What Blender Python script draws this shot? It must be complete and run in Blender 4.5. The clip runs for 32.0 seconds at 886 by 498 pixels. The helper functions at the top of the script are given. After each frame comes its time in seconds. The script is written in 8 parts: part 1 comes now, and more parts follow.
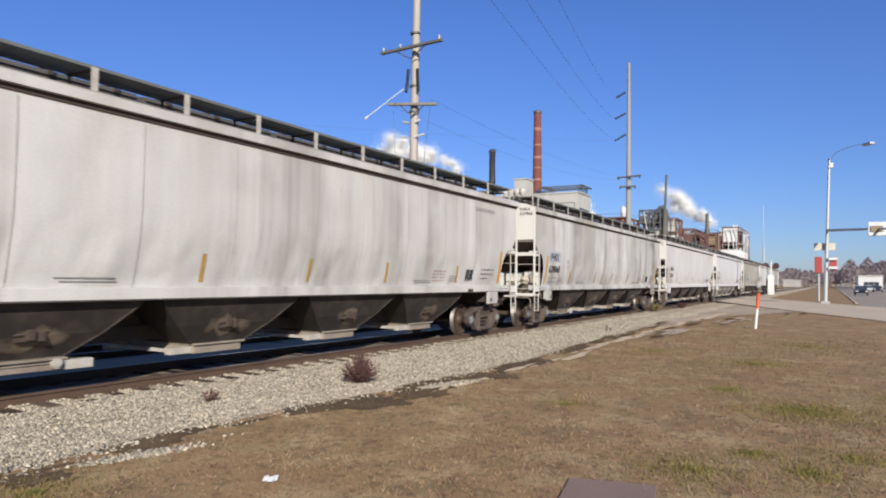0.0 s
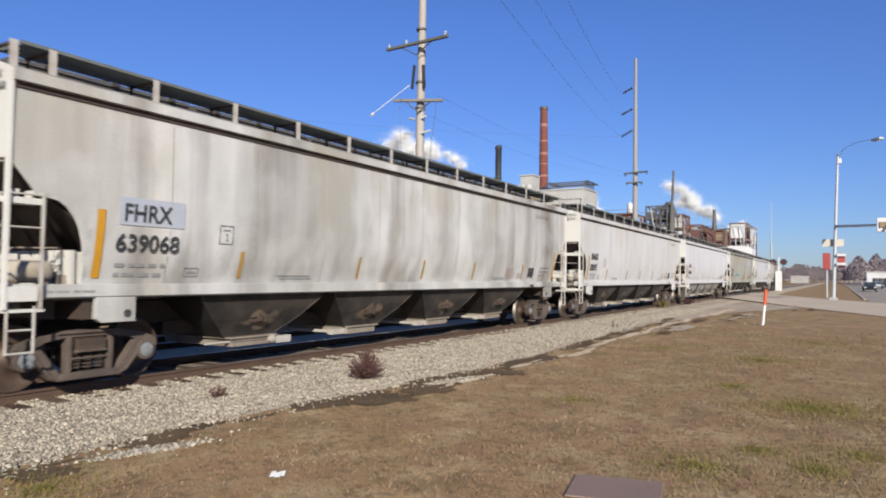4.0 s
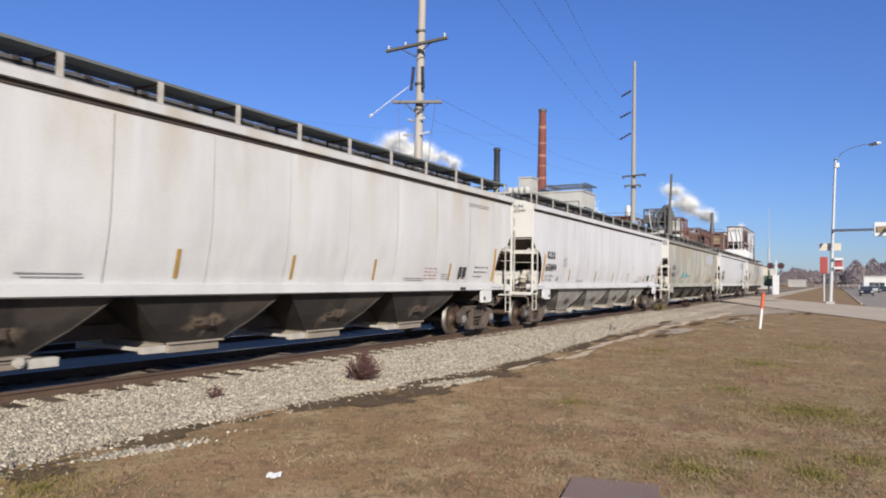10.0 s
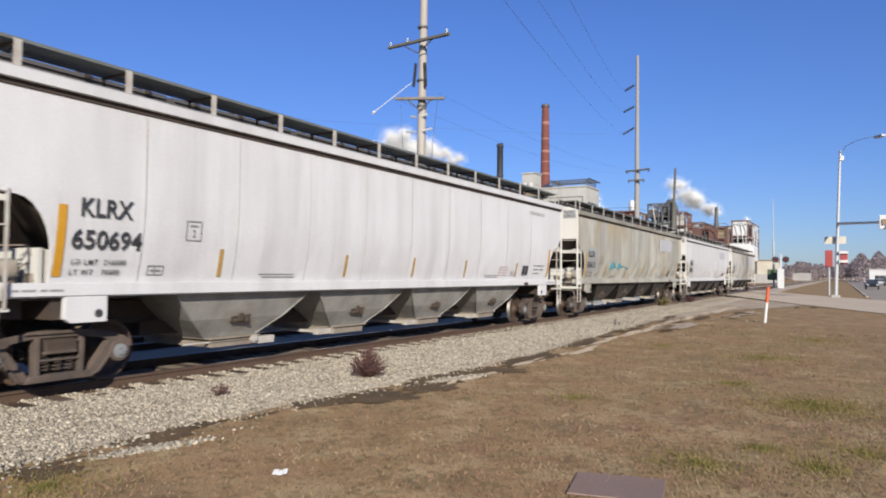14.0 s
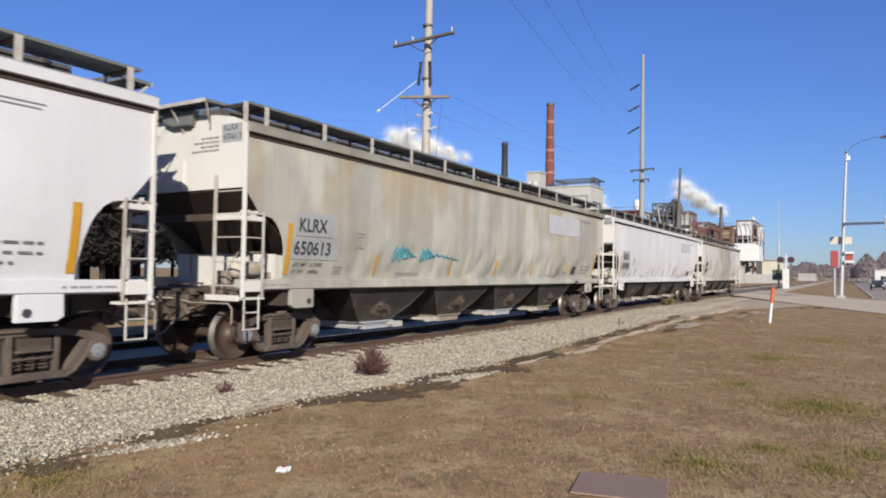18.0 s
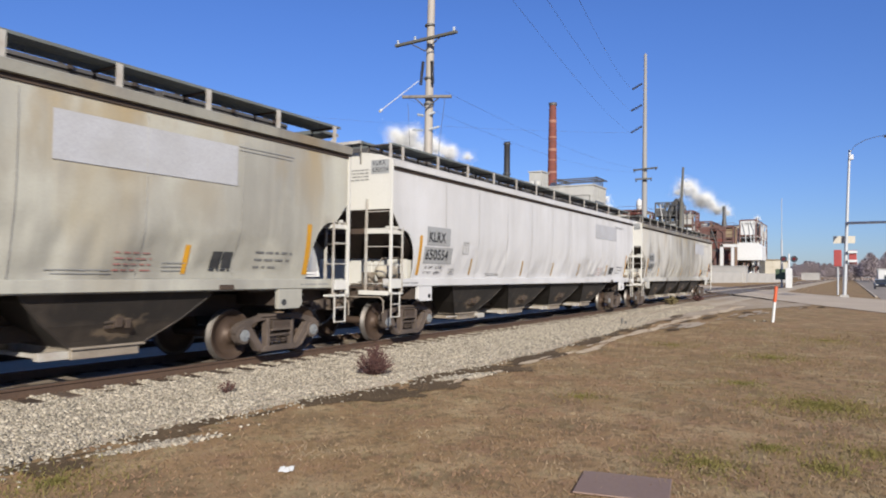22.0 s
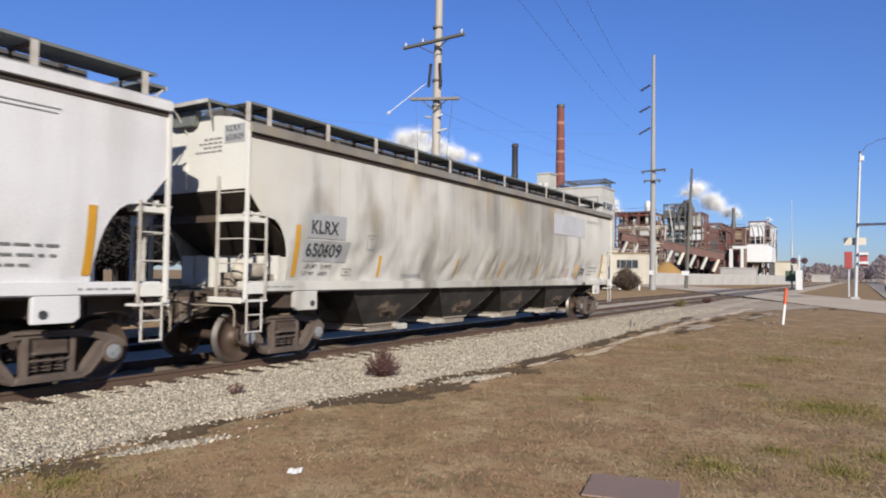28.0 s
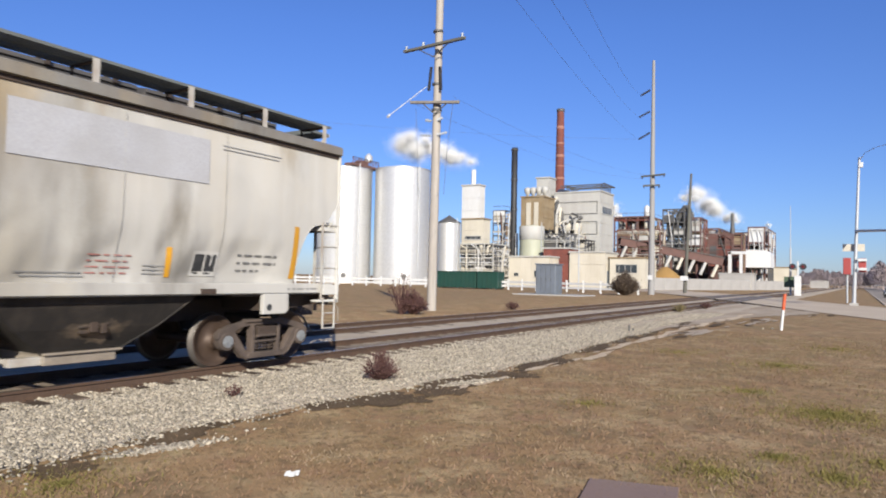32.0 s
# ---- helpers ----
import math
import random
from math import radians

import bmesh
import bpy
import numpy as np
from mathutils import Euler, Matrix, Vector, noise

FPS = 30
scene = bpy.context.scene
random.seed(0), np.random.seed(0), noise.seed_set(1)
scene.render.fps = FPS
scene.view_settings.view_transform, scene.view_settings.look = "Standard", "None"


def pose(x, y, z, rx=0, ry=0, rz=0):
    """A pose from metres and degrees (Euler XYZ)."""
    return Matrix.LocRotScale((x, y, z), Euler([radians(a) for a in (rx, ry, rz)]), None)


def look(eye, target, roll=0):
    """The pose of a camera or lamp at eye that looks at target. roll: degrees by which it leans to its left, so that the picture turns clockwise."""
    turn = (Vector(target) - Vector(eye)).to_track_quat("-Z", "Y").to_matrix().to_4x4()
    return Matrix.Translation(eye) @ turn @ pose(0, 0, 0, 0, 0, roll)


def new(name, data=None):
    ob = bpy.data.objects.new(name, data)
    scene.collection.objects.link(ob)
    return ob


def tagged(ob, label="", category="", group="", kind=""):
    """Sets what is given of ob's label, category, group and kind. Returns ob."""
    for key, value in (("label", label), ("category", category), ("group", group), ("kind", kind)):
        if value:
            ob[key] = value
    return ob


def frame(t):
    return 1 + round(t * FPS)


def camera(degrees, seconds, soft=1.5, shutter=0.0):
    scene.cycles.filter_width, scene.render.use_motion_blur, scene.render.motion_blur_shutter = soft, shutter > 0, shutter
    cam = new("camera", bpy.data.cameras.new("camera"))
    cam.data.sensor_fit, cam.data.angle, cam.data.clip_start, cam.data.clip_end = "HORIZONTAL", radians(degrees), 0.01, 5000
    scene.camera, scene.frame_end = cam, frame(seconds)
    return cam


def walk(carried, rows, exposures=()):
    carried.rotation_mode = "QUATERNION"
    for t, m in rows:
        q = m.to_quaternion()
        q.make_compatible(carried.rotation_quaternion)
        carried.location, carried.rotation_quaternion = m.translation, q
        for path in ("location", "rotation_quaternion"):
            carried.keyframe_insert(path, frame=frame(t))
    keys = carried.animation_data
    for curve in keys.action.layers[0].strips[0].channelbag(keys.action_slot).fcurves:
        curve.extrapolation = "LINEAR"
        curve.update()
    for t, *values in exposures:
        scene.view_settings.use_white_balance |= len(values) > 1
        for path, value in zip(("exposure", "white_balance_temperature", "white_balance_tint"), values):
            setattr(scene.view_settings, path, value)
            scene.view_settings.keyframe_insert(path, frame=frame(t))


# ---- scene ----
from functools import lru_cache

# Axes: x along the railway, away from the eye; y across it, towards the plant; z = 0 at the rail heads.
EYE = (0.0, 0.0, 1.656)
LENS = 66.74
# seconds, heading from +x towards +y, tilt up, lean (degrees)
AIM = [(0.0, 29.979, 2.553, 0.718), (0.5, 30.009, 2.523, 0.767), (1.0, 30.043, 2.447, 0.834), (1.5, 30.152, 2.289, 0.839), (2.0, 30.221, 2.121, 0.787), (2.5, 30.324, 2.0, 0.724), (3.0, 30.376, 2.046, 0.728), (3.5, 30.452, 2.128, 0.7), (5.5, 30.474, 2.55, 0.782), (6.0, 30.384, 2.607, 0.83), (6.5, 30.276, 2.561, 0.8), (7.0, 30.244, 2.566, 0.857), (7.5, 30.244, 2.638, 0.872), (8.0, 30.313, 2.708, 0.885), (8.5, 30.297, 2.709, 0.96), (9.0, 30.297, 2.627, 0.974), (9.5, 30.248, 2.482, 0.984), (10.0, 30.328, 2.38, 1.05), (10.5, 30.359, 2.271, 1.03), (11.0, 30.369, 2.194, 0.86), (11.5, 30.435, 2.115, 0.75), (12.0, 30.45, 2.082, 0.76), (12.5, 30.464, 2.029, 0.7), (13.0, 30.474, 1.998, 0.58), (13.5, 30.531, 1.996, 0.59), (14.0, 30.648, 2.072, 0.6), (14.5, 30.78, 2.072, 0.75), (16.5, 30.875, 2.053, 0.79), (17.0, 30.894, 1.997, 0.88), (17.5, 30.974, 1.965, 0.9), (18.0, 31.0, 1.949, 0.87), (18.5, 31.026, 1.906, 0.8), (19.0, 31.032, 1.907, 0.76), (19.5, 31.035, 1.899, 0.74), (20.0, 31.044, 1.893, 0.84), (20.5, 31.101, 1.9, 0.89), (21.0, 31.195, 1.883, 0.9), (21.5, 31.209, 1.911, 0.88), (22.0, 31.209, 1.917, 0.81), (22.5, 31.25, 1.913, 0.76), (23.0, 31.253, 1.852, 0.74), (23.5, 31.368, 1.896, 0.75), (24.0, 31.537, 1.971, 0.64), (24.5, 31.772, 2.049, 0.63), (25.0, 31.901, 2.071, 0.61), (25.5, 31.953, 2.128, 0.61), (27.5, 31.917, 2.136, 0.734), (28.0, 31.886, 2.077, 0.793), (28.5, 31.822, 2.111, 0.845), (29.0, 31.8, 2.098, 0.87), (29.5, 31.822, 2.109, 0.86), (30.0, 31.862, 2.133, 0.84), (30.5, 31.804, 2.177, 0.95), (31.0, 31.771, 2.253, 1.08), (31.5, 31.82, 2.303, 1.144), (32.0, 31.809, 2.366, 1.197)]


def aim(t, heading, tilt, lean):
    h, e = radians(heading), radians(tilt)
    way = Vector((math.cos(e) * math.cos(h), math.cos(e) * math.sin(h), math.sin(e)))
    return t, look(EYE, Vector(EYE) + way * 10, lean)


cam = camera(LENS, 32.0, soft=1.95, shutter=0.3)
walk(cam, [aim(*a) for a in AIM], ((0, 0.70), (29.0, 0.70), (30.2, 0.82), (32.0, 0.82)))

# ---- daylight ----
SUN_AZ, SUN_EL = radians(221), radians(24)   # from +x, anticlockwise: the sun stands behind the eye
world = bpy.data.worlds.new("world")
scene.world = world
world.use_nodes = True
wn = world.node_tree.nodes
sky = wn.new("ShaderNodeTexSky")
sky.sky_type, sky.sun_disc = "NISHITA", False
sky.sun_elevation, sky.sun_rotation = SUN_EL, radians(90) - SUN_AZ
sky.altitude, sky.air_density, sky.dust_density, sky.ozone_density = 200, 1.0, 0.3, 3.0
wn["Background"].inputs["Strength"].default_value = 0.0573
clear = wn.new("ShaderNodeMix")   # the clear winter sky is bluer than the sky model's
clear.data_type, clear.blend_type = "RGBA", "MULTIPLY"
clear.inputs["Factor"].default_value, clear.inputs["B"].default_value = 1.0, (0.68, 0.86, 1.34, 1)
world.node_tree.links.new(sky.outputs["Color"], clear.inputs["A"])
air, height, haze, fade = wn.new("ShaderNodeTexCoord"), wn.new("ShaderNodeSeparateXYZ"), wn.new("ShaderNodeMapRange"), wn.new("ShaderNodeMix")
haze.inputs["From Max"].default_value = 0.35   # the dry air dims slightly towards the horizon
fade.data_type = "RGBA"
fade.inputs["A"].default_value, fade.inputs["B"].default_value = (0.93, 0.88, 0.85, 1), (0.99, 1.055, 1.125, 1)
dim = wn.new("ShaderNodeMix")
dim.data_type, dim.blend_type = "RGBA", "MULTIPLY"
dim.inputs["Factor"].default_value = 1.0
world.node_tree.links.new(air.outputs["Generated"], height.inputs["Vector"])
world.node_tree.links.new(height.outputs["Z"], haze.inputs["Value"])
world.node_tree.links.new(haze.outputs["Result"], fade.inputs["Factor"])
world.node_tree.links.new(clear.outputs["Result"], dim.inputs["A"])
world.node_tree.links.new(fade.outputs["Result"], dim.inputs["B"])
world.node_tree.links.new(dim.outputs["Result"], wn["Background"].inputs["Color"])
sun = new("sun", bpy.data.lights.new("sun", "SUN"))
sun.data.energy, sun.data.angle, sun.data.color = 5.0, radians(0.5), (0.965, 0.905, 0.80)
sun_from = Vector((math.cos(SUN_EL) * math.cos(SUN_AZ), math.cos(SUN_EL) * math.sin(SUN_AZ), math.sin(SUN_EL)))
sun.matrix_world = look(sun_from * 50, (0, 0, 0))


# ---- materials ----
def material(name, colour, rough=0.7, metal=0.0, tint=None, scale=4.0, stretch=(1, 1, 1), fine=40.0, amount=0.5, bump=0.15, bump_scale=None, extra=None, coords="Object", per_object=0.0):
    """A surface of two mixed colours: broad stains, fine grain and relief."""
    m = bpy.data.materials.new(name)
    m.use_nodes = True
    n, l = m.node_tree.nodes, m.node_tree.links
    b = n["Principled BSDF"]
    tc = n.new("ShaderNodeTexCoord")
    mp = n.new("ShaderNodeMapping")
    mp.inputs["Scale"].default_value = stretch
    l.new(tc.outputs[coords], mp.inputs["Vector"])
    big, small = n.new("ShaderNodeTexNoise"), n.new("ShaderNodeTexNoise")
    big.inputs["Scale"].default_value, big.inputs["Detail"].default_value = scale, 6
    small.inputs["Scale"].default_value, small.inputs["Detail"].default_value = fine, 4
    l.new(mp.outputs["Vector"], big.inputs["Vector"])
    l.new(tc.outputs[coords], small.inputs["Vector"])
    mix1, mix2 = n.new("ShaderNodeMix"), n.new("ShaderNodeMix")
    mix1.data_type = mix2.data_type = "RGBA"
    r1 = n.new("ShaderNodeMapRange")
    r1.inputs["From Min"].default_value, r1.inputs["From Max"].default_value = 0.35, 0.7
    r1.inputs["To Max"].default_value = amount
    l.new(big.outputs["Fac"], r1.inputs["Value"])
    l.new(r1.outputs["Result"], mix1.inputs["Factor"])
    tint = tint or tuple(c * 0.6 for c in colour)
    mix1.inputs["A"].default_value, mix1.inputs["B"].default_value = (*colour, 1), (*tint, 1)
    r2 = n.new("ShaderNodeMapRange")
    r2.inputs["From Min"].default_value, r2.inputs["From Max"].default_value = 0.3, 0.75
    r2.inputs["To Max"].default_value = amount * 0.6
    l.new(small.outputs["Fac"], r2.inputs["Value"])
    l.new(r2.outputs["Result"], mix2.inputs["Factor"])
    l.new(mix1.outputs["Result"], mix2.inputs["A"])
    mix2.inputs["B"].default_value = (*[c * 0.55 for c in colour], 1)
    out = mix2.outputs["Result"]
    if per_object:
        oi = n.new("ShaderNodeObjectInfo")
        hv = n.new("ShaderNodeHueSaturation")
        mr = n.new("ShaderNodeMapRange")
        mr.inputs["To Min"].default_value, mr.inputs["To Max"].default_value = 1 - per_object, 1 + per_object
        l.new(oi.outputs["Random"], mr.inputs["Value"])
        l.new(mr.outputs["Result"], hv.inputs["Value"])
        l.new(out, hv.inputs["Color"])
        out = hv.outputs["Color"]
    l.new(out, b.inputs["Base Color"])
    b.inputs["Roughness"].default_value, b.inputs["Metallic"].default_value = rough, metal
    if bump:
        bp = n.new("ShaderNodeBump")
        bp.inputs["Strength"].default_value, bp.inputs["Distance"].default_value = bump, 0.02
        src = small
        if bump_scale:
            src = n.new("ShaderNodeTexNoise")
            src.inputs["Scale"].default_value, src.inputs["Detail"].default_value = bump_scale, 5
            l.new(tc.outputs[coords], src.inputs["Vector"])
        l.new(src.outputs["Fac"], bp.inputs["Height"])
        l.new(bp.outputs["Normal"], b.inputs["Normal"])
    return m


def paint(name, colour, grime, rust, dirt, seed, rusty=0.2, dark=0.2, dents=0.22, mottle=0.0, fresh=0.0):
    """Weathered white paint on a freight car: vertical grime streaks, rust stains and faint dents."""
    m = bpy.data.materials.new(name)
    m.use_nodes = True
    n, l = m.node_tree.nodes, m.node_tree.links
    b = n["Principled BSDF"]
    tc = n.new("ShaderNodeTexCoord")

    def layer(scale, stretch, lo, hi, top, detail=5):
        mp, tx, rg = n.new("ShaderNodeMapping"), n.new("ShaderNodeTexNoise"), n.new("ShaderNodeMapRange")
        mp.inputs["Scale"].default_value, mp.inputs["Location"].default_value = stretch, (seed * 7.3, seed * 3.1, seed)
        tx.inputs["Scale"].default_value, tx.inputs["Detail"].default_value = scale, detail
        rg.inputs["From Min"].default_value, rg.inputs["From Max"].default_value, rg.inputs["To Max"].default_value = lo, hi, top
        l.new(tc.outputs["Object"], mp.inputs["Vector"])
        l.new(mp.outputs["Vector"], tx.inputs["Vector"])
        l.new(tx.outputs["Fac"], rg.inputs["Value"])
        return rg.outputs["Result"], tx

    def clustered(fac, lo=0.4, hi=0.62):
        """Lets streaks gather in some stretches and thin out in others."""
        mult = n.new("ShaderNodeMath")
        mult.operation = "MULTIPLY"
        l.new(fac, mult.inputs[0])
        l.new(layer(0.33, (1, 1, 0.5), lo, hi, 1.0, 3)[0], mult.inputs[1])
        return mult.outputs[0]

    # rust runs start under the eave
    sep, low = n.new("ShaderNodeSeparateXYZ"), n.new("ShaderNodeMapRange")
    l.new(tc.outputs["Object"], sep.inputs["Vector"])
    l.new(sep.outputs["Z"], low.inputs["Value"])
    low.inputs["From Min"].default_value, low.inputs["From Max"].default_value = 2.2, 4.0
    runs = n.new("ShaderNodeMath")
    runs.operation = "MULTIPLY"
    l.new(layer(1.2, (1, 1, 0.4), 0.48, 0.64, rusty)[0], runs.inputs[0])
    l.new(low.outputs["Result"], runs.inputs[1])
    # soft-edged blotches, ochre stains and pale wash runs of the worst cars
    blotch = [(layer(0.55, (1, 1, 0.45), 0.5, 0.55, mottle * 0.55)[0], tuple(c * 1.15 for c in grime)), (layer(1.2, (1, 1, 0.4), 0.5, 0.58, mottle * 0.5)[0], grime),
              (layer(0.9, (1, 1, 0.35), 0.54, 0.66, mottle * 0.4)[0], (0.382, 0.312, 0.178)), (layer(0.42, (1, 1, 0.12), 0.5, 0.6, mottle * 0.4)[0], tuple(c * 0.8 for c in grime)), (layer(3.0, (1, 1, 0.05), 0.55, 0.68, mottle * 0.6)[0], tuple(min(0.8, c * 1.12) for c in colour))] if mottle else []
    last = None
    layers = blotch + [(layer(0.75, (1, 1, 0.14), 0.42, 0.66, dirt * 0.8)[0], grime), (clustered(layer(2.3, (1, 1, 0.07), 0.45, 0.66, dirt)[0]), grime),
              (clustered(layer(6.0, (1, 1, 0.06), 0.45, 0.75, dirt * 0.4)[0], 0.45, 0.6), tuple(c * 0.6 for c in grime)), (layer(0.9, (1, 1, 0.7), 0.48, 0.64, dirt * 0.45)[0], tuple(c * 1.3 for c in grime)), (layer(0.5, (1, 1, 0.07), 0.54, 0.64, dark)[0], (0.0962, 0.0777, 0.0629)),
              (runs.outputs[0], rust), (layer(0.6, (1, 1, 1.6), 0.5, 0.62, dirt * 0.35)[0], tuple(min(0.8, c * 1.15) for c in colour)), (layer(30.0, (1, 1, 1), 0.4, 0.8, 0.1 + dirt * 0.12)[0], tuple(c * 0.7 for c in grime))]
    for fac, col in layers:
        mx = n.new("ShaderNodeMix")
        mx.data_type = "RGBA"
        l.new(fac, mx.inputs["Factor"])
        if last is None:
            mx.inputs["A"].default_value = (*colour, 1)
        else:
            l.new(last, mx.inputs["A"])
        mx.inputs["B"].default_value = (*col, 1)
        last = mx.outputs["Result"]
    if fresh:
        # both ends have been washed cleaner than the middle
        wash, rub, mx = n.new("ShaderNodeMapRange"), n.new("ShaderNodeMath"), n.new("ShaderNodeMix")
        wash.inputs["From Min"].default_value, wash.inputs["From Max"].default_value, wash.inputs["To Max"].default_value = 1.2, 5.0, fresh
        mid, far = n.new("ShaderNodeMath"), n.new("ShaderNodeMath")
        mid.operation, far.operation = "SUBTRACT", "ABSOLUTE"
        mid.inputs[1].default_value = 0.6
        l.new(sep.outputs["X"], mid.inputs[0])
        l.new(mid.outputs[0], far.inputs[0])
        l.new(far.outputs[0], wash.inputs["Value"])
        rub.operation, mx.data_type = "MULTIPLY", "RGBA"
        l.new(wash.outputs["Result"], rub.inputs[0])
        l.new(layer(0.9, (1, 1, 0.4), 0.3, 0.5, 1.0)[0], rub.inputs[1])
        l.new(rub.outputs[0], mx.inputs["Factor"])
        l.new(last, mx.inputs["A"])
        mx.inputs["B"].default_value = (0.555, 0.54, 0.503, 1)
        last = mx.outputs["Result"]
    l.new(last, b.inputs["Base Color"])
    b.inputs["Roughness"].default_value = 0.55
    bp = n.new("ShaderNodeBump")
    bp.inputs["Strength"].default_value, bp.inputs["Distance"].default_value = 0.3, 0.05
    l.new(layer(1.1, (1.6, 1, 0.35), 0, 1, 1, 2)[1].outputs["Fac"], bp.inputs["Height"])
    dent = n.new("ShaderNodeBump")
    dent.inputs["Strength"].default_value, dent.inputs["Distance"].default_value = dents, 0.05
    ridge = layer(0.8, (1, 1, 0.55), 0, 1, 1, 2)[1]
    ridge.noise_type = "RIDGED_MULTIFRACTAL"
    l.new(ridge.outputs["Fac"], dent.inputs["Height"])
    l.new(bp.outputs["Normal"], dent.inputs["Normal"])
    l.new(dent.outputs["Normal"], b.inputs["Normal"])
    return m


def soot(name, base, dust, amount, seed, smear=None):
    """Black track grime with patches of dried tan dust."""
    m = material(name, base, 0.8, 0, tuple(c * 0.5 for c in base), 2.0, fine=25, amount=0.7, bump=0.3)
    n, l = m.node_tree.nodes, m.node_tree.links
    b = n["Principled BSDF"]
    src = b.inputs["Base Color"].links[0].from_socket
    tc = next(a for a in n if a.type == "TEX_COORD")
    for scale, stretch, lo, hi, top in ((0.9, (1, 1, 1.6), 0.5, 0.63, amount), (3.5, (1, 1, 0.35), 0.52, 0.7, amount * 0.6)):
        mp, tx, rg, mx = n.new("ShaderNodeMapping"), n.new("ShaderNodeTexNoise"), n.new("ShaderNodeMapRange"), n.new("ShaderNodeMix")
        mp.inputs["Scale"].default_value, mp.inputs["Location"].default_value = stretch, (seed * 4.7, seed, seed * 2.3)
        tx.inputs["Scale"].default_value, tx.inputs["Detail"].default_value = scale, 6
        rg.inputs["From Min"].default_value, rg.inputs["From Max"].default_value, rg.inputs["To Max"].default_value = lo, hi, top
        mx.data_type = "RGBA"
        l.new(tc.outputs["Object"], mp.inputs["Vector"])
        l.new(mp.outputs["Vector"], tx.inputs["Vector"])
        l.new(tx.outputs["Fac"], rg.inputs["Value"])
        l.new(rg.outputs["Result"], mx.inputs["Factor"])
        l.new(src, mx.inputs["A"])
        mx.inputs["B"].default_value = (*dust, 1)
        src = mx.outputs["Result"]
    if smear:
        # tan dust that has run out round the vibrator bracket
        tx, add, mp, gr, rg, mx = n.new("ShaderNodeTexNoise"), n.new("ShaderNodeMix"), n.new("ShaderNodeMapping"), n.new("ShaderNodeVectorMath"), n.new("ShaderNodeMapRange"), n.new("ShaderNodeMix")
        tx.inputs["Scale"].default_value, tx.inputs["Detail"].default_value = 3.0, 6
        oi, far = n.new("ShaderNodeObjectInfo"), n.new("ShaderNodeMath")
        tx.noise_dimensions, far.operation = "4D", "MULTIPLY"
        far.inputs[1].default_value = 60
        l.new(oi.outputs["Random"], far.inputs[0])
        l.new(far.outputs[0], tx.inputs["W"])
        add.data_type, add.blend_type, mx.data_type = "RGBA", "LINEAR_LIGHT", "RGBA"
        add.inputs["Factor"].default_value = 0.35
        l.new(tc.outputs["Object"], tx.inputs["Vector"])
        l.new(tc.outputs["Object"], add.inputs["A"])
        l.new(tx.outputs["Color"], add.inputs["B"])
        mp.inputs["Rotation"].default_value = (0, radians(14), 0)
        mp.inputs["Scale"].default_value = (1.7, 0.01, 4.4)
        mp.inputs["Location"].default_value = (-0.9, 0, -3.35)
        l.new(add.outputs["Result"], mp.inputs["Vector"])
        gr.operation = "LENGTH"
        l.new(mp.outputs["Vector"], gr.inputs[0])
        rg.inputs["From Min"].default_value, rg.inputs["From Max"].default_value, rg.inputs["To Min"].default_value, rg.inputs["To Max"].default_value = 0.5, 0.8, 0.6, 0.0
        l.new(gr.outputs["Value"], rg.inputs["Value"])
        l.new(rg.outputs["Result"], mx.inputs["Factor"])
        l.new(src, mx.inputs["A"])
        mx.inputs["B"].default_value = (*smear, 1)
        src = mx.outputs["Result"]
    l.new(src, b.inputs["Base Color"])
    return m


GRIME, RUSTY = (0.146, 0.129, 0.105), (0.301, 0.215, 0.0946)
M_STEEL = material("dark_running_gear", (0.0395, 0.0292, 0.0229), 0.75, 0.1, (0.0764, 0.0477, 0.0318), 3, fine=30, amount=0.8, bump=0.3)
M_WHEEL = material("wheel_steel", (0.0827, 0.0541, 0.0382), 0.6, 0.4, (0.0573, 0.0382, 0.0286), 5, amount=0.7)
M_TREAD = material("polished_tread", (0.19, 0.175, 0.16), 0.55, 0.8, (0.12, 0.1, 0.085), 6, amount=0.5, bump=0.05)
M_CAP = material("bearing_cap_paint", (0.2, 0.215, 0.225), 0.6, 0.0, (0.101, 0.0827, 0.07), 8, amount=0.6)
M_FRAME = material("dusty_side_frame", (0.095, 0.07, 0.055), 0.85, 0.0, (0.04, 0.03, 0.025), 3, fine=30, amount=0.85, bump=0.3)
M_RAIL = material("rusty_rail", (0.0732, 0.0445, 0.0305), 0.8, 0.2, (0.108, 0.0636, 0.0382), 2, fine=25, amount=0.8)
M_SHINE = material("worn_rail_head", (0.286, 0.28, 0.273), 0.3, 1.0, (0.159, 0.127, 0.108), 3, amount=0.5, bump=0.03)
M_SLEEPER = material("weathered_sleeper", (0.0827, 0.0605, 0.0445), 0.9, 0, (0.127, 0.101, 0.0827), 3, (0.4, 4, 4), 30, 0.8, 0.5, per_object=0.3)
M_GRATE = material("grating", (0.15, 0.165, 0.155), 0.6, 0.3, (0.11, 0.105, 0.09), 3, amount=0.5)
M_HATCH = material("dusty_hatch_steel", (0.06, 0.057, 0.055), 0.7, 0.1, (0.1, 0.085, 0.07), 2, amount=0.7)
M_ORANGE = material("yellow_reflector", (0.458, 0.229, 0.0159), 0.4, 0, (0.318, 0.159, 0.0255), 8, amount=0.4, bump=0.02)
M_OCHRE = material("dusty_reflector", (0.344, 0.202, 0.043), 0.5, 0, (0.224, 0.146, 0.0516), 6, amount=0.6, bump=0.02)
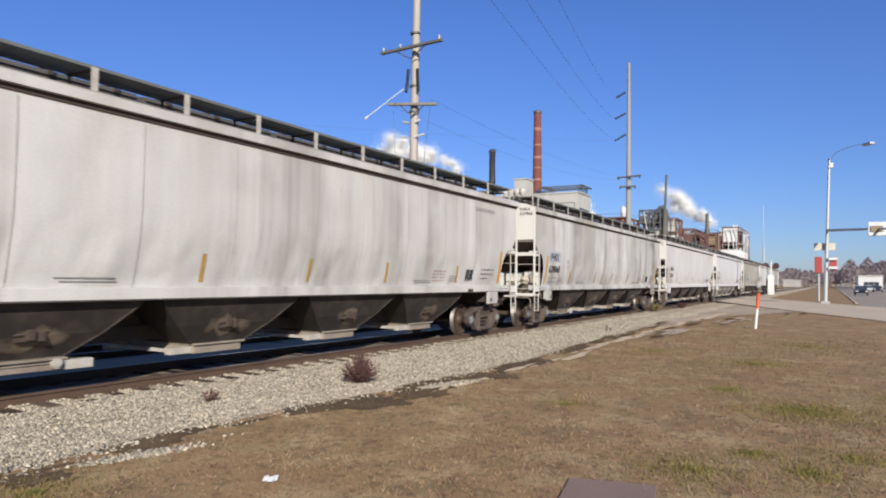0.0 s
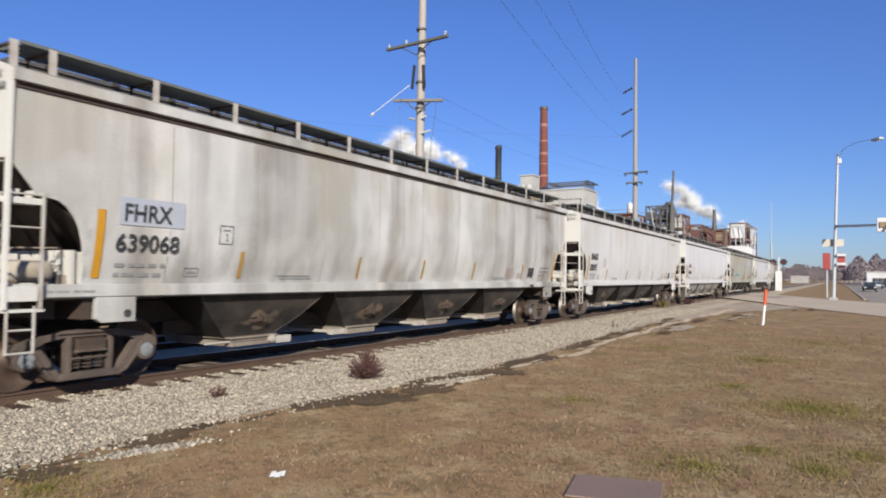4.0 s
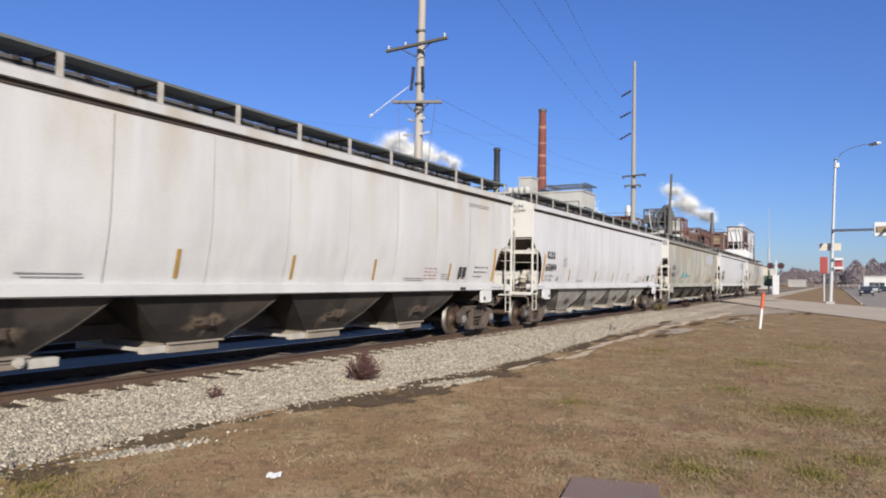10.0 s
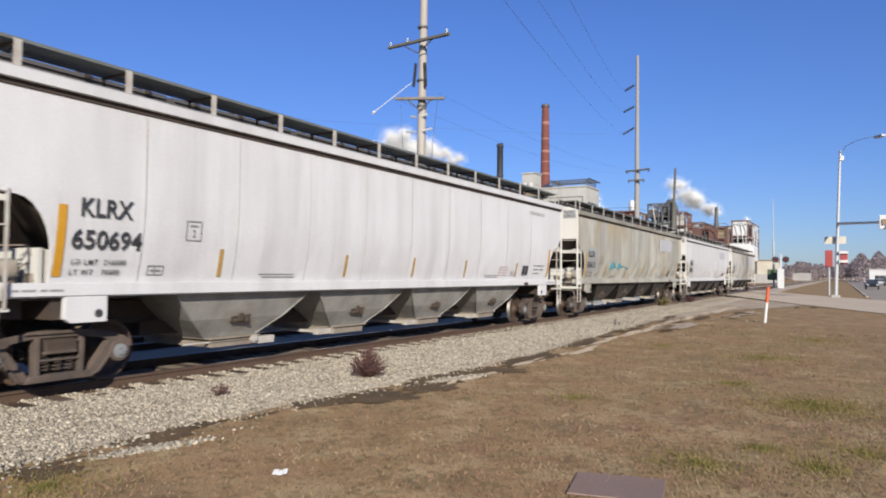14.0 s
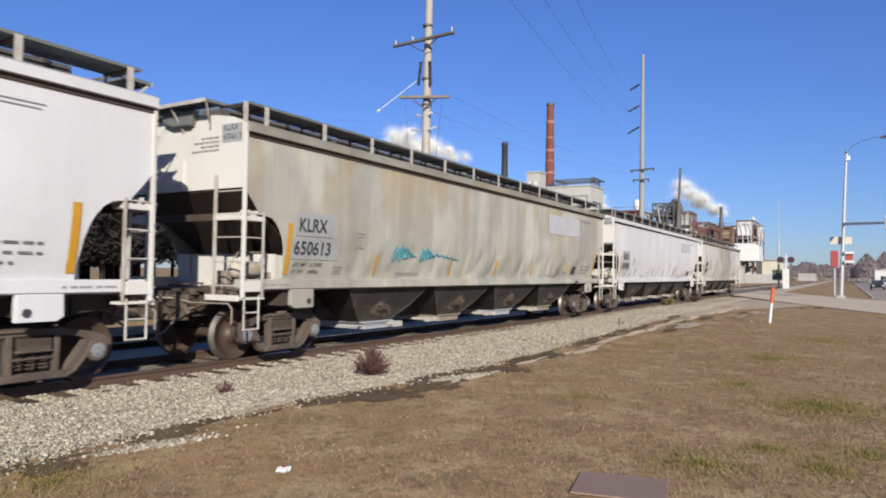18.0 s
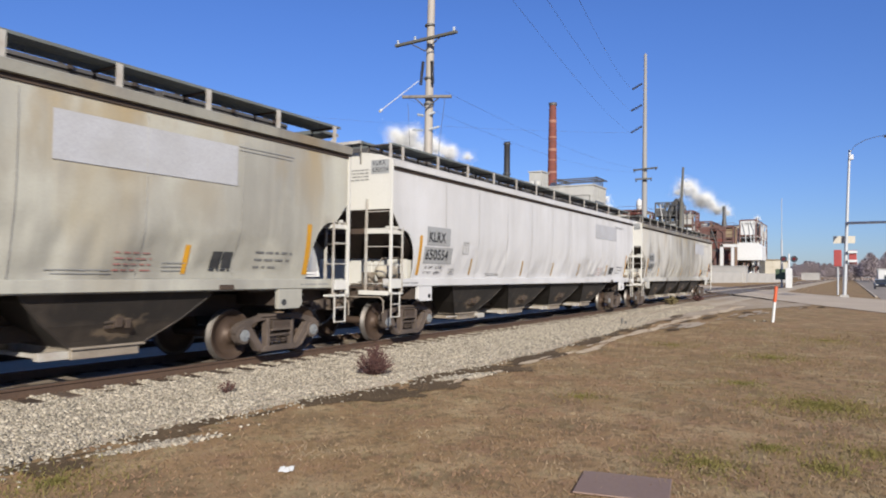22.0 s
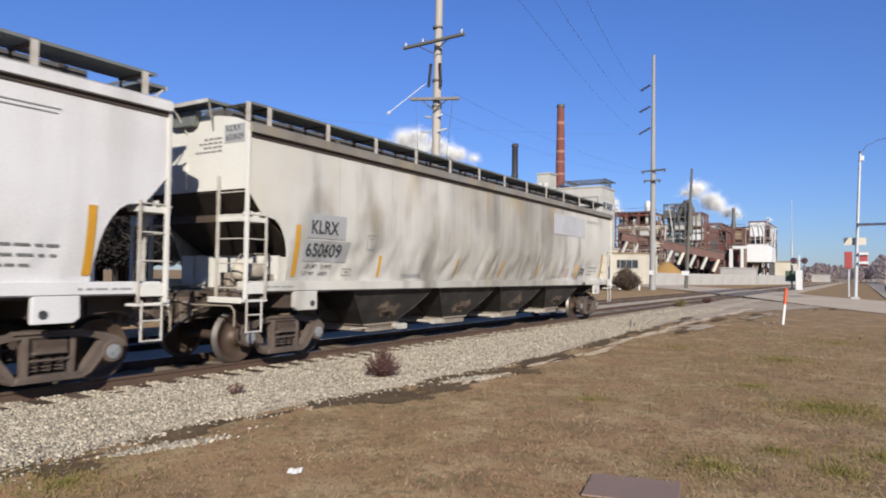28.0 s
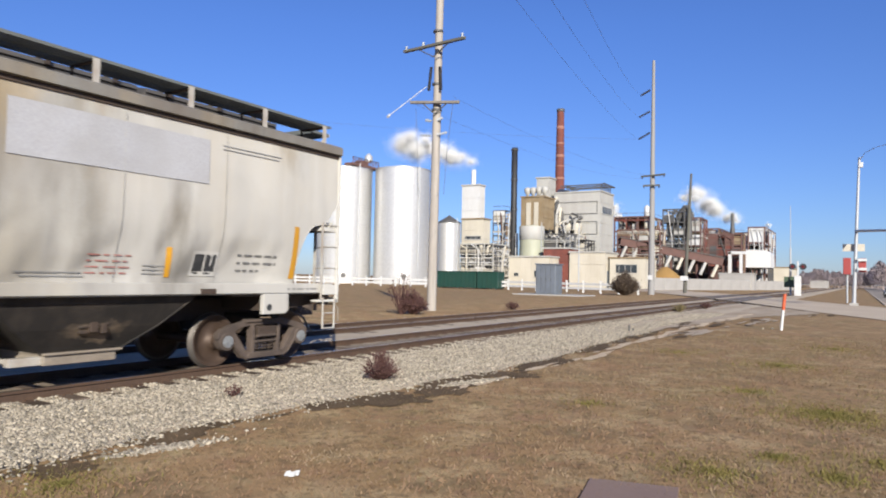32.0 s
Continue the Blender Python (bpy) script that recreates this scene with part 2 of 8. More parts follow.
M_BLACK = material("black_stencil", (0.0191, 0.0204, 0.0229), 0.6, 0, (0.0894, 0.0894, 0.0894), 5, amount=0.5, bump=0)
M_STENCIL = material("worn_dark_stencil", (0.1, 0.1, 0.1), 0.6, 0, (0.22, 0.215, 0.2), 5, amount=0.7, bump=0)
M_GREY = material("faded_stencil", (0.191, 0.191, 0.185), 0.6, 0, (0.286, 0.28, 0.267), 5, amount=0.6, bump=0)
M_RED = material("faded_red_stencil", (0.318, 0.127, 0.108), 0.6, 0, (0.382, 0.286, 0.255), 5, amount=0.6, bump=0)
M_PATCH = material("grey_patch", (0.28, 0.286, 0.286), 0.6, 0, (0.229, 0.223, 0.21), 2, amount=0.6, bump=0.02)
M_PALE = material("pale_patch", (0.375, 0.375, 0.39), 0.6, 0, (0.315, 0.31, 0.305), 2, amount=0.7, bump=0.02)
M_TEAL = material("teal_spray", (0.0318, 0.159, 0.191), 0.6, 0, (0.0636, 0.191, 0.21), 5, amount=0.4, bump=0)
M_LADDER = material("ladder_paint", (0.395, 0.382, 0.35), 0.6, 0, (0.223, 0.159, 0.108), 4, amount=0.6)
M_GALV = material("galvanised_steel", (0.395, 0.408, 0.42), 0.45, 0.25, (0.305, 0.312, 0.318), 3, amount=0.5)
M_POLE = material("weathered_pole", (0.356, 0.324, 0.286), 0.9, 0, (0.242, 0.217, 0.191), 2, (4, 4, 0.25), 20, 0.8, 0.3)
M_WIRE = material("wire", (0.108, 0.114, 0.127), 0.6, 0.2, bump=0)
M_FARPOLE = material("grey_steel_pole", (0.255, 0.249, 0.242), 0.8, 0, (0.191, 0.185, 0.178), 1, (3, 3, 0.2), 10, 0.7, 0.1)
M_STREET = material("pale_worn_street", (0.471, 0.391, 0.299), 0.95, 0, (0.382, 0.318, 0.245), 0.2, fine=40, amount=0.7, bump=0.3)
M_WHITE = material("white_coated_steel", (0.522, 0.522, 0.515), 0.45, 0, (0.42, 0.408, 0.382), 0.4, (1, 1, 0.3), 3, 0.5, 0.03)
M_CONC = material("concrete", (0.331, 0.318, 0.299), 0.9, 0, (0.255, 0.242, 0.226), 0.3, fine=6, amount=0.6, bump=0.2)
M_CREAM = material("cream_cladding", (0.475, 0.44, 0.365), 0.7, 0, (0.35, 0.31, 0.245), 0.4, (1, 1, 0.3), 5, 0.5, 0.1)
M_CLAD = material("grey_cladding", (0.382, 0.376, 0.35), 0.7, 0, (0.286, 0.273, 0.255), 0.3, (1, 1, 0.25), 4, 0.6, 0.1)
M_DGREY = material("dark_grey_metal", (0.0764, 0.0795, 0.0827), 0.6, 0.3, (0.127, 0.108, 0.0894), 0.6, fine=5, amount=0.6)
M_BROWN = material("tan_cladding", (0.195, 0.14, 0.078), 0.8, 0, (0.29, 0.235, 0.155), 0.4, fine=3, amount=0.6)
M_BRICK = material("red_brick", (0.165, 0.0477, 0.035), 0.9, 0, (0.0827, 0.035, 0.0286), 0.5, fine=5, amount=0.7, bump=0.2)
M_PLANT = material("rusty_plant_steel", (0.14, 0.0732, 0.0605), 0.8, 0.1, (0.0827, 0.0509, 0.0445), 0.6, fine=4, amount=0.8)
M_GREEN = material("green_container", (0.009, 0.045, 0.032), 0.5, 0, (0.0191, 0.0445, 0.0318), 0.8, fine=8, amount=0.5)
M_FENCE = material("white_fence", (0.522, 0.522, 0.509), 0.5, 0, (0.414, 0.401, 0.369), 1, amount=0.4, bump=0.03)
M_CABINET = material("blue_grey_cabinet", (0.172, 0.194, 0.224), 0.4, 0.3, (0.12, 0.129, 0.146), 1, amount=0.5, bump=0.05)
M_ASPHALT = material("asphalt", (0.299, 0.261, 0.219), 0.95, 0, (0.229, 0.2, 0.169), 0.25, fine=60, amount=0.7, bump=0.3)
M_BRUSH = material("dry_red_weed", (0.0636, 0.0255, 0.0223), 0.9, 0, (0.101, 0.0477, 0.035), 6, amount=0.7)
M_PAPER = material("white_paper", (0.541, 0.541, 0.535), 0.8, 0, (0.445, 0.445, 0.433), 9, amount=0.3)


# ---- mesh tools ----
class Shape:
    """Gathers faces for one mesh."""

    def __init__(self):
        self.v, self.f, self.smooth, self.mi, self.k = [], [], [], [], 0

    def add(self, verts, faces, smooth=False):
        o = len(self.v)
        self.v += [tuple(a) for a in verts]
        self.f += [tuple(i + o for i in f) for f in faces]
        self.smooth += [smooth] * len(faces)
        self.mi += [self.k] * len(faces)
        return self

    def box(self, x0, x1, y0, y1, z0, z1, m=None):
        p = [Vector((x, y, z)) for z in (z0, z1) for y in (y0, y1) for x in (x0, x1)]
        if m is not None:
            p = [m @ a for a in p]
        return self.add(p, [(0, 2, 3, 1), (4, 5, 7, 6), (0, 1, 5, 4), (2, 6, 7, 3), (0, 4, 6, 2), (1, 3, 7, 5)])

    def tube(self, a, b, r, r2=None, n=8, caps=True):
        a, b = Vector(a), Vector(b)
        r2 = r if r2 is None else r2
        q = (b - a).to_track_quat("Z", "Y")
        ring = [q @ Vector((math.cos(2 * math.pi * i / n), math.sin(2 * math.pi * i / n), 0)) for i in range(n)]
        self.add([a + c * r for c in ring] + [b + c * r2 for c in ring], [(i, (i + 1) % n, n + (i + 1) % n, n + i) for i in range(n)], n > 5)
        if caps:
            self.add([a + c * r for c in ring], [tuple(reversed(range(n)))])
            self.add([b + c * r2 for c in ring], [tuple(range(n))])
        return self

    def path(self, pts, r, n=6):
        for a, b in zip(pts, pts[1:]):
            self.tube(a, b, r, n=n)
        return self

    def prism(self, outline, y0, y1, axis="y", smooth=False):
        """An outline (u, v) drawn in x-z (axis y), y-z (axis x) or x-y (axis z), pushed along the axis."""
        put = {"y": lambda u, v, w: (u, w, v), "x": lambda u, v, w: (w, u, v), "z": lambda u, v, w: (u, v, w)}[axis]
        n = len(outline)
        self.add([put(u, v, y0) for u, v in outline] + [put(u, v, y1) for u, v in outline], [(i, (i + 1) % n, n + (i + 1) % n, n + i) for i in range(n)], smooth)
        self.add([put(u, v, y0) for u, v in outline], [tuple(reversed(range(n)))])
        self.add([put(u, v, y1) for u, v in outline], [tuple(range(n))])
        return self

    def lathe(self, profile, centre, axis="z", n=24, smooth=True):
        """profile: (radius, height) pairs turned round the axis through centre."""
        c, k = Vector(centre), len(profile)
        turn = {"z": lambda r, h, a: (r * math.cos(a), r * math.sin(a), h), "y": lambda r, h, a: (r * math.cos(a), h, r * math.sin(a)), "x": lambda r, h, a: (h, r * math.cos(a), r * math.sin(a))}[axis]
        vs = [c + Vector(turn(r, h, 2 * math.pi * i / n)) for i in range(n) for r, h in profile]
        fs = [(i * k + j, ((i + 1) % n) * k + j, ((i + 1) % n) * k + j + 1, i * k + j + 1) for i in range(n) for j in range(k - 1)]
        return self.add(vs, fs, smooth)

    def mesh(self, name, *mats, bevel=0.0):
        me = bpy.data.meshes.new(name)
        me.from_pydata(self.v, [], self.f)
        for m in mats:
            me.materials.append(m)
        me.polygons.foreach_set("use_smooth", self.smooth)
        me.polygons.foreach_set("material_index", self.mi)
        bm = bmesh.new()
        bm.from_mesh(me)
        if bevel:
            bmesh.ops.remove_doubles(bm, verts=bm.verts, dist=1e-5)
            sharp = [e for e in bm.edges if len(e.link_faces) == 2 and e.calc_face_angle(0) > 0.6]
            bmesh.ops.bevel(bm, geom=sharp, offset=bevel, segments=2, profile=0.5, affect="EDGES", clamp_overlap=True)
        bmesh.ops.recalc_face_normals(bm, faces=bm.faces)
        bm.to_mesh(me)
        bm.free()
        return me


def thing(name, label, category, m=None, group="", kind=""):
    ob = new(name)
    ob.empty_display_size = 0.2
    if m is not None:
        ob.matrix_basis = m
    return tagged(ob, label, category, group, kind)


def part(name, mesh, parent, label="", m=None):
    ob = new(name, mesh)
    ob.parent = parent
    if m is not None:
        ob.matrix_basis = m
    return tagged(ob, label) if label else ob


def solid(name, mesh, label, category, m=None, group="", kind=""):
    ob = new(name, mesh)
    if m is not None:
        ob.matrix_basis = m
    return tagged(ob, label, category, group, kind)


# ---- ground, track and roads ----
GZ = -0.16          # lawn level below the rail heads
TRACK_Y, TRACK2_Y = 10.45, 14.35


def ground_material():
    m = material("dry_lawn", (0.314, 0.206, 0.112), 0.95, 0, (0.236, 0.154, 0.0713), 0.35, fine=45, amount=0.8, bump=0.5, coords="Object")
    n, l = m.node_tree.nodes, m.node_tree.links
    b = n["Principled BSDF"]
    src = b.inputs["Base Color"].links[0].from_socket
    tc = next(a for a in n if a.type == "TEX_COORD")
    for scale, lo, hi, top, col in ((0.22, 0.54, 0.7, 0.6, (0.21, 0.169, 0.0764)), (2.6, 0.54, 0.62, 0.55, (0.229, 0.133, 0.0827)), (3.4, 0.56, 0.63, 0.6, (0.159, 0.127, 0.0605)), (0.5, 0.52, 0.66, 0.6, (0.273, 0.163, 0.0894)), (1.7, 0.5, 0.66, 0.6, (0.382, 0.292, 0.165)), (0.9, 0.55, 0.66, 0.6, (0.159, 0.118, 0.0668)), (9.0, 0.5, 0.66, 0.75, (0.121, 0.0859, 0.0477))):
        tx, rg, mx = n.new("ShaderNodeTexNoise"), n.new("ShaderNodeMapRange"), n.new("ShaderNodeMix")
        tx.inputs["Scale"].default_value, tx.inputs["Detail"].default_value = scale, 6
        rg.inputs["From Min"].default_value, rg.inputs["From Max"].default_value, rg.inputs["To Max"].default_value = lo, hi, top
        mx.data_type = "RGBA"
        l.new(tc.outputs["Object"], tx.inputs["Vector"])
        l.new(tx.outputs["Fac"], rg.inputs["Value"])
        l.new(rg.outputs["Result"], mx.inputs["Factor"])
        l.new(src, mx.inputs["A"])
        mx.inputs["B"].default_value = (*col, 1)
        src = mx.outputs["Result"]
    l.new(src, b.inputs["Base Color"])
    return m


M_LAWN = ground_material()
M_BALLAST = material("pale_ballast", (0.408, 0.344, 0.261), 0.95, 0, (0.318, 0.267, 0.204), 0.6, fine=22, amount=0.6, bump=0.5, bump_scale=28)
M_STONE = material("limestone_ballast", (0.42, 0.372, 0.292), 0.95, 0, (0.318, 0.273, 0.21), 1.2, fine=14, amount=0.6, bump=0.2)


def vary_pieces(m, lo, hi):
    """Each loose piece its own brightness."""
    n, l = m.node_tree.nodes, m.node_tree.links
    b = n["Principled BSDF"]
    g, r, h = n.new("ShaderNodeNewGeometry"), n.new("ShaderNodeMapRange"), n.new("ShaderNodeHueSaturation")
    r.inputs["To Min"].default_value, r.inputs["To Max"].default_value = lo, hi
    l.new(g.outputs["Random Per Island"], r.inputs["Value"])
    l.new(r.outputs["Result"], h.inputs["Value"])
    l.new(b.inputs["Base Color"].links[0].from_socket, h.inputs["Color"])
    l.new(h.outputs["Color"], b.inputs["Base Color"])


def greasy_shaded_gauge(m):
    """Oil, brake dust and imitated shade of the train darken ballast between the rails."""
    n, l = m.node_tree.nodes, m.node_tree.links
    b = n["Principled BSDF"]
    src = b.inputs["Base Color"].links[0].from_socket
    tc = next(a for a in n if a.type == "TEX_COORD")
    sep, tx = n.new("ShaderNodeSeparateXYZ"), n.new("ShaderNodeTexNoise")
    tx.inputs["Scale"].default_value, tx.inputs["Detail"].default_value = 1.6, 5
    l.new(tc.outputs["Object"], sep.inputs["Vector"])
    l.new(tc.outputs["Object"], tx.inputs["Vector"])
    for centre in (TRACK_Y, TRACK2_Y):
        off, far, wob, rg, mx = n.new("ShaderNodeMath"), n.new("ShaderNodeMath"), n.new("ShaderNodeMath"), n.new("ShaderNodeMapRange"), n.new("ShaderNodeMix")
        off.operation, far.operation, wob.operation, mx.data_type = "SUBTRACT", "ABSOLUTE", "ADD", "RGBA"
        off.inputs[1].default_value = centre
        l.new(sep.outputs["Y"], off.inputs[0])
        l.new(off.outputs[0], far.inputs[0])
        l.new(far.outputs[0], wob.inputs[0])
        l.new(tx.outputs["Fac"], wob.inputs[1])
        rg.inputs["From Min"].default_value, rg.inputs["From Max"].default_value, rg.inputs["To Min"].default_value, rg.inputs["To Max"].default_value = 1.05, 1.5, 0.6, 0.0
        l.new(wob.outputs[0], rg.inputs["Value"])
        l.new(rg.outputs["Result"], mx.inputs["Factor"])
        l.new(src, mx.inputs["A"])
        mx.inputs["B"].default_value = (0.0888, 0.0666, 0.0518, 1)
        src = mx.outputs["Result"]
    l.new(src, b.inputs["Base Color"])


greasy_shaded_gauge(M_BALLAST)
vary_pieces(M_STONE, 0.34, 1.06)
M_APRON = material("tan_gravel", (0.396, 0.331, 0.254), 0.95, 0, (0.267, 0.197, 0.127), 0.45, (0.6, 1.6, 1), 14, 0.85, 0.6, 26)
M_SOIL = material("damp_soil", (0.0827, 0.0573, 0.035), 0.95, 0, (0.153, 0.108, 0.0636), 1.5, fine=20, amount=0.7, bump=0.8)
M_SAND = material("tan_sand", (0.56, 0.455, 0.33), 0.95, 0, (0.36, 0.27, 0.175), 2, fine=30, amount=0.7, bump=0.6)
M_BOARD = material("brown_board", (0.194, 0.129, 0.101), 0.7, 0, (0.217, 0.159, 0.121), 2, fine=30, amount=0.5, bump=0.1)


def ground_height(x, y):
    if 8.2 < y < 15.8 and -90 < x < 620:
        return GZ - 0.4      # the trench that the ballast fills
    near = max(0.0, 1 - math.hypot(x - 8, y) / 40)
    return GZ + near * 0.03 * noise.noise((x * 0.35, y * 0.35, 0))


def build_ground():
    s = Shape()
    xs = [-5000, -800, -150, -60] + [-30 + 1.5 * i for i in range(61)] + [75, 100, 150, 260, 500, 900, 5000]
    ys = [-5000, -800, -150, -50] + [-20 + 1.25 * i for i in range(25)] + [12, 14, 15.5, 17, 30, 60, 120, 300, 900, 5000]
    k = len(ys)
    s.add([(x, y, ground_height(x, y)) for x in xs for y in ys], [(i * k + j, (i + 1) * k + j, (i + 1) * k + j + 1, i * k + j + 1) for i in range(len(xs) - 1) for j in range(k - 1)], True)
    solid("ground", s.mesh("ground", M_LAWN), "dry winter lawn of brown and straw grass with green patches", "lawn", kind="structure")


def bed_edge(x):
    """Near edge of the ballast."""
    return 6.5 - 0.55 * max(0.0, min(1.0, (x - 5.5) / 6)) + 0.5 * max(0.0, min(1.0, (x - 15) / 10)) + 0.22 * noise.noise((x * 0.45, 3.3, 0)) + 0.1 * noise.noise((x * 1.7, 7.3, 0))


def triangles(name, verts, corners, mat):
    """A mesh of many small triangles."""
    me = bpy.data.meshes.new(name)
    k = len(corners)
    me.vertices.add(len(verts))
    me.vertices.foreach_set("co", verts.ravel())
    me.loops.add(k)
    me.loops.foreach_set("vertex_index", corners)
    me.polygons.add(k // 3)
    me.polygons.foreach_set("loop_start", np.arange(0, k, 3))
    me.update()
    me.materials.append(mat)
    return me


def build_bed():
    rnd = random.Random(5)
    s = Shape()
    xs = [-80 + 1.0 * i for i in range(150)] + [70 + 4 * i for i in range(60)] + [320, 400, 600]
    rows = []
    for x in xs:
        e = bed_edge(x)
        prof = [(e, GZ - 0.02), (e + 0.25, GZ + 0.035), (8.2, -0.15), (9.3, -0.16), (9.75, -0.148), (11.15, -0.148), (12.4, -0.155), (13.1, -0.145), (15.6, -0.145), (16.3, GZ - 0.03)]
        rows.append([(x, y, z + (0.012 * noise.noise((x * 2.2, y * 2.2, 1)) if 0 < i < 9 else 0)) for i, (y, z) in enumerate(prof)])
    k = 10
    s.add([p for r in rows for p in r], [(i * k + j, (i + 1) * k + j, (i + 1) * k + j + 1, i * k + j + 1) for i in range(len(xs) - 1) for j in range(k - 1)], True)
    solid("ballast_bed", s.mesh("ballast_bed", M_BALLAST), "bed of pale crushed limestone under the railway", "ballast", kind="structure")
    # loose stones
    ico = np.array([(0, 0, 1), (0.89, 0, 0.45), (0.28, 0.85, 0.45), (-0.72, 0.53, 0.45), (-0.72, -0.53, 0.45), (0.28, -0.85, 0.45), (0.72, 0.53, -0.3), (-0.28, 0.85, -0.3), (-0.89, 0, -0.3), (-0.28, -0.85, -0.3), (0.72, -0.53, -0.3)])
    tri = np.array([(0, 1, 2), (0, 2, 3), (0, 3, 4), (0, 4, 5), (0, 5, 1), (1, 6, 2), (2, 7, 3), (3, 8, 4), (4, 9, 5), (5, 10, 1), (2, 6, 7), (3, 7, 8), (4, 8, 9), (5, 9, 10), (1, 10, 6)])
    rng = np.random.default_rng(8)
    n = 80000
    x = 1.5 + 40 * rng.random(n) ** 1.8
    y = 5.8 + 3.88 * rng.random(n) ** 0.85
    ex = np.linspace(0, 50, 401)
    e = np.interp(x, ex, [bed_edge(v) for v in ex])
    spill = np.exp(-(((x - 4.45) / 0.38) ** 2 + ((y - 6.02 + 0.3 * (x - 4.45)) / 0.09) ** 2)) + 0.6 * np.exp(-(((x - 9.6) / 0.5) ** 2 + ((y - 5.75) / 0.08) ** 2))   # stones strewn over the lawn's edge
    keep = rng.random(n) < np.clip(np.maximum(np.clip((y - e + 0.35) / 0.7, 0.02, 1) ** 1.5, spill), 0.01, 1)
    tie = np.abs((x + 2 + 0.265) % 0.53 - 0.265) < 0.13   # the sleepers' ends stay half bare
    keep &= (y < 9.22 + 0.1 * np.sin(x * 2.1)) | (rng.random(n) < np.where(tie, 0.06, 0.75))
    x, y, e = x[keep], y[keep], e[keep]
    k = 1700   # gravel strewn over the edge of the lawn
    f = rng.normal(0, 1, (k, 2))
    f[: k // 2] *= 0.8
    cx = np.where(np.arange(k) < k // 2, 4.45, 10.2)
    x, y = np.append(x, cx + 0.30 * f[:, 0]), np.append(y, np.where(cx < 5, 6.03, 5.7) - 0.28 * 0.30 * f[:, 0] + 0.07 * f[:, 1])
    e = np.append(e, np.full(k, 7.0))
    n = len(x)
    u = np.clip((y - e + 0.05) / 0.3, 0, 1)
    z = np.where(y < e + 0.25, GZ + 0.008 + 0.027 * u, np.interp(y, (6.5, 8.2, 9.3, 9.75, 12), (GZ + 0.035, -0.15, -0.16, -0.148, -0.15)))
    r = rng.uniform(0.009, 0.025, n) * (1 + 0.5 * (rng.random(n) > 0.94))
    sc = r[:, None] * np.stack([rng.uniform(0.7, 1.4, n), rng.uniform(0.7, 1.4, n), rng.uniform(0.5, 0.9, n)], 1)
    t, k = rng.uniform(0, 6.283, n), rng.uniform(-0.7, 0.7, n)
    v = ico[None] * sc[:, None] + ico[None, :, ::-1] * (0.25 * r * rng.uniform(-1, 1, n))[:, None, None]
    vx, vz = v[..., 0] * np.cos(k)[:, None] + v[..., 2] * np.sin(k)[:, None], -v[..., 0] * np.sin(k)[:, None] + v[..., 2] * np.cos(k)[:, None]
    v = np.stack([vx * np.cos(t)[:, None] - v[..., 1] * np.sin(t)[:, None], vx * np.sin(t)[:, None] + v[..., 1] * np.cos(t)[:, None], vz], 2) + np.stack([x, y, z + r * 0.2], 1)[:, None]
    faces = (tri[None] + 11 * np.arange(n)[:, None, None]).ravel()
    solid("ballast_stones", triangles("ballast_stones", v.reshape(-1, 3), faces, M_STONE), "loose pale limestone ballast stones beside the rails", "gravel", kind="stuff")
    # dark soil along the ballast's foot, in ragged overlapping patches
    s = Shape()
    for k in range(150):
        x = 1.5 + 30 * (k / 150) ** 1.25 + rnd.uniform(-0.3, 0.3)
        w = max(0.06, 0.26 + 0.6 * noise.noise((x * 0.42, 11, 0)) + 0.25 * noise.noise((x * 1.6, 17, 0)) + 0.35 * math.exp(-((x - 10.6) / 2.0) ** 2) + 0.2 * math.exp(-((x - 3.2) / 0.8) ** 2))
        y = bed_edge(x) - 0.02 - rnd.uniform(0, 1) * w
        if noise.noise((x * 1.1, 31, 0)) < -0.12:
            continue
        n, rx, ry = 20, rnd.uniform(0.2, 0.6), w * rnd.uniform(0.25, 0.75)
        ring = []
        for i in range(n):
            a = 6.283 * i / n
            f = 1 + 0.6 * noise.noise((math.cos(a) * 1.9, math.sin(a) * 1.9, k * 3.1)) + 0.5 * noise.noise((math.cos(a) * 6, math.sin(a) * 6, k))
            ring.append((x + rx * f * math.cos(a), y + ry * f * math.sin(a) - 0.02 * math.cos(a), ground_height(x, y) + 0.006 + 0.00012 * k))
        s.add(ring, [tuple(range(n))])
    tagged(solid("soil_strip", s.mesh("soil_strip", M_SOIL), "ragged dark damp soil between ballast and lawn", "soil"), kind="stuff")
    # sandy patches along the edge
    for k in range(60):
        x = 9.5 + 0.55 * k + rnd.uniform(-0.6, 0.6)
        y = bed_edge(x) - 0.35 - rnd.uniform(0, 0.4) - 0.008 * k
        n, rx, ry = 22, rnd.uniform(0.2, 0.8) * (1 + k * 0.015), rnd.uniform(0.03, 0.1) * (1 + k * 0.015)
        s = Shape()
        ring = []
        for i in range(n):
            a = 6.283 * i / n
            f = 1 + 0.45 * noise.noise((math.cos(a) * 1.7, math.sin(a) * 1.7, k * 3.1)) + 0.2 * noise.noise((math.cos(a) * 5, math.sin(a) * 5, k))
            ring.append((x + rx * f * math.cos(a), y + ry * f * math.sin(a), ground_height(x, y) + 0.013 + 0.0003 * k))
        s.add(ring, [tuple(range(n))])
        solid("sand_patch", s.mesh("sand_patch", M_SAND), "bare patch of pale tan sand at the lawn's edge", "sand", kind="structure")
    # greener grass in patches
    s = Shape()
